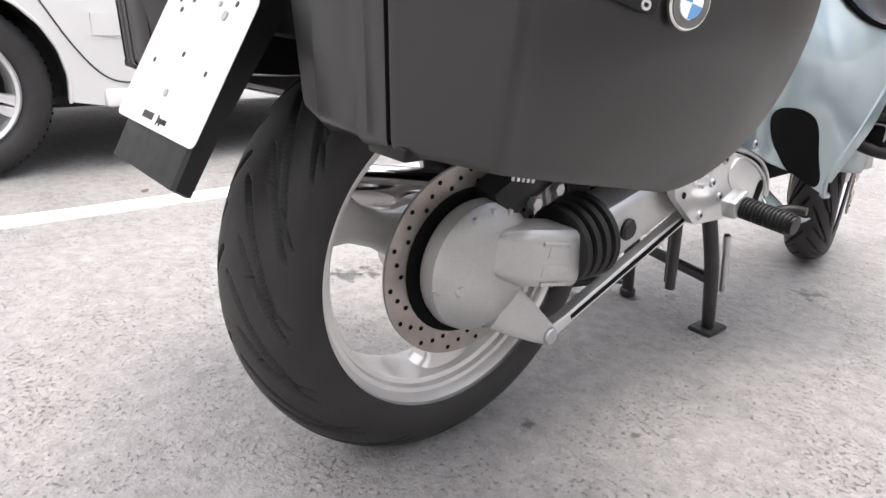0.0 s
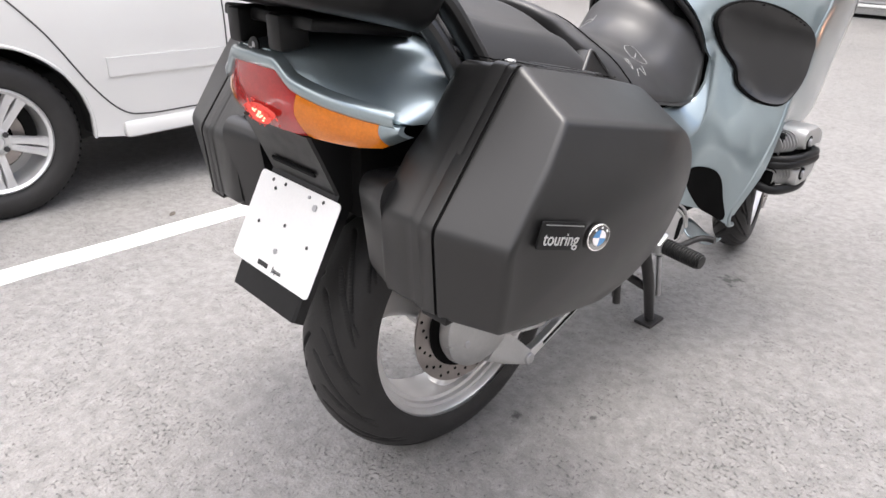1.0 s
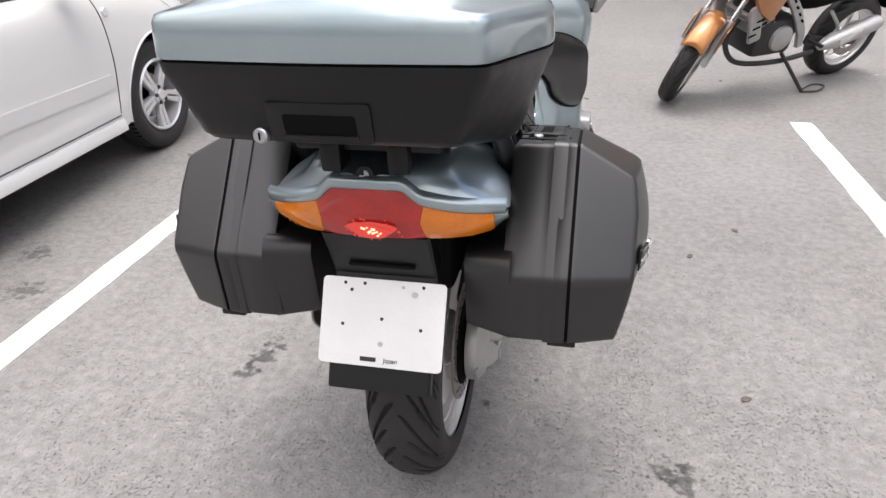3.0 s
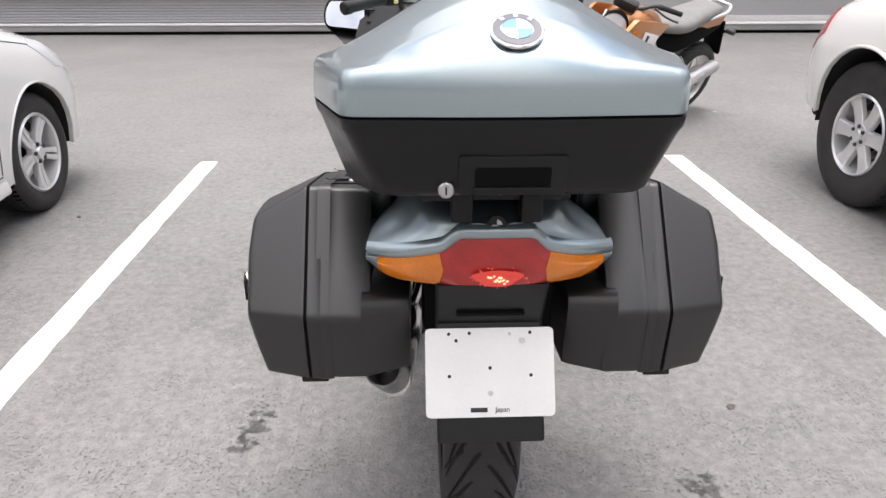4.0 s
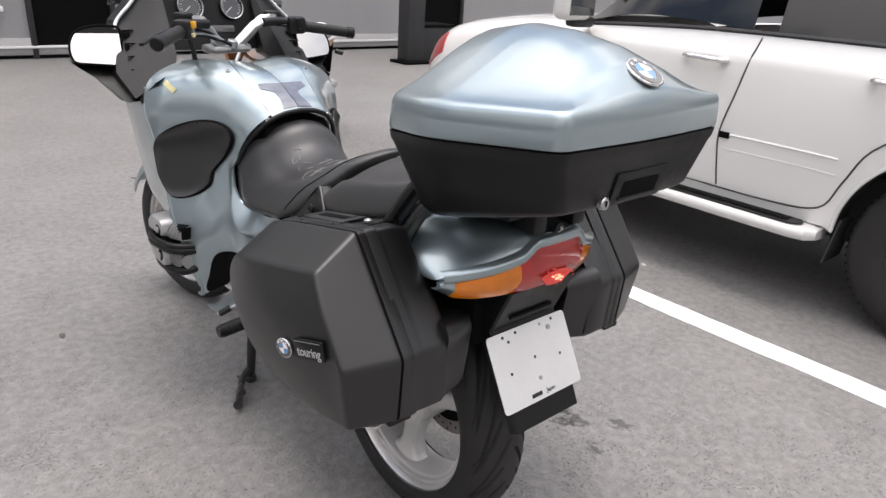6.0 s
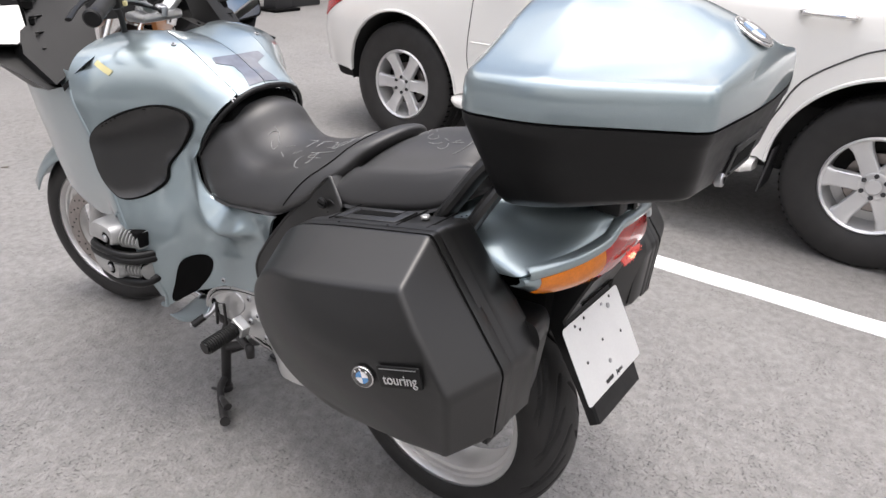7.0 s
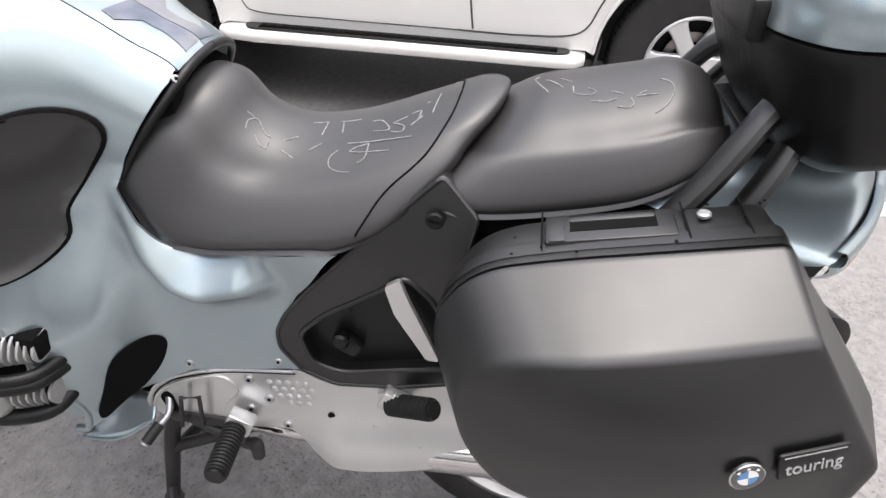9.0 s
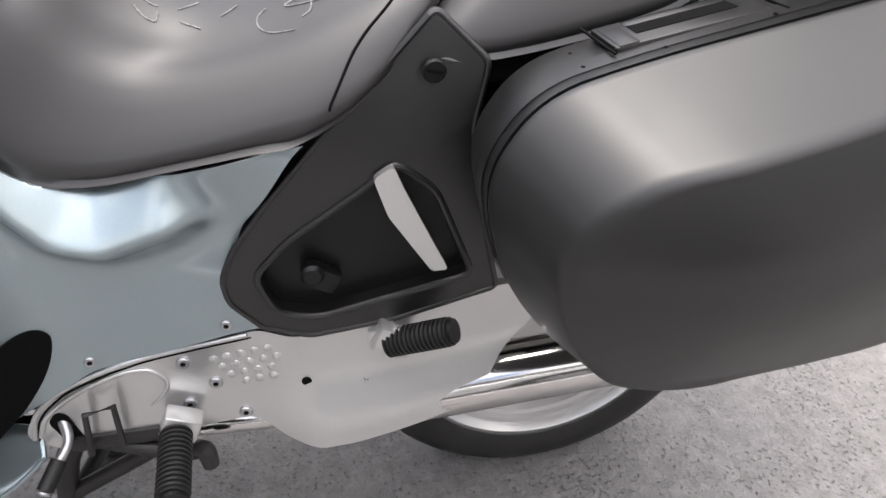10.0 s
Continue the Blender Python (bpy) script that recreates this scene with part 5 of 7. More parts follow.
for side in (-1, 1):
    part("cover_half", BODY.patch([(0.738, 0.001, "x"), (0.742, 0.084, "x"), (0.83, 0.094, "x"), (0.92, 0.100, "x"), (1.00, 0.086, "x"), (1.06, 0.058, "x"), (1.07, 0.001, "x")], side, lift=0.001, step=0.012, thick=0.006), PAINT, tank, sharp=60)
    part("decal", BODY.patch([(0.747, 0.001, "x"), (0.747, 0.046, "x"), (0.785, 0.034, "x"), (0.812, 0.036, "x"), (0.832, 0.074, "x"), (0.850, 0.070, "x"), (0.846, 0.001, "x")], side, lift=0.0022, step=0.010, thick=0.001), DECAL, tank, "dark grey winged decal")
    part("tank_lip", tube([(side * x, y, z) for x, y, z in ((0.0, 0.728, 0.940), (0.05, 0.730, 0.934), (0.09, 0.738, 0.916), (0.120, 0.757, 0.885), (0.140, 0.780, 0.850), (0.150, 0.803, 0.812), (0.155, 0.818, 0.780))], [0.007, 0.007, 0.007, 0.007, 0.007, 0.006, 0.003]), BLACK, tank, "black rubber lip between tank and seat")

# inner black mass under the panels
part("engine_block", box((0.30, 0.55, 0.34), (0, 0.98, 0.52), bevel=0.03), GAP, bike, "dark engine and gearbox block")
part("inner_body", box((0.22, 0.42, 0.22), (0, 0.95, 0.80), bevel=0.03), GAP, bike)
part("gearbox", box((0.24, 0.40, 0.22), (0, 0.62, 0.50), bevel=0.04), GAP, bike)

# black triangular frame cover behind the seat edge, with its recess and lever
TRI = [(0.347, 0.846), (0.294, 0.797), (0.308, 0.727), (0.302, 0.660), (0.268, 0.510), (0.399, 0.477), (0.500, 0.466), (0.555, 0.487), (0.589, 0.528), (0.592, 0.560), (0.577, 0.594), (0.538, 0.645), (0.476, 0.716)]
TRIOPEN = [(0.558, 0.560), (0.515, 0.605), (0.425, 0.664), (0.394, 0.692), (0.348, 0.655), (0.300, 0.533), (0.423, 0.507), (0.490, 0.492), (0.537, 0.505)]


def ring_panel(outer, inner, x, side, thick, bevel):
    """A flat panel with a hole: two outlines joined, extruded towards the middle."""
    from mathutils.geometry import delaunay_2d_cdt
    o, i = rounded(outer, 0.010, 4), rounded(inner, 0.018, 4)
    pts = [Vector((q[0], q[1])) for q in o] + [Vector((q[0], q[1])) for q in i]
    n, m = len(o), len(i)
    edges = [(k, (k + 1) % n) for k in range(n)] + [(n + k, n + (k + 1) % m) for k in range(m)]
    out = delaunay_2d_cdt(pts, edges, [], 1, 1e-6)
    bm = bmesh.new()
    flat = [(q.x, q.y) for q in i]
    vs = [bm.verts.new((side * x, q[0], q[1])) for q in out[0]]
    for f in out[2]:
        c = np.mean([out[0][k] for k in f], axis=0)
        if not inside((c[0], c[1]), flat):
            bm.faces.new([vs[k] for k in f])
    rim = [e for e in bm.edges if len(e.link_faces) == 1]
    res = bmesh.ops.extrude_edge_only(bm, edges=rim)
    bmesh.ops.translate(bm, verts=[v for v in res["geom"] if isinstance(v, bmesh.types.BMVert)], vec=(-side * thick, 0, 0))
    bmesh.ops.recalc_face_normals(bm, faces=bm.faces[:])
    return bm


for side in (-1, 1):
    tri = part("frame_cover", ring_panel(TRI, TRIOPEN, 0.190, side, 0.030, 0), CASE, bike, "black plastic frame cover")
    back_bm = plate_shape(rounded(TRIOPEN, 0.016, 4), 0.004, frame_of((side * 0.164, 0, 0), (0, 1, 0), (0, 0, 1)))
    part("recess", back_bm, BLACK, tri)
    for ring, r in ((rounded(TRI, 0.010, 4), 0.0035), (rounded(TRIOPEN, 0.018, 4), 0.0045)):
        loop = [(side * 0.1895, q[0], q[1]) for q in ring]
        part("edge_bead", tube(loop + loop[:1], r, 8, smooth=False), CASE, tri)
    part("cover_screw", rod((side * 0.186, 0.352, 0.789), (side * 0.1935, 0.352, 0.789), 0.0125, segs=28, bevel=0.002), BLACK, tri, "slotted black screw")
    part("screw_slot", box((0.002, 0.017, 0.003), (side * 0.1938, 0.352, 0.789), (12, 0, 0)), GAP, tri)
    part("lever", plate_shape(rounded([(0.419, 0.679), (0.397, 0.693), (0.383, 0.658), (0.334, 0.553), (0.354, 0.553), (0.404, 0.632)], 0.006), 0.010, frame_of((side * 0.204 - (0.010 if side > 0 else 0), 0, 0), (0, 1, 0), (0, 0, 1)), 0.002 if side > 0 else 0), BRUSHED, tri, "polished aluminium lever")
    part("recess_block", box((0.022, 0.035, 0.030), (side * 0.175, 0.478, 0.540), (30, 0, 0), 0.006), BLACK, tri)
    for ob in (tri, *[c for c in tri.children if c.name.startswith("edge_bead")]):
        for v in ob.data.vertices:
            v.co.x -= side * 0.42 * max(0.0, v.co.z - 0.795)
    part("recess_cap", rod((side * 0.17, 0.492, 0.553), (side * 0.192, 0.492, 0.553), 0.014, segs=20, bevel=0.004), BLACK, tri)

# footrest plates
FOOT = [(0.858, 0.340), (0.850, 0.366), (0.816, 0.397), (0.776, 0.419), (0.697, 0.447), (0.562, 0.478), (0.522, 0.462), (0.399, 0.482), (0.247, 0.512), (0.209, 0.456), (0.231, 0.432), (0.254, 0.408), (0.292, 0.342), (0.352, 0.317), (0.400, 0.303), (0.450, 0.292), (0.510, 0.287), (0.548, 0.300), (0.566, 0.317), (0.588, 0.334), (0.657, 0.320), (0.820, 0.312)]


def dent(y, z):
    """The plate flares outwards towards its rear foot."""
    return 0.005 + 0.026 * ease(0.0, 1.0, min(1.0, max(0.0, (0.410 + 0.12 * (0.50 - y) - z) / 0.105))) * ease(0.0, 1.0, min(1.0, max(0.0, (0.575 - y) / 0.09)))


from mathutils.geometry import delaunay_2d_cdt
FOOT_RIGHT = FOOT[:5] + [(0.562, 0.475), (0.500, 0.450), (0.480, 0.395), (0.520, 0.360), (0.585, 0.325)] + FOOT[-2:]
for side in (-1, 1):
    o = [Vector((q[0], q[1])) for q in rounded(FOOT if side < 0 else FOOT_RIGHT, 0.014, 4)]
    poly = [(q.x, q.y) for q in o]
    arr = np.array(poly)
    extra = [Vector((y, z)) for y in np.arange(0.21, 0.86, 0.014) for z in np.arange(0.28, 0.52, 0.014) if inside((y, z), poly) and np.min(np.hypot(arr[:, 0] - y, arr[:, 1] - z)) > 0.006]
    out = delaunay_2d_cdt(o + extra, [(k, (k + 1) % len(o)) for k in range(len(o))], [], 1, 1e-6)
    bm = bmesh.new()
    px = lambda y, z: 0.168 + 0.014 * ease(0.65, 0.50, y) + dent(y, z)
    down = lambda y, z: (y + 0.006, z - 0.014 - 0.012 * min(1.0, max(0.0, (y - 0.5) / 0.16)))
    vs = [bm.verts.new((side * px(q[0], q[1]), q[0], q[1])) for q in out[0]]
    for f in out[2]:
        bm.faces.new([vs[k] for k in f])
    rim = [e for e in bm.edges if len(e.link_faces) == 1]
    res = bmesh.ops.extrude_edge_only(bm, edges=rim)
    bmesh.ops.translate(bm, verts=[v for v in res["geom"] if isinstance(v, bmesh.types.BMVert)], vec=(-side * 0.014, 0, 0))
    bmesh.ops.recalc_face_normals(bm, faces=bm.faces[:])
    fp = part("footrest_plate", bm, BRUSHED, bike, "satin aluminium footrest plate with raised dimples", sharp=45)
    for q in ((0.651, 0.459), (0.618, 0.419), (0.588, 0.363), (0.654, 0.391)):
        y, z = down(*q)
        x = px(y, z)
        part("screw", rod((side * (x - 0.002), y, z), (side * (x + 0.004), y, z), 0.0088, segs=18, bevel=0.0015), STEEL, fp)
        part("screw_socket", rod((side * x, y, z), (side * (x + 0.0045), y, z), 0.0036, segs=6), GAP, fp)
    part("hole", rod((side * 0.17, 0.512, 0.391), (side * (px(0.512, 0.391) + 0.0008), 0.512, 0.391), 0.0065, segs=18), GAP, fp)
    for c, (first, count) in enumerate(((0.615, 5), (0.606, 5), (0.597, 4), (0.580, 3))):
        for r in range(count):
            y = first - 0.0168 * r
            y, z = down(y, 0.457 + 0.14 * (0.615 - y) - 0.0150 * c)
            x = px(y, z)
            part("dimple", lathe([(0.0062, -0.001), (0.0055, 0.0016), (0.0036, 0.0030), (0, 0.0035)], (side * x, y, z), (side, 0, 0), 12), BRUSHED, fp)
    # rim of the pedal bowl
    part("bowl_rim", tube([(side * (px(y, z) + 0.001), y, z) for y, z in (down(*q) for q in ((0.835, 0.368), (0.822, 0.398), (0.786, 0.428), (0.735, 0.451), (0.697, 0.456), (0.676, 0.438), (0.679, 0.417), (0.70, 0.396)))], [0.0035, 0.0035, 0.0035, 0.003, 0.003, 0.0025, 0.002, 0.0015]), BRUSHED, fp)
    edge = [down(*q) for q in ((0.843, 0.366), (0.834, 0.400), (0.810, 0.427), (0.773, 0.449), (0.696, 0.474), (0.570, 0.491))]
    part("plate_rim", tube([(side * (px(y, z) + 0.001), y, z) for y, z in edge], 0.0036), BRUSHED, fp, "raised edge of the plate")
    part("rim_groove", tube([(side * (px(y, z) - 0.0002), y - 0.004, z - 0.0058) for y, z in edge], 0.0016), GAP, fp)
    part("pedal_slot", plate_shape(rounded([down(*q) for q in ((0.785, 0.345), (0.806, 0.345), (0.822, 0.390), (0.810, 0.405), (0.798, 0.400))], 0.007), 0.001, frame_of((side * 0.1742 - (0.001 if side > 0 else 0), 0, 0), (0, 1, 0), (0, 0, 1))), GAP, fp)

    def peg(y, z, length, d, r):
        """A ribbed rubber footrest."""
        a = Vector((side * 0.205, y, z))
        d = Vector((side * d[0], d[1], d[2])).normalized()
        prof = [(0, 0), (r * 0.8, 0)]
        for k in range(14):
            prof += [(r, length * (k + 0.25) / 14.5), (r, length * (k + 0.6) / 14.5), (r * 0.84, length * (k + 0.75) / 14.5), (r * 0.84, length * (k + 1.0) / 14.5)]
        prof += [(r * 0.95, length), (0, length)]
        f = new("footrest")
        f.parent = bike
        tagged(f, "black ribbed rubber footrest")
        part("rubber", lathe(prof, a, d, 22), GROOVE, f)
        part("clevis", box((0.028, 0.046, 0.036), (side * 0.200, y - 0.006, z + 0.004), (24, 0, 0), 0.004), BRUSHED, f, "cast aluminium bracket")
        part("end_plate", rod(a + d * (length - 0.004), a + d * (length + 0.005), r * 0.8, segs=20), BLACK, f)

    peg(0.676, 0.354, 0.10, (1, -0.05, -0.07), 0.0200)
    if side > 0:
        continue
    peg(0.408, 0.452, 0.088, (0.42, -0.84, 0.44), 0.0185)
    part("pillion_bracket", beam([(side * 0.190, 0.431, 0.454), (side * 0.202, 0.401, 0.454), (side * 0.208, 0.386, 0.454)], [(0.01, 0.02), (0.02, 0.05), (0.02, 0.04)]), BRUSHED, fp)

# gear lever, rear brake pedal
part("gear_lever", tube([(-0.165, 0.815, 0.364), (-0.190, 0.806, 0.345), (-0.212, 0.818, 0.330)], [0.007, 0.006, 0.006]), STEEL, bike, "steel gear lever with a black rubber")
part("gear_pad", tube([(-0.209, 0.815, 0.334), (-0.238, 0.829, 0.316)], 0.0098, smooth=False), GROOVE, bike)
part("gear_tip", rod((-0.2375, 0.8285, 0.3165), (-0.242, 0.831, 0.313), 0.0085, segs=14, bevel=0.002), STEEL, bike)
part("heel_guard", tube([(-0.190, 0.786, 0.315), (-0.192, 0.777, 0.386), (-0.192, 0.743, 0.394), (-0.190, 0.746, 0.325)], 0.004, smooth=False), IRON, bike, "bent black wire guard")
part("brake_pedal", tube([(0.172, 0.70, 0.345), (0.200, 0.76, 0.322), (0.225, 0.83, 0.330), (0.26, 0.84, 0.332)], 0.008), IRON, bike, "black brake pedal")

# centre stand
stand = new("centre_stand")
stand.parent = bike
tagged(stand, "black tubular centre stand, down on the ground")
part("stand_leg", tube([(0.115, 0.745, 0.315), (0.122, 0.790, 0.190), (0.105, 0.858, 0.050), (0.096, 0.882, 0.015)], [0.015, 0.015, 0.014, 0.014]), IRON, stand)
part("stand_leg", tube([(-0.115, 0.800, 0.315), (-0.121, 0.850, 0.237), (-0.124, 0.872, 0.111), (-0.124, 0.886, 0.016)], [0.016, 0.016, 0.015, 0.014]), IRON, stand)
part("stand_foot", box((0.055, 0.075, 0.012), (0.096, 0.884, 0.006), (0, 0, 0), 0.004), IRON, stand)
part("stand_foot", rod((-0.124, 0.886, 0.001), (-0.124, 0.886, 0.024), 0.019, segs=16, bevel=0.004), IRON, stand)
part("stand_spring", tube([(0.120, 0.624, 0.365), (0.120, 0.645, 0.170)], 0.010, smooth=False), IRON, stand)
part("stand_spring", tube([(0.105, 0.640, 0.350), (0.105, 0.662, 0.175)], 0.009, smooth=False), IRON, stand)
part("stand_link", tube([(0.130, 0.815, 0.250), (0.130, 0.845, 0.120)], 0.007, smooth=False), STEEL, stand, "thin steel link")
part("stand_spring", tube([(-0.135, 0.640, 0.300), (-0.122, 0.862, 0.170)], 0.012, smooth=False), IRON, stand)
part("stand_tang", tube([(-0.124, 0.880, 0.060), (-0.160, 0.862, 0.045), (-0.200, 0.805, 0.030), (-0.225, 0.760, 0.028), (-0.238, 0.738, 0.032)], [0.011, 0.011, 0.011, 0.012, 0.015]), IRON, stand, "bent tread lever of the stand")
part("stand_tang", tube([(-0.185, 0.825, 0.040), (-0.205, 0.785, 0.060), (-0.215, 0.752, 0.062)], [0.008, 0.009, 0.012]), IRON, stand)
part("stand_tang", tube([(-0.165, 0.850, 0.040), (-0.160, 0.905, 0.020)], 0.005, smooth=False), IRON, stand)
part("cross_bar", rod((-0.12, 0.868, 0.150), (0.12, 0.805, 0.150), 0.012), IRON, stand)
# side stand, folded up under the footrest plate
side_stand = part("side_stand", tube([(-0.160, 0.790, 0.312), (-0.172, 0.73, 0.296), (-0.182, 0.67, 0.284)], 0.011), IRON, bike, "black side stand, folded up")
part("stand_bracket", box((0.03, 0.12, 0.026), (-0.165, 0.755, 0.322), (0, 0, 0), 0.008), IRON, side_stand)
part("stand_end", tube([(-0.182, 0.672, 0.284), (-0.192, 0.652, 0.296), (-0.194, 0.648, 0.270)], [0.010, 0.013, 0.011]), IRON, side_stand)


# cylinders
def cylinder(side, dy):
    c = new("cylinder_head")
    c.parent = bike
    tagged(c, "silver boxer cylinder head with black guard bands")
    cy, cz = 1.080 + dy, 0.514
    for k in range(9):
        x = 0.195 + 0.0120 * k
        part("fin", box((0.005, 0.17 - 0.003 * k, 0.14 - 0.003 * k), (side * x, cy, cz), (0, 0, 0), 0.002), CAST, c)
    part("barrel", box((0.15, 0.15, 0.12), (side * 0.225, cy, cz), (0, 0, 0), 0.02), GAP, c)
    for up in (1, -1):
        poly = rounded([(-0.050, 0.022), (0.096, 0.020), (0.088, 0.052), (0.050, 0.076), (-0.036, 0.079), (-0.050, 0.064)], 0.017, 5)
        rings = [[(side * x, cy + q[0] * s, cz + up * (0.045 + (q[1] - 0.045) * s)) for q in poly] for x, s in ((0.270, 0.97), (0.306, 0.97), (0.326, 0.93), (0.337, 0.82), (0.340, 0.6))]
        part("valve_cover", loft(rings), CAST, c)
        part("bolt_recess", rod((side * 0.325, cy - 0.016, cz + up * 0.042), (side * 0.3405, cy - 0.016, cz + up * 0.042), 0.017, segs=24), GAP, c)
        part("cover_bolt", rod((side * 0.330, cy - 0.016, cz + up * 0.042), (side * 0.346, cy - 0.016, cz + up * 0.042), 0.0105, segs=20, bevel=0.003), STEEL, c)
        part("rib_bed", box((0.070, 0.062, 0.046), (side * 0.270, cy - 0.074, cz + up * 0.046), (0, 0, 0), 0.008), GAP, c)
        outline_r = rounded([(0.225, 0.018), (0.318, 0.018), (0.330, 0.040), (0.312, 0.070), (0.225, 0.076)], 0.012, 3)
        for k in range(6):
            f = 1 - 0.035 * k
            at_r = frame_of((0, cy - 0.054 - 0.0098 * k, cz), (side, 0, 0), (0, 0, up))
            part("cover_rib", plate_shape([(0.225 + (q[0] - 0.225) * f, 0.045 + (q[1] - 0.045) * f) for q in outline_r], 0.0042, at_r), CAST, c)
    band = [(side * 0.25, cy - 0.115, cz - 0.004), (side * 0.318, cy - 0.092, cz), (side * 0.342, cy - 0.02, cz), (side * 0.334, cy + 0.065, cz - 0.005), (side * 0.275, cy + 0.098, cz - 0.010)]
    part("guard_band", tube([(x, y, z - 0.006) for x, y, z in band], 0.012), BLACK, c, "black plastic guard band")
    part("guard_band", tube([(x, y, z + 0.008) for x, y, z in band], 0.010), BLACK, c)
    part("lower_guard", tube([(side * 0.24, cy - 0.11, cz - 0.060), (side * 0.300, cy - 0.09, cz - 0.078), (side * 0.325, cy, cz - 0.083), (side * 0.310, cy + 0.075, cz - 0.074), (side * 0.26, cy + 0.098, cz - 0.056)], 0.013), BLACK, c, "black lower guard bar")
    part("inlet_stub", tube([(side * 0.20, cy - 0.09, cz + 0.05), (side * 0.23, cy - 0.075, cz - 0.02)], 0.026), BLACK, c)


cylinder(-1, -0.060)
cylinder(1, 0.03)

# front mudguard and fork
fm = []
for a in np.linspace(radians(25), radians(176), 22):
    fm.append([(x, FAX[1] + (0.332 - 0.06 * (abs(x) / 0.092) ** 4) * math.cos(a), FAX[2] + (0.332 - 0.06 * (abs(x) / 0.092) ** 4) * math.sin(a)) for x in np.linspace(-0.092, 0.092, 9)])
V = [p for row in fm for p in row]
Fq = [(i * 9 + j, i * 9 + j + 1, (i + 1) * 9 + j + 1, (i + 1) * 9 + j) for i in range(21) for j in range(8)]
guard = grid_part("front_mudguard", V, Fq, PAINT, bike, "blue-grey front mudguard")
guard.matrix_local = front_wheel.matrix_local.copy()
mod = guard.modifiers.new("thick", "SOLIDIFY")
mod.thickness = 0.004
for side in (-1, 1):
    part("fork_leg", tube([(side * 0.09, 1.60, 0.30), (side * 0.09, 1.45, 0.72)], 0.026, smooth=False), CAST, bike)

# cockpit
cock = part("dashboard", loft([[(x, y, z) for x, y, z in ((-0.20, 1.36, 1.255), (0.20, 1.36, 1.255), (0.24, 1.30, 1.04), (-0.24, 1.30, 1.04))], [(x, y, z) for x, y, z in ((-0.22, 1.50, 1.27), (0.22, 1.50, 1.27), (0.26, 1.46, 1.02), (-0.26, 1.46, 1.02))]]), BLACK, bike, "black dashboard with two round dials", sharp=20)
for x, r in ((-0.062, 0.043), (0.080, 0.040)):
    at_d = pose(x, 1.333, 1.172, 74, 0, 0)
    bm = lathe([(0, 0), (r, 0), (r, 0.010), (r * 0.94, 0.012), (r * 0.91, 0.003), (0, 0.003)], (0, 0, 0), (0, 0, 1), 40)
    bmesh.ops.transform(bm, matrix=at_d, verts=bm.verts)
    g = part("dial", bm, BLACK, cock, "round dial with white marks")
    bm = lathe([(0, 0.0032), (r * 0.89, 0.0032), (r * 0.89, 0.0036), (0, 0.0036)], (0, 0, 0), (0, 0, 1), 40)
    bmesh.ops.transform(bm, matrix=at_d, verts=bm.verts)
    part("dial_face", bm, DIAL, g)
    bm = lathe([(r * 0.90, 0.011), (r * 0.96, 0.0125), (r * 1.0, 0.011)], (0, 0, 0), (0, 0, 1), 40)
    bmesh.ops.transform(bm, matrix=at_d, verts=bm.verts)
    part("dial_rim", bm, STEEL, g)
    for k in range(19):
        t = radians(225 - 270 * k / 18)
        part("dial_mark", box((r * (0.18 if k % 2 == 0 else 0.10), r * 0.045, 0.0006), (0, 0, 0)), DIALWHITE, g).matrix_local = at_d @ pose(r * 0.74 * math.cos(t), r * 0.74 * math.sin(t), 0.0041, 0, 0, math.degrees(t))
    part("needle", box((r * 0.7, r * 0.05, 0.0006), (0, 0, 0)), DIALWHITE, g).matrix_local = at_d @ pose(-r * 0.25, -r * 0.2, 0.0046, 0, 0, 220)
part("display", box((0.10, 0.004, 0.022), (0.03, 1.314, 1.105), (-14, 0, 0), 0.002), DIAL, cock, "dark display strip")
for k in range(6):
    part("lamp_window", box((0.011, 0.003, 0.008), (-0.075 + 0.03 * k, 1.322, 1.238), (-14, 0, 0), 0.001), DIAL, cock)
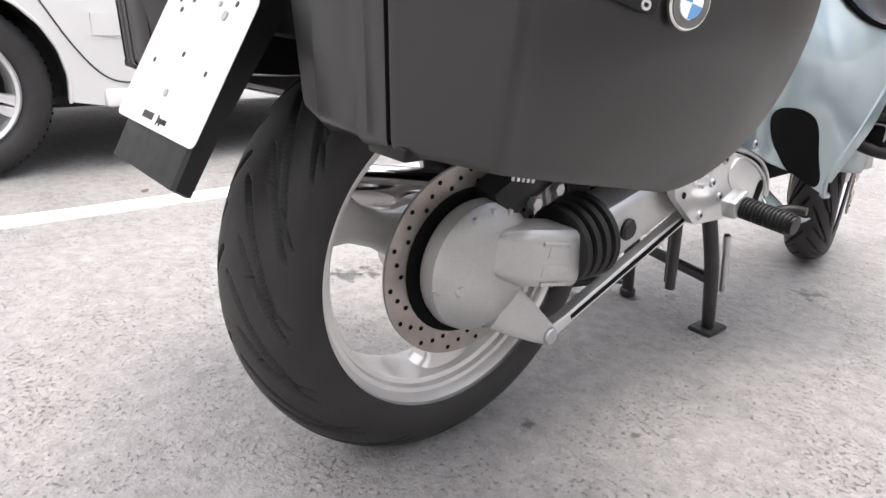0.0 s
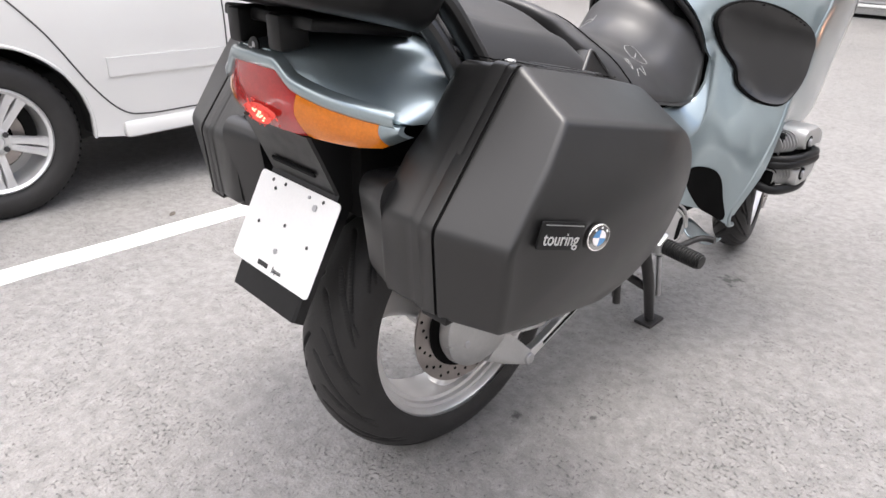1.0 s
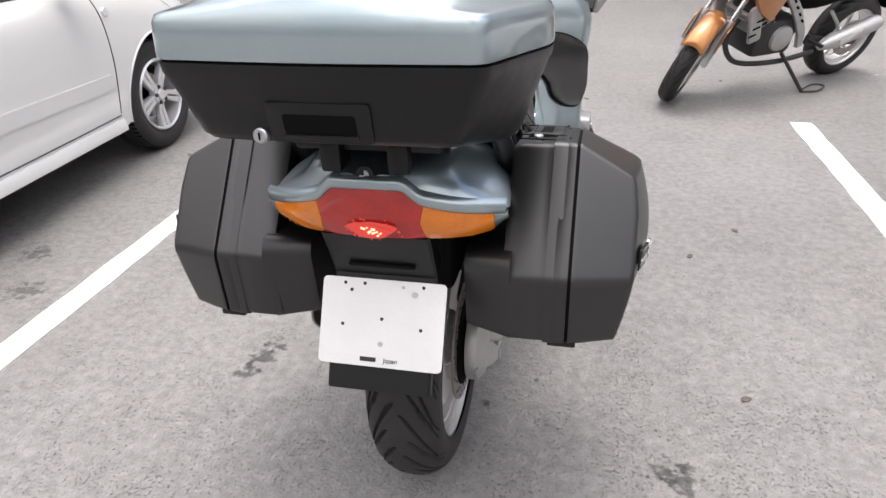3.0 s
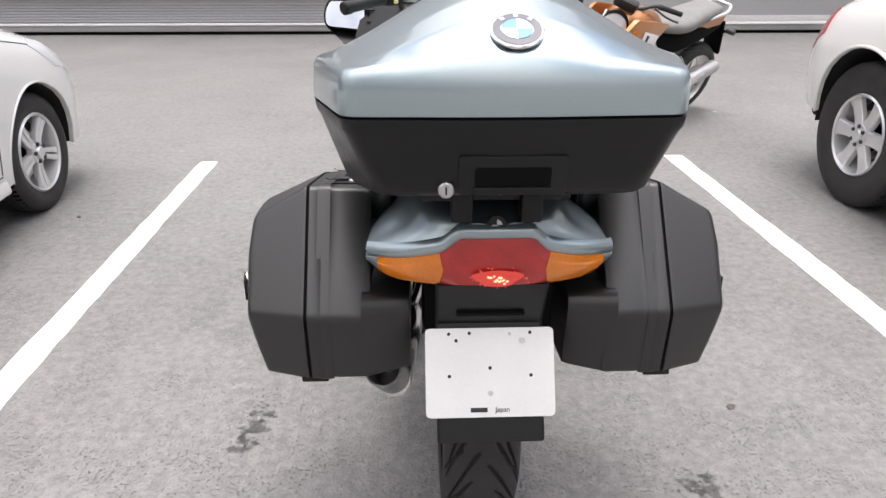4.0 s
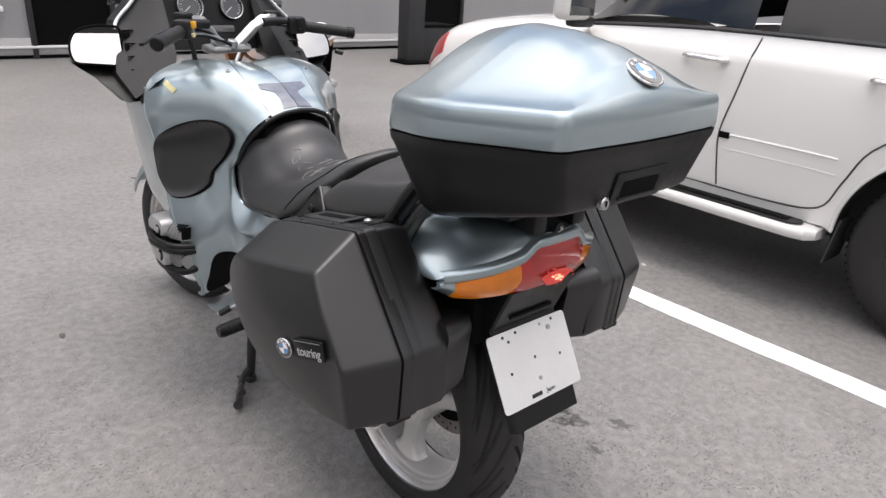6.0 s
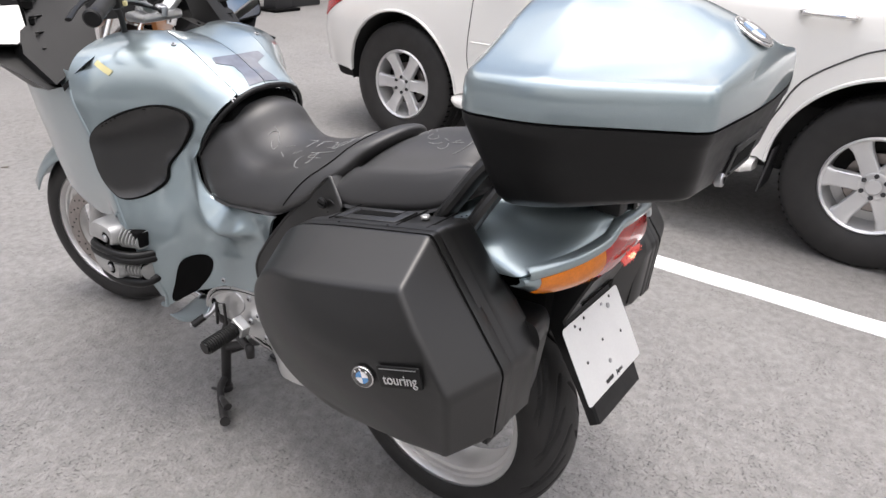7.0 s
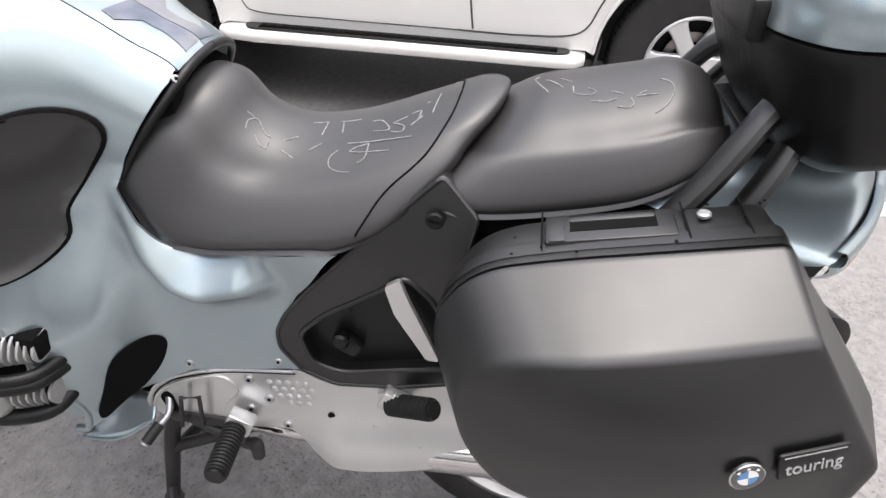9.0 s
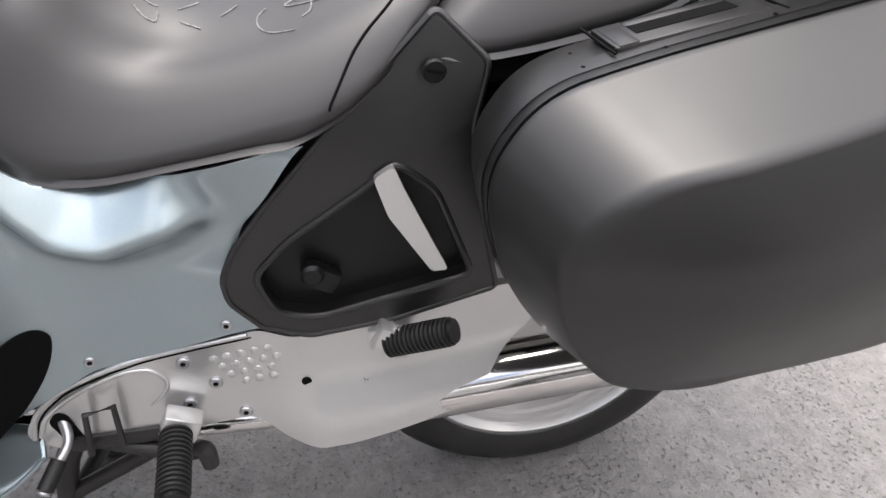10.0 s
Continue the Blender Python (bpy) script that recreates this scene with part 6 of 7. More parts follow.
for side in (-1, 1):
    rim_pts = ((0.15, 1.36, 1.26), (0.195, 1.36, 1.245), (0.238, 1.345, 1.184), (0.292, 1.33, 1.130), (0.335, 1.25, 0.985), (0.320, 1.14, 0.925), (0.20, 1.14, 0.995), (0.15, 1.24, 1.03))
    wing = part("inner_fairing", loft([[(side * x, y, z) for x, y, z in rim_pts], [(side * (x + 0.008), y + 0.08, z - 0.005) for x, y, z in rim_pts]]), BLACK, bike, "black inner fairing with slatted vents", sharp=20)
    part("screen_edge", tube([(side * x, y, z) for x, y, z in ((0.312, 1.300, 1.105), (0.294, 1.322, 1.134), (0.240, 1.336, 1.188), (0.193, 1.352, 1.250), (0.172, 1.352, 1.310))], 0.0055), LAMPGLASS, wing, "pale edge of the windscreen")
    for x0, x1, zs, h in ((0.262, 0.296, (1.092, 1.056, 1.020, 0.984), 0.020), (0.168, 0.252, (1.068, 1.042, 1.016, 0.990), 0.013)):
        for z in zs:
            y = 1.330 - 0.60 * (1.13 - z) - 0.012
            at_v = frame_of((side * (x0 + x1) / 2, y, z), (1, 0, 0), (0, 0.52, 0.86))
            w2 = (x1 - x0) / 2
            # Each slot is a flush black plate with the vent's inner shade as colour.
            part("vent_gap", plate_shape(rounded([(-w2, -h / 2), (w2, -h / 2), (w2, h / 2), (-w2, h / 2)], h * 0.4), 0.004, at_v), GAP, wing)
            part("vent_slat", box((x1 - x0 + 0.004, 0.007, 0.004), (side * (x0 + x1) / 2, y - 0.006, z + h / 2 + 0.003), (-25, 0, 0), 0.002), BLACK, wing)
    part("shoulder_cap", loft([[(side * x, y, z) for x, y, z in ((0.315, 1.12, 0.925), (0.20, 1.12, 1.000), (0.18, 1.06, 1.035), (0.29, 1.04, 0.985))], [(side * x, y, z) for x, y, z in ((0.30, 1.15, 0.90), (0.20, 1.15, 0.96), (0.18, 1.09, 1.00), (0.28, 1.07, 0.95))]]), BLACK, wing)
    mir = new("wing_mirror")
    mir.parent = bike
    tagged(mir, "black wing mirror with reflecting glass")
    shape = rounded([(-0.070, -0.064), (0.072, -0.052), (0.078, 0.0), (0.058, 0.042), (0.0, 0.060), (-0.070, 0.056)], [0.012, 0.02, 0.03, 0.04, 0.04, 0.012], 5)
    shape = [(q[0] * (1 if side > 0 else -1), q[1]) for q in shape]
    base_at = frame_of((side * 0.368, 1.300, 1.060), (1, side * 0.14, 0), (0, 0.24, 1))
    shell_r = [[base_at @ Vector((q[0] * s, q[1] * s, -h)) for q in shape] for h, s in ((-0.006, 0.985), (-0.004, 1.0), (0.02, 1.0), (0.06, 0.86), (0.085, 0.5))]
    part("mirror_shell", loft(shell_r), BLACK, mir)
    part("mirror_rim", tube([base_at @ Vector((q[0] * 0.985, q[1] * 0.985, 0.007)) for q in shape] + [base_at @ Vector((shape[0][0] * 0.985, shape[0][1] * 0.985, 0.007))], 0.0035, 8, smooth=False), GAP, mir)
    part("mirror_glass", plate_shape([(q[0] * 0.95, q[1] * 0.94) for q in shape], 0.002, base_at @ pose(0, 0, 0.0058, -3, 0, 0)), MIRROR, mir, "clear mirror glass")
    part("mirror_stem", loft([[(side * x, y, z) for x, y, z in ((0.300, 1.310, 1.000), (0.440, 1.310, 1.008), (0.432, 1.37, 1.01), (0.300, 1.38, 1.000))], [(side * x, y, z) for x, y, z in ((0.300, 1.250, 0.960), (0.385, 1.265, 0.965), (0.380, 1.34, 0.965), (0.300, 1.34, 0.96))], [(side * x, y, z) for x, y, z in ((0.300, 1.150, 0.915), (0.338, 1.150, 0.912), (0.335, 1.24, 0.905), (0.300, 1.24, 0.90))]]), BLACK, mir, sharp=60)
turn = Matrix.Translation((0, 1.13, 0)) @ pose(0, 0, 0, 0, 0, STEER) @ Matrix.Translation((0, -1.13, 0))
bar = new("handlebar")
bar.parent = bike
bar.matrix_local = turn
tagged(bar, "handlebar with black grips, turned to one side")
for side in (-1, 1):
    part("bar", tube([(side * 0.11, 1.125, 1.140), (side * 0.18, 1.115, 1.142), (side * 0.25, 1.07, 1.128)], 0.014), BLACK, bar)
    part("grip", rod((side * 0.245, 1.075, 1.128), (side * 0.372, 0.992, 1.112), 0.0175, segs=20, bevel=0.004), GROOVE, bar)
    part("bar_end", rod((side * 0.368, 0.995, 1.1125), (side * 0.392, 0.979, 1.1095), 0.0195, segs=20, bevel=0.004), BLACK, bar)
    part("switch_block", box((0.060, 0.05, 0.055), (side * 0.222, 1.088, 1.132), (0, 0, side * -32), 0.012), BLACK, bar)
    part("reservoir", box((0.05, 0.045, 0.03), (side * 0.175, 1.15, 1.158), (0, 0, side * -20), 0.008), BLACK, bar)
    part("lever", tube([(side * 0.20, 1.150, 1.128), (side * 0.27, 1.135, 1.118), (side * 0.38, 1.06, 1.100)], 0.0075, flat=0.6), BLACK, bar)
    part("switch", box((0.018, 0.012, 0.020), (side * 0.208, 1.062, 1.146), (0, 0, side * -32), 0.003), ORANGE_SWITCH if side < 0 else BLACK, bar)
    part("switch", box((0.014, 0.010, 0.012), (side * 0.212, 1.060, 1.118), (0, 0, side * -32), 0.003), YELLOW if side < 0 else BLACK, bar)
    part("riser", beam([(side * 0.015, 1.165, 1.062), (side * 0.05, 1.160, 1.085), (side * 0.095, 1.145, 1.130), (side * 0.125, 1.130, 1.150), (side * 0.150, 1.120, 1.152)], [(0.05, 0.030), (0.035, 0.030), (0.032, 0.030), (0.036, 0.032), (0.03, 0.028)]), BRUSHED, bar, "polished aluminium riser")
part("steering_head", box((0.15, 0.07, 0.026), (0, 1.175, 1.060), (0, 0, 0), 0.01), BRUSHED, bar, "aluminium fork bridge with ignition lock")
part("ignition_lock", rod((0.0, 1.15, 1.06), (0.0, 1.145, 1.088), 0.016, segs=20, bevel=0.002), STEEL, bar)
for k in range(4):
    part("cable", tube([(-0.20 + 0.01 * k, 1.08, 1.11), (-0.15 + 0.02 * k, 1.085 + 0.01 * k, 1.135 - 0.012 * k), (-0.08 + 0.02 * k, 1.13, 1.105 - 0.01 * k), (-0.04 + 0.02 * k, 1.24, 1.04)], 0.0045), BLACK if k % 2 else STEEL, bike)
part("cable", tube([(0.19, 1.15, 1.13), (0.12, 1.19, 1.13), (0.05, 1.23, 1.09), (0.02, 1.28, 1.04)], 0.005), BLACK, bike)
part("cable_sleeve", tube([(-0.178, 1.075, 1.12), (-0.165, 1.07, 1.08), (-0.15, 1.09, 1.03)], 0.007), GROOVE, bike)
tag = part("tag", BODY.patch([(0.985, 0.252, "x"), (0.990, 0.262, "x"), (1.030, 0.272, "x"), (1.026, 0.262, "x")], -1, lift=0.003, thick=0.002, step=0.01), YELLOW, bike, "small pale yellow sticker")
# windscreen
rows = []
for t in np.linspace(0, 1, 9):
    z, y = 1.17 + 0.36 * t, 1.55 - 0.22 * t
    rows.append([(x * (0.30 - 0.06 * t), y - 0.16 * x * x, z) for x in np.linspace(-1, 1, 15)])
GLASS = mat("clear_screen", (0.92, 0.94, 0.95), 0.03, transmission=1.0, ior=1.1)
screen = grid_part("windscreen", [p for r in rows for p in r], [(i * 15 + j, i * 15 + j + 1, (i + 1) * 15 + j + 1, (i + 1) * 15 + j) for i in range(8) for j in range(14)], GLASS, bike, "clear windscreen")


# ---------- cars ----------
def skin_line(skin, side, pts, r, material, name, parent, lift=0.0):
    """A thin round line laid along a shell, for door gaps and edges."""
    path = []
    for y, z in spline(pts, 5):
        v = skin.v_of(y, z)
        p, n = skin.at(y, v), skin.normal(y, v)
        p = p + n * lift
        path.append((skin.centre + side * p[0], p[1], p[2]))
    return part(name, tube(path, r, 6, smooth=False), material, parent)


def car_wheel(parent, y, z, x, side, R, rim, width, spokes, double, label):
    """A car wheel whose outer face stands at x and looks to side."""
    w = new("wheel")
    w.parent = parent
    tagged(w, label)
    ax = (side, 0, 0)
    c = (x, y, z)
    prof = [(rim - 0.004, -0.020), (rim + 0.012, -0.006), (rim + (R - rim) * 0.45, 0.006), (R - 0.030, -0.002), (R - 0.010, -0.014), (R, -0.032), (R, -0.060), (R - 0.008, -0.062), (R - 0.008, -0.072), (R, -0.074),
            (R, -width / 2 - 0.004), (R - 0.008, -width / 2 - 0.006), (R - 0.008, -width / 2 + -0.014), (R, -width / 2 - 0.018), (R, -width + 0.03), (R - 0.012, -width + 0.012), (rim + 0.02, -width), (rim - 0.01, -width + 0.01)]
    tyre = part("tyre", lathe(prof, c, ax, 72), RUBBER, w, "black car tyre", sharp=40)
    n = 64
    bm = bmesh.new()
    for k in range(n):
        t = 2 * math.pi * k / n
        p = Vector((x - side * 0.038, y + (R - 0.004) * math.cos(t), z + (R - 0.0075) * math.sin(t)))
        b2 = bmesh.new()
        bmesh.ops.create_cube(b2, size=1)
        bmesh.ops.transform(b2, matrix=Matrix.Translation(p) @ Matrix.Rotation(t, 4, "X") @ Matrix.Diagonal((0.030, 0.010, 0.010, 1)), verts=b2.verts)
        join(bm, b2)
    tagged(part("tread_notch", bm, GAP, tyre), kind="stuff")
    part("barrel", lathe([(rim, -0.012), (rim - 0.008, -0.004), (rim - 0.018, -0.012), (rim - 0.024, -0.05), (rim - 0.03, -0.13), (rim * 0.5, -0.14), (0, -0.14)], c, ax, 56), CARRIM, w, "silver alloy rim")
    part("drum", lathe([(0, -0.09), (rim * 0.62, -0.09), (rim * 0.62, -0.13)], c, ax, 40), GAP, w)
    part("disc", lathe([(rim * 0.40, -0.086), (rim * 0.60, -0.086), (rim * 0.60, -0.092), (rim * 0.40, -0.092)], c, ax, 40, closed=True), DISC, w)
    for k in range(spokes):
        for dd in ((-0.105, 0.105) if double else (0,)):
            t = 2 * math.pi * (k + 0.5) / spokes + radians(90) + dd
            t0 = 2 * math.pi * (k + 0.5) / spokes + radians(90) + dd * 1.9
            d0, d1 = np.array([0, math.cos(t0), math.sin(t0)]), np.array([0, math.cos(t), math.sin(t)])
            s = np.array([0, -math.sin(t), math.cos(t)])
            rings = []
            for f, ww, dep in ((0.0, 1.0, -0.020), (0.35, 0.92, -0.026), (0.75, 1.0, -0.022), (1.0, 1.35, -0.016)):
                r = rim * 0.20 + (rim * 0.93 - rim * 0.20) * f
                cc = np.array(c) + (d0 * (1 - f) + d1 * f) * r + np.array([side * dep, 0, 0])
                wd = (0.034 if double else 0.078) * ww * rim / 0.2
                ring = rounded([(-1, -1), (1, -1), (0.82, 1), (-0.82, 1)], 0.35, 2)
                rings.append([cc + s * q[0] * wd / 2 + np.array([side, 0, 0]) * (q[1] - 1) * 0.016 for q in ring])
            part("spoke", loft(rings), CARRIM, w)
    part("hub_cap", lathe([(rim * 0.30, -0.05), (rim * 0.28, -0.018), (rim * 0.24, -0.014), (rim * 0.165, -0.016), (rim * 0.155, -0.008), (rim * 0.14, -0.004), (0, -0.002)], c, ax, 32), CARRIM, w)
    for k in range(6 if not double else 5):
        t = 2 * math.pi * k / (6 if not double else 5) + 0.5
        q = (x - side * 0.020, y + rim * 0.225 * math.cos(t), z + rim * 0.225 * math.sin(t))
        part("wheel_nut", rod(q, (q[0] + side * 0.014, q[1], q[2]), 0.011, segs=6, bevel=0.002), POST, w)
    return w


def arch(cy, cz, r, z0, front_first=False, n=14):
    a0 = math.asin((z0 - cz) / r)
    angs = np.linspace(math.pi - a0, a0, n)
    return [(cy + r * math.cos(a), cz + r * math.sin(a)) for a in angs]


def arch_liner(parent, skin, side, wy, wz, r, x_in):
    """The dark upper half of a wheel housing, from the body's edge inwards."""
    pts = arch(wy, wz, r + 0.002, wz - 0.04, n=24)
    rows = []
    for y, z in pts:
        x = skin.centre + side * (skin.at(y, skin.v_of(y, z))[0] - 0.012)
        rows.append([(x + (x_in - x) * t, y, z) for t in (0, 0.5, 1)])
    k = len(rows)
    verts = [p for row in rows for p in row] + [(x_in, wy, wz)]
    faces = [(3 * i + j, 3 * i + j + 1, 3 * i + j + 4, 3 * i + j + 3) for i in range(k - 1) for j in (0, 1)] + [(3 * i + 2, 3 * i + 5, 3 * k) for i in range(k - 1)]
    return grid_part("wheel_arch", verts, faces, ARCH, parent, "black wheel arch liner")


def car_body(name, label, skin, paint, outline, roof, glasses, near, parent_kind="car"):
    c = thing(name, label, "car")
    for side in (near, -near):
        part("body_panel", skin.patch(outline, side, step=0.05, thick=0.02, vk=0.22), paint, c, sharp=60)
        part("roof_panel", skin.patch(roof, side, step=0.07, thick=0.01, vk=0.22), paint, c, sharp=60)
        for g in glasses:
            part("window", skin.patch(g, side, lift=-0.004, step=0.08, thick=0.006, vk=0.22), CARGLASS, c, "dark tinted side window")
    return c


def end_cap(skin, y, z0, parent, material, name, label, out):
    """Closes a car's body at one end with a slightly swollen panel."""
    prof = [skin.at(y, v) for v in np.linspace(0, skin.p.shape[1] - 1, 26)]
    prof = [p for p in prof if p[2] > z0]
    half = [(p[0], p[2]) for p in prof] + [(prof[-1][0] * 0.98, z0)]
    loop = half + [(-x, z) for x, z in half[::-1] if x > 1e-6]
    cz = sum(z for _, z in loop) / len(loop)
    rings = [[(skin.centre + x * s, y + out * d, cz + (z - cz) * s) for x, z in loop] for s, d in ((1.0, -0.02), (1.0, 0.0), (0.96, 0.03), (0.85, 0.05), (0.5, 0.06), (0.1, 0.062))]
    return part(name, loft(rings), material, parent, label, sharp=60)


# white hatchback on the far side of one bay line
HATCH = Skin([
    (-0.92, [(0, 1.02), (0.50, 0.99), (0.66, 0.90), (0.72, 0.80), (0.74, 0.58), (0.68, 0.26)]),
    (-0.60, [(0, 1.40), (0.50, 1.36), (0.73, 0.97), (0.800, 0.85), (0.820, 0.58), (0.790, 0.235)]),
    (0.20, [(0, 1.47), (0.54, 1.43), (0.755, 0.955), (0.825, 0.84), (0.845, 0.56), (0.815, 0.225)]),
    (1.00, [(0, 1.45), (0.54, 1.40), (0.755, 0.945), (0.825, 0.83), (0.845, 0.56), (0.815, 0.225)]),
    (1.70, [(0, 1.03), (0.55, 1.00), (0.735, 0.930), (0.815, 0.82), (0.840, 0.56), (0.810, 0.225)]),
    (2.20, [(0, 0.955), (0.52, 0.935), (0.69, 0.885), (0.785, 0.79), (0.832, 0.56), (0.800, 0.225)]),
    (2.55, [(0, 0.870), (0.46, 0.860), (0.64, 0.830), (0.765, 0.75), (0.822, 0.54), (0.790, 0.225)]),
    (2.80, [(0, 0.740), (0.38, 0.740), (0.54, 0.720), (0.665, 0.66), (0.735, 0.50), (0.700, 0.225)]),
    (2.92, [(0, 0.600), (0.18, 0.600), (0.28, 0.590), (0.340, 0.55), (0.400, 0.45), (0.380, 0.245)]),
], -2.815)
hatch_outline = ([(-0.88, 0.30)] + arch(-0.262, 0.300, 0.345, 0.255) + [(0.20, 0.235), (1.75, 0.235)] + arch(2.195, 0.300, 0.345, 0.255)
                 + [(2.75, 0.245), (2.90, 0.300), (2.91, 0.50), (2.905, 0.12, "x"), (2.90, 0.002, "x"), (2.4, 0.002, "x"), (1.76, 0.002, "x"), (1.72, 0.45, "x"), (1.66, 0.935), (1.00, 0.950), (0.20, 0.960), (-0.58, 0.975), (-0.88, 0.93)])
hatch = car_body("car", "white small hatchback parked beside the bay line", HATCH, HATCHPAINT, hatch_outline,
                 [(-0.60, 0.002, "x"), (-0.58, 0.50, "x"), (0.20, 0.535, "x"), (1.02, 0.535, "x"), (1.05, 0.002, "x")],
                 [[(-0.56, 0.985), (0.32, 0.968), (0.34, 1.38), (-0.50, 1.34)], [(0.38, 0.966), (1.58, 0.945), (1.06, 1.36), (0.40, 1.385)], [(1.07, 0.002, "x"), (1.07, 0.53, "x"), (1.70, 0.48, "x"), (1.74, 0.002, "x")]], 1)
part("underbody", box((1.40, 3.5, 0.30), (-2.815, 1.0, 0.36), bevel=0.05), ARCH, hatch)
for wy in (-0.262, 2.195):
    arch_liner(hatch, HATCH, 1, wy, 0.300, 0.347, -2.30)
    skin_line(HATCH, 1, arch(wy, 0.300, 0.349, 0.25, n=20), 0.006, HATCHPAINT, "arch_lip", hatch)
    car_wheel(hatch, wy, 0.300, -2.020 if wy > 1 else -1.995, 1, 0.300, 0.200, 0.185, 5, True, "silver twin-spoke alloy wheel")
    car_wheel(hatch, wy, 0.300, -3.63, -1, 0.300, 0.200, 0.185, 5, True, "silver twin-spoke alloy wheel")
part("sill", box((0.05, 1.58, 0.07), (-1.998, 0.985, 0.262), (0, -10, 0), 0.018), HATCHPAINT, hatch, "white sill skirt")
skin_line(HATCH, 1, [(1.765, 0.93), (1.79, 0.80), (1.785, 0.60), (1.775, 0.47), (1.765, 0.32)], 0.0035, SEAM, "door_gap", hatch)
skin_line(HATCH, 1, [(0.68, 0.93), (0.685, 0.70), (0.68, 0.45), (0.675, 0.31)], 0.0035, SEAM, "door_gap", hatch)
skin_line(HATCH, 1, [(-0.13, 0.80), (-0.02, 0.66), (0.10, 0.46), (0.20, 0.345), (0.30, 0.315), (0.50, 0.312), (1.20, 0.310), (1.765, 0.310)], 0.0035, SEAM, "door_gap", hatch)
for y0, y1 in ((0.17, 0.665), (0.695, 1.73)):
    z0, z1 = 0.560 - 0.02 * y0, 0.560 - 0.02 * y1
    part("door_moulding", HATCH.patch([(y0, z0), (y1, z1), (y1, z1 - 0.072), (y0, z0 - 0.072)], 1, lift=0.007, step=0.03, thick=0.010), HATCHPAINT, hatch, "white moulding along the door")
skin_line(HATCH, 1, [(-0.55, 0.962), (0.2, 0.948), (1.0, 0.938), (1.62, 0.925)], 0.010, POST, "window_seal", hatch)
skin_line(HATCH, 1, [(1.80, 0.90), (2.10, 0.86), (2.40, 0.80)], 0.003, SEAM, "bonnet_gap", hatch)
end_cap(HATCH, 2.90, 0.25, hatch, HATCHPAINT, "front_bumper", "white front bumper", 1)
end_cap(HATCH, -0.88, 0.30, hatch, HATCHPAINT, "tailgate", "white tailgate", -1)
part("grille", box((0.50, 0.03, 0.10), (-2.815, 2.958, 0.42), bevel=0.012), GAP, hatch, "black lower grille")
mirror_h = part("wing_mirror", box((0.20, 0.10, 0.12), (-1.93, 1.60, 1.005), (0, 0, 12), 0.035, segs=4), POST, hatch, "black door mirror")
part("mirror_glass", box((0.155, 0.004, 0.085), (-1.925, 1.547, 1.008), (0, 0, 12), 0.0), MIRROR, mirror_h)
part("indicator", rod((-2.010, 1.835, 0.800), (-1.990, 1.835, 0.802), 0.022, segs=24, bevel=0.003), LAMPGLASS, hatch, "round clear side repeater")
part("headlamp", HATCH.patch([(2.36, 0.80), (2.44, 0.825), (2.72, 0.70), (2.70, 0.62), (2.50, 0.68)], 1, lift=0.004, step=0.05, thick=0.01, vk=0.22), LAMPGLASS, hatch, "clear headlamp")

# it stands at a slight angle to the bay line
turned = Vector((-2.02, 1.85, 0))
hatch.matrix_basis = Matrix.Translation(turned) @ Matrix.Rotation(radians(1.4), 4, "Z") @ Matrix.Translation(-turned)

# white off-road car on the other side
SUV = Skin([
    (-1.50, [(0, 1.55), (0.60, 1.52), (0.84, 1.15), (0.870, 1.00), (0.880, 0.70), (0.840, 0.42)]),
    (-0.95, [(0, 1.84), (0.62, 1.80), (0.86, 1.20), (0.925, 1.06), (0.942, 0.72), (0.905, 0.40)]),
    (0.50, [(0, 1.88), (0.62, 1.84), (0.87, 1.20), (0.928, 1.06), (0.948, 0.74), (0.905, 0.40)]),
    (1.05, [(0, 1.83), (0.62, 1.78), (0.87, 1.19), (0.928, 1.05), (0.948, 0.74), (0.905, 0.40)]),
    (1.72, [(0, 1.22), (0.60, 1.20), (0.86, 1.135), (0.925, 1.02), (0.945, 0.74), (0.905, 0.40)]),
    (2.25, [(0, 1.17), (0.60, 1.15), (0.84, 1.09), (0.920, 0.98), (0.945, 0.74), (0.910, 0.42)]),
    (2.70, [(0, 1.10), (0.58, 1.08), (0.79, 1.03), (0.880, 0.92), (0.915, 0.72), (0.880, 0.42)]),
    (3.00, [(0, 0.98), (0.48, 0.97), (0.66, 0.93), (0.750, 0.84), (0.800, 0.66), (0.760, 0.40)]),
    (3.14, [(0, 0.80), (0.30, 0.80), (0.45, 0.78), (0.540, 0.72), (0.600, 0.60), (0.560, 0.42)]),
], 3.125)
suv_outline = ([(-1.46, 0.50)] + arch(-0.475, 0.400, 0.455, 0.40) + [(0.02, 0.42), (1.75, 0.42)] + arch(2.235, 0.400, 0.445, 0.40)
               + [(2.95, 0.43), (3.12, 0.47), (3.13, 0.65), (3.13, 0.15, "x"), (3.13, 0.002, "x"), (2.4, 0.002, "x"), (1.80, 0.002, "x"), (1.76, 0.50, "x"), (1.68, 1.145), (1.05, 1.19), (0.50, 1.205), (-0.95, 1.205), (-1.46, 1.16)])
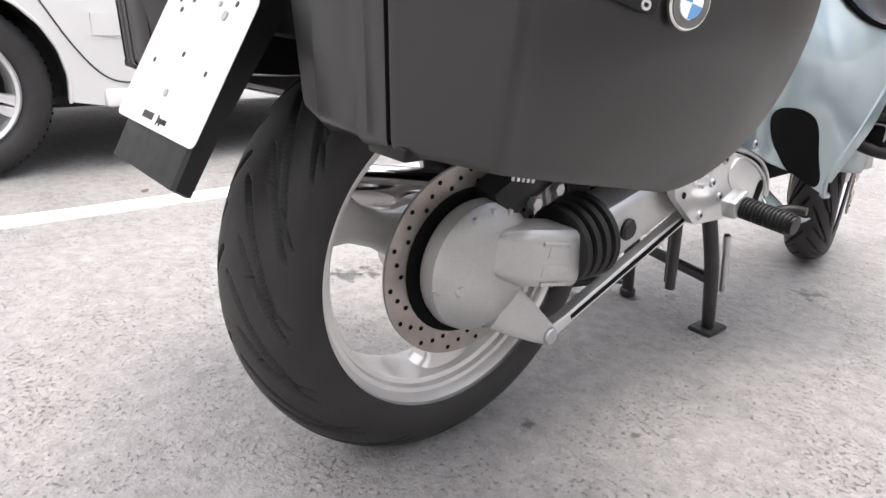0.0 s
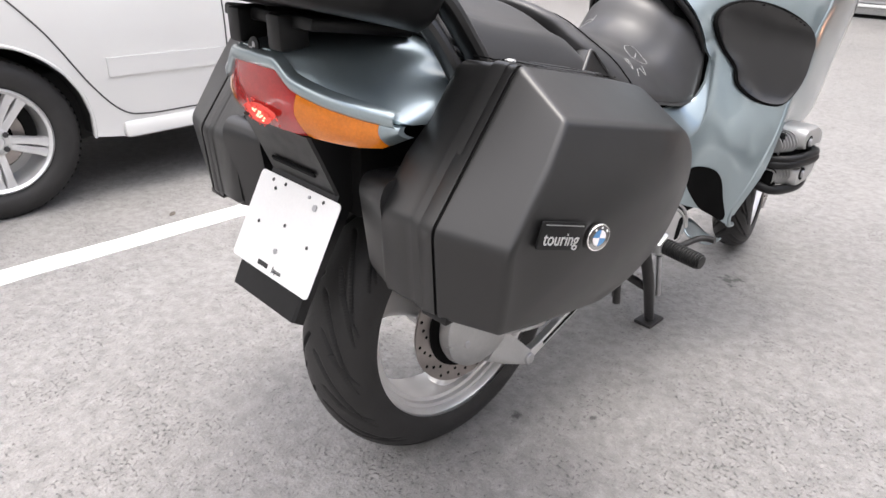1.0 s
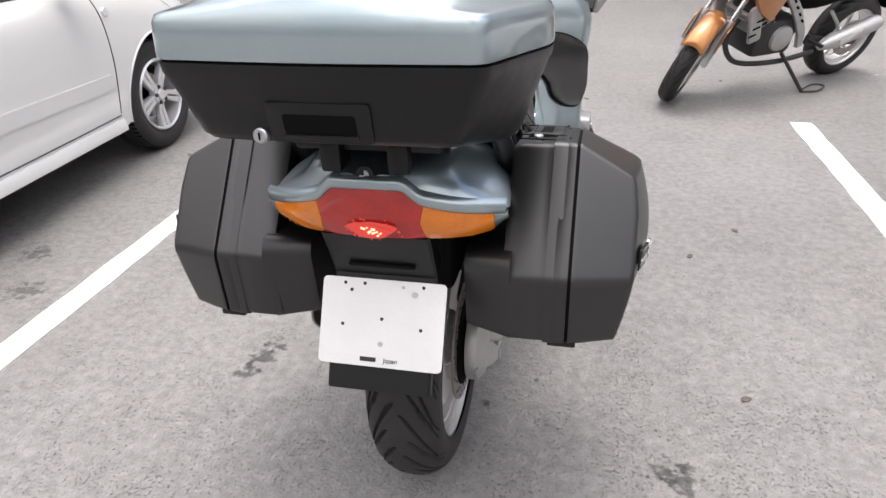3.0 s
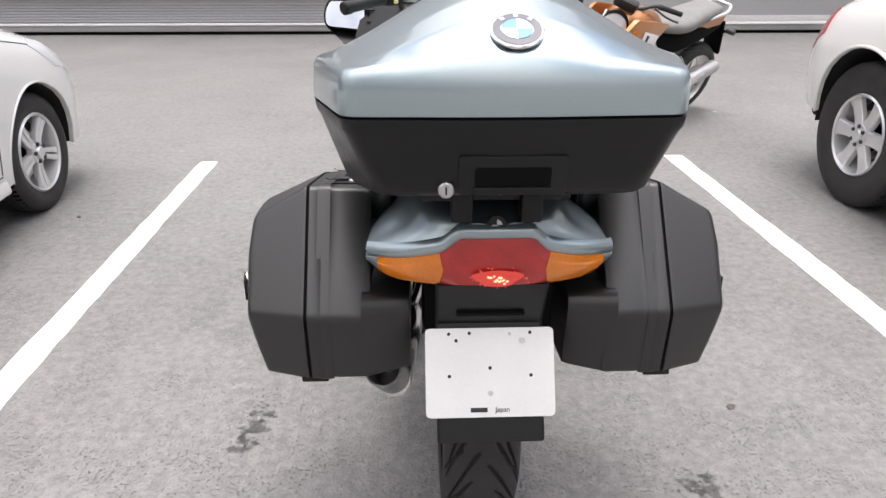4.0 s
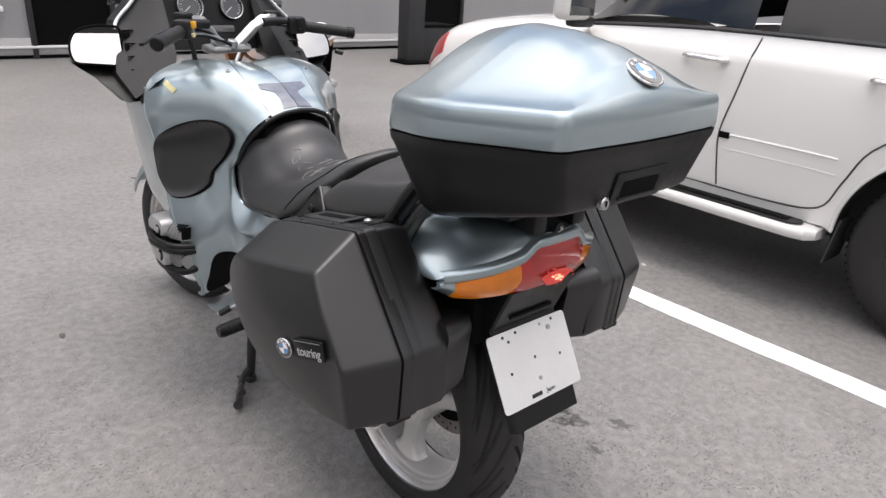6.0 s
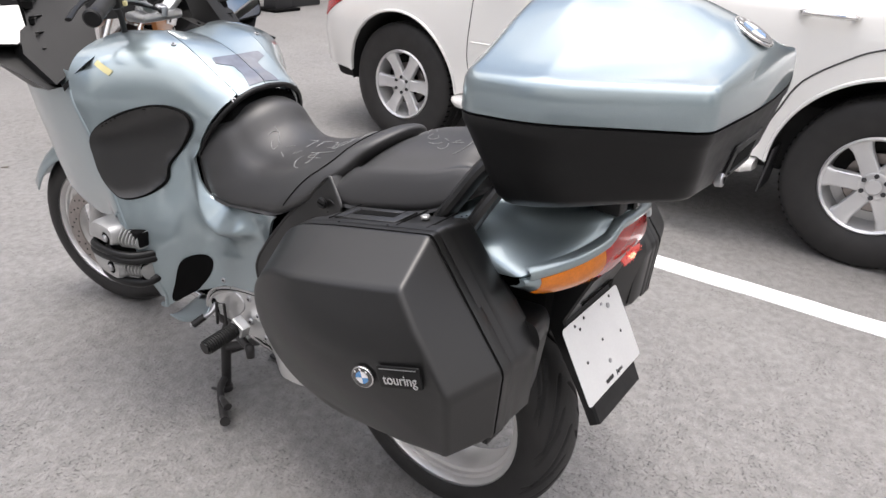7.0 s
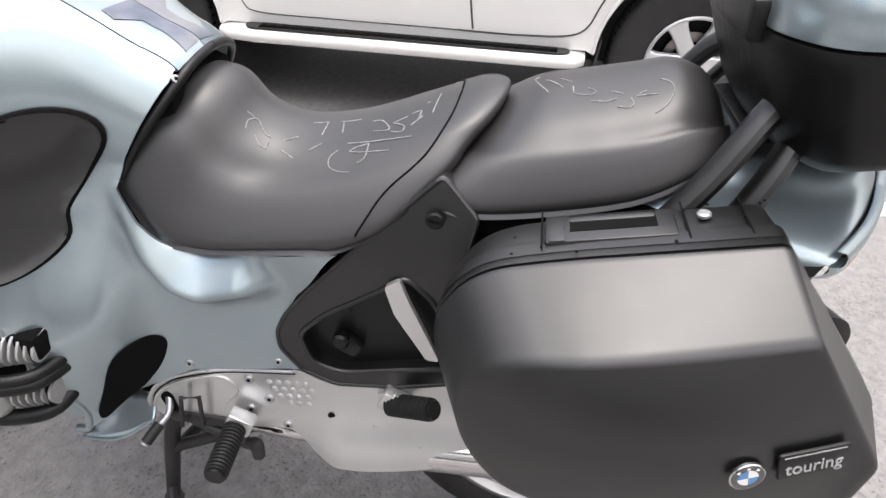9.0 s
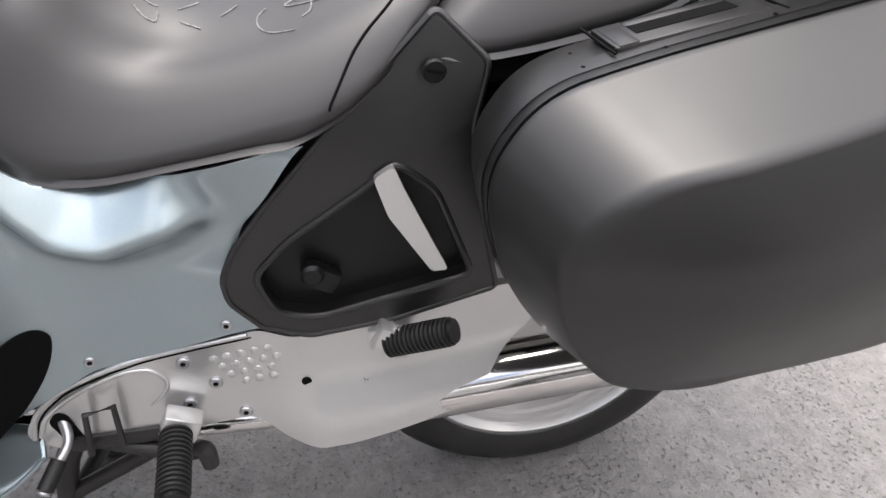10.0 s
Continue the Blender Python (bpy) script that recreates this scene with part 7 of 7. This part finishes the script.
suv = car_body("car", "large white off-road car with running boards", SUV, PEARL, suv_outline,
               [(-1.45, 0.002, "x"), (-1.40, 0.58, "x"), (0.50, 0.61, "x"), (1.05, 0.61, "x"), (1.10, 0.002, "x")],
               [[(-0.50, 1.225), (0.44, 1.22), (0.46, 1.76), (-0.46, 1.76)], [(0.56, 1.22), (1.58, 1.175), (1.08, 1.72), (0.58, 1.76)], [(-1.36, 1.22), (-0.58, 1.225), (-0.56, 1.74), (-1.25, 1.70)], [(1.12, 0.002, "x"), (1.12, 0.60, "x"), (1.72, 0.52, "x"), (1.76, 0.002, "x")]], -1)
part("underbody", box((1.55, 4.2, 0.35), (3.125, 0.85, 0.50), bevel=0.06), ARCH, suv)
for wy, ar in ((-0.475, 0.455), (2.235, 0.445)):
    arch_liner(suv, SUV, -1, wy, 0.400, ar, 2.55)
    car_wheel(suv, wy, 0.388, 2.228, -1, 0.388, 0.222, 0.26, 6, False, "silver six-spoke alloy wheel")
    car_wheel(suv, wy, 0.388, 4.04, 1, 0.388, 0.222, 0.26, 6, False, "silver six-spoke alloy wheel")
    skin_line(SUV, -1, arch(wy, 0.400, ar + 0.004, 0.41, n=22), 0.009, PEARL, "arch_lip", suv)
# running board: moulded white tray with a dark rubber tread
bd = []
for y, s in ((0.02, 0.35), (0.06, 0.85), (0.14, 1.0), (1.60, 1.0), (1.72, 0.85), (1.78, 0.3)):
    ring = rounded([(0.0, -0.050), (0.150, -0.036), (0.172, -0.004), (0.160, 0.024), (0.0, 0.035)], 0.012, 3)
    bd.append([(2.28 - q[0] * (0.5 + 0.5 * s), y, 0.385 + q[1] * (0.6 + 0.4 * s)) for q in ring])
board = part("running_board", loft(bd), PEARL, suv, "white running board with a dark tread")
part("tread", plate_shape(rounded([(0.14, -0.056), (1.58, -0.056), (1.66, -0.01), (1.62, 0.058), (0.13, 0.058), (0.08, 0.010)], 0.035, 4), 0.006, frame_of((2.190, 0, 0.4175), (0, 1, 0), (-1, 0, -0.06))), TRIM, board, "dark ribbed rubber tread")
for k in range(5):
    part("tread_rib", box((0.004, 1.42, 0.003), (2.143 + 0.018 * k, 0.86, 0.4245)), GAP, board)
skin_line(SUV, -1, [(1.655, 1.12), (1.67, 0.90), (1.69, 0.65), (1.66, 0.52), (1.58, 0.475), (1.20, 0.47), (0.62, 0.47)], 0.003, SEAM, "door_gap", suv)
skin_line(SUV, -1, [(0.50, 1.19), (0.535, 0.95), (0.575, 0.75), (0.565, 0.60), (0.55, 0.48)], 0.0045, SEAM, "door_gap", suv)
skin_line(SUV, -1, [(0.62, 0.47), (0.30, 0.47), (0.06, 0.50), (-0.02, 0.64), (-0.10, 0.80), (-0.28, 0.93), (-0.42, 1.00), (-0.47, 1.18)], 0.0045, SEAM, "door_gap", suv)
for z0, r in ((0.735, 0.006), (0.665, 0.003)):
    skin_line(SUV, -1, [(1.66, z0), (1.0, z0 + 0.004), (0.62, z0 + 0.004)], r, PEARL, "door_moulding", suv)
    skin_line(SUV, -1, [(0.54, z0 + 0.004), (0.20, z0 + 0.004), (0.02, z0)], r, PEARL, "door_moulding", suv)
skin_line(SUV, -1, [(1.66, 1.155), (1.05, 1.195), (0.5, 1.21), (-0.9, 1.21)], 0.012, POST, "window_seal", suv)
for y0 in (0.73, -0.13):
    hd = part("door_handle", tube([(2.205, y0 - 0.105, 1.075), (2.165, y0 - 0.09, 1.075), (2.158, y0, 1.077), (2.165, y0 + 0.09, 1.078), (2.205, y0 + 0.105, 1.078)], 0.017, flat=0.8), CHROME, suv, "bright door handle")
    part("handle_bowl", plate_shape(rounded([(-0.09, -0.03), (0.09, -0.03), (0.09, 0.02), (-0.09, 0.02)], 0.022), 0.002, frame_of((2.2005, y0, 1.072), (0, -1, 0), (0, 0, 1))), PEARL, suv)
end_cap(SUV, 3.12, 0.42, suv, PEARL, "front_bumper", "white front bumper", 1)
end_cap(SUV, -1.46, 0.45, suv, PEARL, "tailgate", "white tailgate", -1)
part("grille", box((0.70, 0.03, 0.14), (3.125, 3.178, 0.66), bevel=0.012), GAP, suv, "dark front grille")
part("rear_window", box((1.10, 0.02, 0.34), (3.125, -1.520, 1.28), bevel=0.008), CARGLASS, suv, "dark rear window")
part("moulding_end", box((0.012, 0.05, 0.030), (2.172, 0.545, 0.735), bevel=0.003), GAP, suv)
mir_s = part("wing_mirror", box((0.22, 0.13, 0.19), (2.085, 1.50, 1.275), (0, 0, -10), 0.05, segs=4), PEARL, suv, "white door mirror with a black foot")
part("mirror_foot", box((0.15, 0.09, 0.06), (2.16, 1.50, 1.175), (0, 0, -10), 0.02), POST, mir_s)
part("mirror_glass", box((0.17, 0.004, 0.14), (2.085, 1.432, 1.28), (0, 0, -10)), MIRROR, mir_s)
part("headlamp", SUV.patch([(2.74, 0.86), (2.76, 0.99), (2.98, 0.90), (3.06, 0.78), (2.98, 0.74)], -1, lift=0.006, step=0.05, thick=0.01, vk=0.22), RED, suv, "lamp cluster at the corner of the wing")
part("mud_flap", box((0.20, 0.012, 0.22), (2.32, -0.03, 0.36), (8, 0, 0), 0.004), POST, suv)

suv.matrix_basis = Matrix.Translation((0, -0.2, 0)) @ Matrix.Scale(0.955, 4) @ Matrix.Translation((0, 0.2, 0))

# ---------- copper-coloured motorcycle ----------
rear_c, front_c = Vector((1.975, 4.27, 0)), Vector((0.876, 3.43, 0))
fwd = (front_c - rear_c).normalized()
yaw = math.degrees(math.atan2(-fwd.x, fwd.y))
naked = thing("motorcycle", "copper-orange naked motorcycle with a grey seat cover, on its side stand", "motorcycle", pose(rear_c.x, rear_c.y, 0, 0, -14, yaw) @ Matrix.Diagonal((1, 1, 0.93, 1)))
naked_at = pose(rear_c.x, rear_c.y, 0, 0, -14, yaw) @ Matrix.Diagonal((1, 1, 0.93, 1))
W2 = (front_c - rear_c).length


def small_wheel(name, c, R, half, bead, label):
    w = new(name)
    w.parent = naked
    tagged(w, label)
    tyre_mesh("tyre", c, R, half, bead, w, "black road tyre", nt=220, na=40, grooves=20)
    part("rim", rim_mesh(None, c, bead + 0.006, half * 0.78), RIM, w, "silver rim")
    for k in range(5):
        part("spoke", spoke_mesh(c, 0.3 + 2 * math.pi * k / 5, 0.03, bead - 0.028, 0.030, 0.030), RIM, w)
    part("hub", rod((c[0] - 0.05, c[1], c[2]), (c[0] + 0.05, c[1], c[2]), 0.04, segs=24, bevel=0.006), RIM, w)
    brake_disc((c[0] - 0.06, c[1], c[2]), 0.08, 0.135, w, 20)
    return w


small_wheel("rear_wheel", (0, 0, 0.31), 0.310, 0.070, 0.218, "silver rear wheel")
small_wheel("front_wheel", (0, W2, 0.30), 0.300, 0.055, 0.218, "silver front wheel")
for s in (-1, 1):
    part("fork_tube", tube([(s * 0.085, W2 - 0.005, 0.30), (s * 0.085, W2 - 0.13, 0.60)], 0.024, smooth=False), CAST, naked, "silver fork leg")
    part("fork_stanchion", tube([(s * 0.085, W2 - 0.13, 0.60), (s * 0.085, W2 - 0.26, 0.92)], 0.017, smooth=False), CHROME, naked)
    part("fork_cover", plate_shape(rounded([(-0.05, -0.10), (0.05, -0.06), (0.045, 0.10), (-0.05, 0.14)], 0.02), 0.006, frame_of((s * 0.112, W2 - 0.06, 0.47), (0, 1, 0.1), (0, -0.4, 1))), ORANGE, naked)
mg = []
for a in np.linspace(radians(40), radians(150), 18):
    mg.append([(x, W2 + 0.325 * math.cos(a), 0.30 + (0.325 + 0.03 - 0.05 * (x / 0.07) ** 2) * math.sin(a)) for x in np.linspace(-0.07, 0.07, 9)])
g2 = grid_part("front_mudguard", [p for r in mg for p in r], [(i * 9 + j, i * 9 + j + 1, (i + 1) * 9 + j + 1, (i + 1) * 9 + j) for i in range(17) for j in range(8)], ORANGE, naked, "copper front mudguard")
g2.modifiers.new("thick", "SOLIDIFY").thickness = 0.005


def pod(rows, name, material, label="", parent=None):
    """A body lofted along the machine: rows of y, z centre, half width, half height."""
    dense = spline(rows, 4)
    rings = []
    for y, z, w, h in dense:
        rings.append([(w * math.copysign(abs(math.cos(t)) ** 0.75, math.cos(t)), y, z + h * math.copysign(abs(math.sin(t)) ** 0.75, math.sin(t))) for t in np.linspace(0, 2 * math.pi, 24, endpoint=False)])
    return part(name, loft(rings), material, parent or naked, label, sharp=60)


pod([(1.18, 0.86, 0.05, 0.05), (1.12, 0.86, 0.12, 0.11), (0.98, 0.86, 0.155, 0.13), (0.82, 0.84, 0.135, 0.11), (0.70, 0.80, 0.09, 0.06)], "tank", ORANGE, "copper fuel tank")
for s in (-1, 1):
    sh = part("tank_shroud", plate_shape(rounded([(-0.22, 0.10), (0.16, 0.16), (0.26, 0.06), (0.12, -0.12), (0.0, -0.20), (-0.06, -0.06)], 0.03), 0.03, frame_of((s * 0.165, 1.02, 0.80), (0, s, 0), (0, 0, 1)) if s > 0 else frame_of((s * 0.165, 1.02, 0.80), (0, -1, 0), (0, 0, 1)) @ Matrix.Diagonal((-1, 1, 1, 1)), 0.008), ORANGE, naked, "copper tank shroud")
    part("shroud_mark", box((0.004, 0.17, 0.075), (s * 0.200, 1.00, 0.815), (14, 0, 0), 0.001), BADGEWHITE, sh, "white patch with a dark mark")
    part("shroud_letter", box((0.004, 0.030, 0.042), (s * 0.2015, 1.035, 0.820), (14, 0, 0)), INK, sh)
    part("radiator_cover", box((0.03, 0.10, 0.26), (s * 0.15, 1.10, 0.58), (-18, 0, 0), 0.02), CAST, naked)
    for k in range(4):
        part("cover_slot", box((0.004, 0.055, 0.012), (s * 0.166, 1.095 + 0.012 * (k - 2), 0.66 - 0.05 * k), (-18, 0, 0)), GAP, naked)
    part("frame_beam", beam([(s * 0.14, 0.93, 0.80), (s * 0.14, 0.75, 0.62), (s * 0.14, 0.64, 0.46), (s * 0.13, 0.60, 0.36)], [(0.03, 0.06), (0.03, 0.065), (0.03, 0.06), (0.03, 0.05)]), CAST, naked, "silver frame beam")
    for k in range(4):
        part("beam_slot", box((0.004, 0.030, 0.014), (s * 0.157, 0.83 - 0.045 * k, 0.71 - 0.05 * k), (40, 0, 0)), GAP, naked)
    part("tail_panel", plate_shape(rounded([(-0.20, 0.06), (0.24, 0.0), (0.20, -0.06), (-0.16, -0.02)], 0.02), 0.02, frame_of((s * 0.10, 0.12, 0.82), (0, 1, 0), (0, 0, 1)), 0), ORANGE, naked, "copper tail panel")
    part("indicator", rod((s * 0.10, -0.16, 0.74), (s * 0.17, -0.17, 0.74), 0.022, segs=16, bevel=0.006), POST, naked)
    part("front_indicator", rod((s * 0.12, W2 - 0.22, 0.86), (s * 0.20, W2 - 0.20, 0.86), 0.025, segs=16, bevel=0.006), AMBER, naked)
    part("grip", rod((s * 0.20, W2 - 0.38, 1.05), (s * 0.36, W2 - 0.45, 1.05), 0.018, segs=16, bevel=0.004), GROOVE, naked)
    part("lever", tube([(s * 0.18, W2 - 0.34, 1.04), (s * 0.28, W2 - 0.34, 1.02), (s * 0.36, W2 - 0.38, 1.01)], 0.007), POST, naked)
    part("footrest", rod((s * 0.12, 0.50, 0.38), (s * 0.22, 0.48, 0.38), 0.014), GROOVE, naked)
    part("grab_rail", tube([(s * 0.11, 0.16, 0.86), (s * 0.12, -0.02, 0.90), (s * 0.07, -0.14, 0.93), (0, -0.16, 0.93)], 0.013), RIM, naked, "silver grab rail")
pod([(0.74, 0.83, 0.10, 0.03), (0.66, 0.83, 0.14, 0.055), (0.45, 0.82, 0.15, 0.06), (0.25, 0.86, 0.13, 0.065), (0.05, 0.90, 0.11, 0.055), (-0.05, 0.90, 0.07, 0.03)], "seat_cover", GREYSEAT, "grey cloth seat cover")
pod([(0.72, 0.70, 0.08, 0.10), (0.50, 0.70, 0.12, 0.12), (0.20, 0.74, 0.11, 0.10), (-0.10, 0.78, 0.07, 0.05)], "tail_body", GAP, "black tail body")
part("rear_mudguard", box((0.15, 0.03, 0.30), (0, -0.19, 0.66), (-18, 0, 0), 0.01), GAP, naked, "black rear mudguard")
part("engine", box((0.26, 0.34, 0.26), (0, 0.83, 0.44), (0, 0, 0), 0.04), POST, naked, "dark engine block")
part("engine_cover", lathe([(0, 0.030), (0.06, 0.030), (0.085, 0.018), (0.090, 0)], (-0.130, 0.80, 0.44), (-1, 0, 0), 32), CAST, naked, "round silver engine cover")
part("clutch_cover", lathe([(0, 0.030), (0.07, 0.030), (0.095, 0.018), (0.100, 0)], (0.130, 0.80, 0.44), (1, 0, 0), 32), CAST, naked, "round silver engine cover")
part("cylinder", box((0.20, 0.14, 0.22), (0, 0.98, 0.58), (-30, 0, 0), 0.03), POST, naked)
for k in range(6):
    part("cooling_fin", box((0.24, 0.17, 0.005), (0, 0.96 + 0.014 * k, 0.52 + 0.025 * k), (-30, 0, 0), 0.002), CAST, naked)
part("header_pipe", tube([(0.0, 1.08, 0.55), (-0.03, 1.16, 0.42), (-0.06, 1.05, 0.27), (-0.11, 0.75, 0.25), (-0.14, 0.45, 0.30)], 0.018), POST, naked)
part("silencer", lathe([(0, 0), (0.028, 0), (0.045, 0.06), (0.055, 0.12), (0.055, 0.44), (0.048, 0.48), (0, 0.48)], (-0.155, 0.42, 0.34), (-0.02, -0.48, 0.15), 28), CAST, naked, "silver silencer")
part("silencer_shield", box((0.012, 0.20, 0.05), (-0.212, 0.22, 0.41), (-17, 0, 0), 0.01), RIM, naked)
part("swing_arm", beam([(-0.10, 0.50, 0.38), (-0.10, 0.25, 0.33), (-0.10, 0.0, 0.31)], [(0.03, 0.07), (0.03, 0.06), (0.03, 0.05)]), POST, naked)
part("pillion_hanger", tube([(-0.12, 0.40, 0.58), (-0.13, 0.28, 0.46), (-0.13, 0.30, 0.40)], 0.012), CAST, naked)
part("headlamp", lathe([(0, -0.12), (0.06, -0.11), (0.085, -0.05), (0.090, 0.0), (0.085, 0.012)], (0, W2 - 0.17, 0.88), (0, 1, -0.1), 32), GAP, naked, "black headlamp bowl")
part("headlamp_glass", lathe([(0, 0.022), (0.05, 0.018), (0.080, 0.010)], (0, W2 - 0.17, 0.88), (0, 1, -0.1), 32), LAMPGLASS, naked, "clear headlamp glass")
part("handlebar", tube([(-0.30, W2 - 0.43, 1.05), (-0.18, W2 - 0.36, 1.05), (-0.08, W2 - 0.30, 1.00), (0.08, W2 - 0.30, 1.00), (0.18, W2 - 0.36, 1.05), (0.30, W2 - 0.43, 1.05)], 0.012), POST, naked)
part("dashboard", box((0.16, 0.06, 0.09), (0, W2 - 0.24, 1.02), (-30, 0, 0), 0.02), POST, naked)
# its side stand reaches the ground in spite of the lean
foot = naked_at.inverted() @ Vector((1.685, 3.665, 0.012))
ss = part("side_stand", tube([(-0.12, 0.72, 0.32), tuple((Vector((-0.12, 0.72, 0.32)) + foot) / 2), tuple(foot)], 0.013), IRON, naked, "black side stand")
part("stand_foot", tube([tuple(foot + Vector(q)) for q in ((0, 0, 0), (-0.04, -0.10, 0.012), (-0.02, -0.17, 0.03), (0.03, -0.12, 0.02), (0.01, 0.0, 0.006))], 0.007), IRON, ss)

# its front end is turned to the left
axis = Vector((0, -0.42, 1)).normalized()
head = Vector((0, W2 - 0.20, 0.78))
steer_left = Matrix.Translation(head) @ Matrix.Rotation(radians(34), 4, axis) @ Matrix.Translation(-head)
for ob in list(naked.children):
    if ob.name.split(".")[0] in ("front_wheel", "fork_tube", "fork_stanchion", "fork_cover", "front_mudguard", "headlamp", "headlamp_glass", "handlebar", "grip", "lever", "dashboard"):
        ob.matrix_basis = steer_left @ ob.matrix_basis

# ---------- building front ----------
def wall_window(x0, x1, z0, z1, panes):
    """A white framed window set into the cladding."""
    w = thing("window_1", "white framed window with dark panes", "window", kind="structure")
    y = WALL_Y - 0.02
    part("window_sill", box((x1 - x0 + 0.06, 0.12, 0.06), ((x0 + x1) / 2, y - 0.01, z0 + 0.02), bevel=0.01), WHITETRIM, w)
    part("window_head", box((x1 - x0, 0.09, 0.09), ((x0 + x1) / 2, y, z1 - 0.045), bevel=0.006), WHITETRIM, w)
    xs = np.linspace(x0, x1, panes + 1)
    for i, x in enumerate(xs):
        part("mullion", box((0.20 if 0 < i < panes else 0.22, 0.09, z1 - z0 - 0.15), (x + (0.11 if i == 0 else -0.11 if i == panes else 0), y, (z0 + z1) / 2 - 0.02), bevel=0.006), WHITETRIM, w)
    for a, b in zip(xs, xs[1:]):
        part("lower_panel", box((b - a - 0.2, 0.05, 0.13), ((a + b) / 2, y + 0.01, z0 + 0.115)), WHITETRIM, w)
        part("pane", box((b - a - 0.2, 0.02, z1 - z0 - 0.27), ((a + b) / 2, y + 0.03, (z0 + z1) / 2 + 0.05)), PANE, w, "dark window pane")
    return w


PANE = mat("dark_window_glass", (0.035, 0.036, 0.038), 0.08, spec=0.6, vary=0.3, vscale=2)
wall_window(-3.05, 0.62, 0.58, 2.2, 3)
wall_window(-7.5, -3.17, 0.58, 2.2, 3)


def ribbed(x0, x1, z0, z1):
    """Horizontally ribbed metal cladding."""
    bm = bmesh.new()
    n = int((z1 - z0) / 0.035)
    rows = []
    for i in range(n * 2 + 1):
        z = z0 + (z1 - z0) * i / (n * 2)
        rows.append([bm.verts.new((x, WALL_Y + 0.046 - (0.010 if i % 2 else 0), z)) for x in (x0, x1)])
    for r0, r1 in zip(rows, rows[1:]):
        bm.faces.new((r0[0], r0[1], r1[1], r1[0]))
    ob = part("wall_cladding", bm, WALL, None, sharp=10)
    return tagged(ob, "grey metal cladding with fine horizontal ribs", "wall", kind="structure")


ribbed(-8.2, -1.05, 0.16, 0.58)


def dark_door(name, x0, x1, z0, z1):
    d = thing(name, "doorway in the grey wall, its unlit inside a flat black sheet", "doorway", kind="structure")
    # Black sheet on the wall face stands for the doorway's unlit inside.
    part("doorway_shade", box((x1 - x0, 0.02, z1 - z0), ((x0 + x1) / 2, WALL_Y + 0.035, (z0 + z1) / 2)), GAP, d)
    for x in (x0 - 0.03, x1 + 0.03):
        part("jamb", box((0.06, 0.08, z1 - z0), (x, WALL_Y + 0.02, (z0 + z1) / 2), bevel=0.006), POST, d)
    return d


dark_door("door_1", 0.97, 1.88, 0.0, 2.2)
dark_door("door_2", 7.16, 8.07, 0.0, 2.2)
bench = thing("crate", "dark low crate standing on the asphalt", "crate")
part("crate_body", box((0.70, 0.45, 0.50), (6.20, 7.75, 0.252), bevel=0.01), POST, bench)
part("crate_lid", box((0.74, 0.49, 0.04), (6.20, 7.75, 0.522), bevel=0.008), GAP, bench)
sign = thing("bollard", "dark square post on a flat foot", "post")
part("post", box((0.30, 0.26, 1.1), (5.62, 7.40, 0.59), bevel=0.01), POST, sign)
part("foot", box((0.46, 0.42, 0.04), (5.62, 7.40, 0.022), bevel=0.008), GAP, sign)

# litter: small leaves and stones on the asphalt
leaf_mat = mat("dry_leaf", (0.10, 0.085, 0.07), 0.8, vary=0.3, vscale=60)
pale_leaf = mat("pale_scrap", (0.55, 0.53, 0.50), 0.8, vary=0.2, vscale=60)
rnd = random.Random(11)
for i, (x, y, pale) in enumerate(((1.94, 0.718, 1), (1.22, 3.95, 0), (2.30, 4.2, 1), (-1.85, 2.05, 0), (0.818, 0.42, 0), (0.95, 1.5, 0), (-1.6, 0.20, 0), (0.30, 3.4, 0), (-0.55, 1.55, 0), (0.75, 1.25, 0))):
    pts = [(0.014 * (1 + 0.4 * rnd.random()) * math.cos(t), 0.009 * (1 + 0.4 * rnd.random()) * math.sin(t)) for t in np.linspace(0, 2 * math.pi, 9, endpoint=False)]
    lf = part("leaf", plate_shape(pts, 0.003, pose(x, y, 0.0005, rnd.uniform(-4, 4), rnd.uniform(-4, 4), rnd.uniform(0, 360))), pale_leaf if pale else leaf_mat, None)
    tagged(lf, "small pale scrap lying on the asphalt" if pale else "small dry dark leaf lying on the asphalt", "leaf", "leaves on the ground")
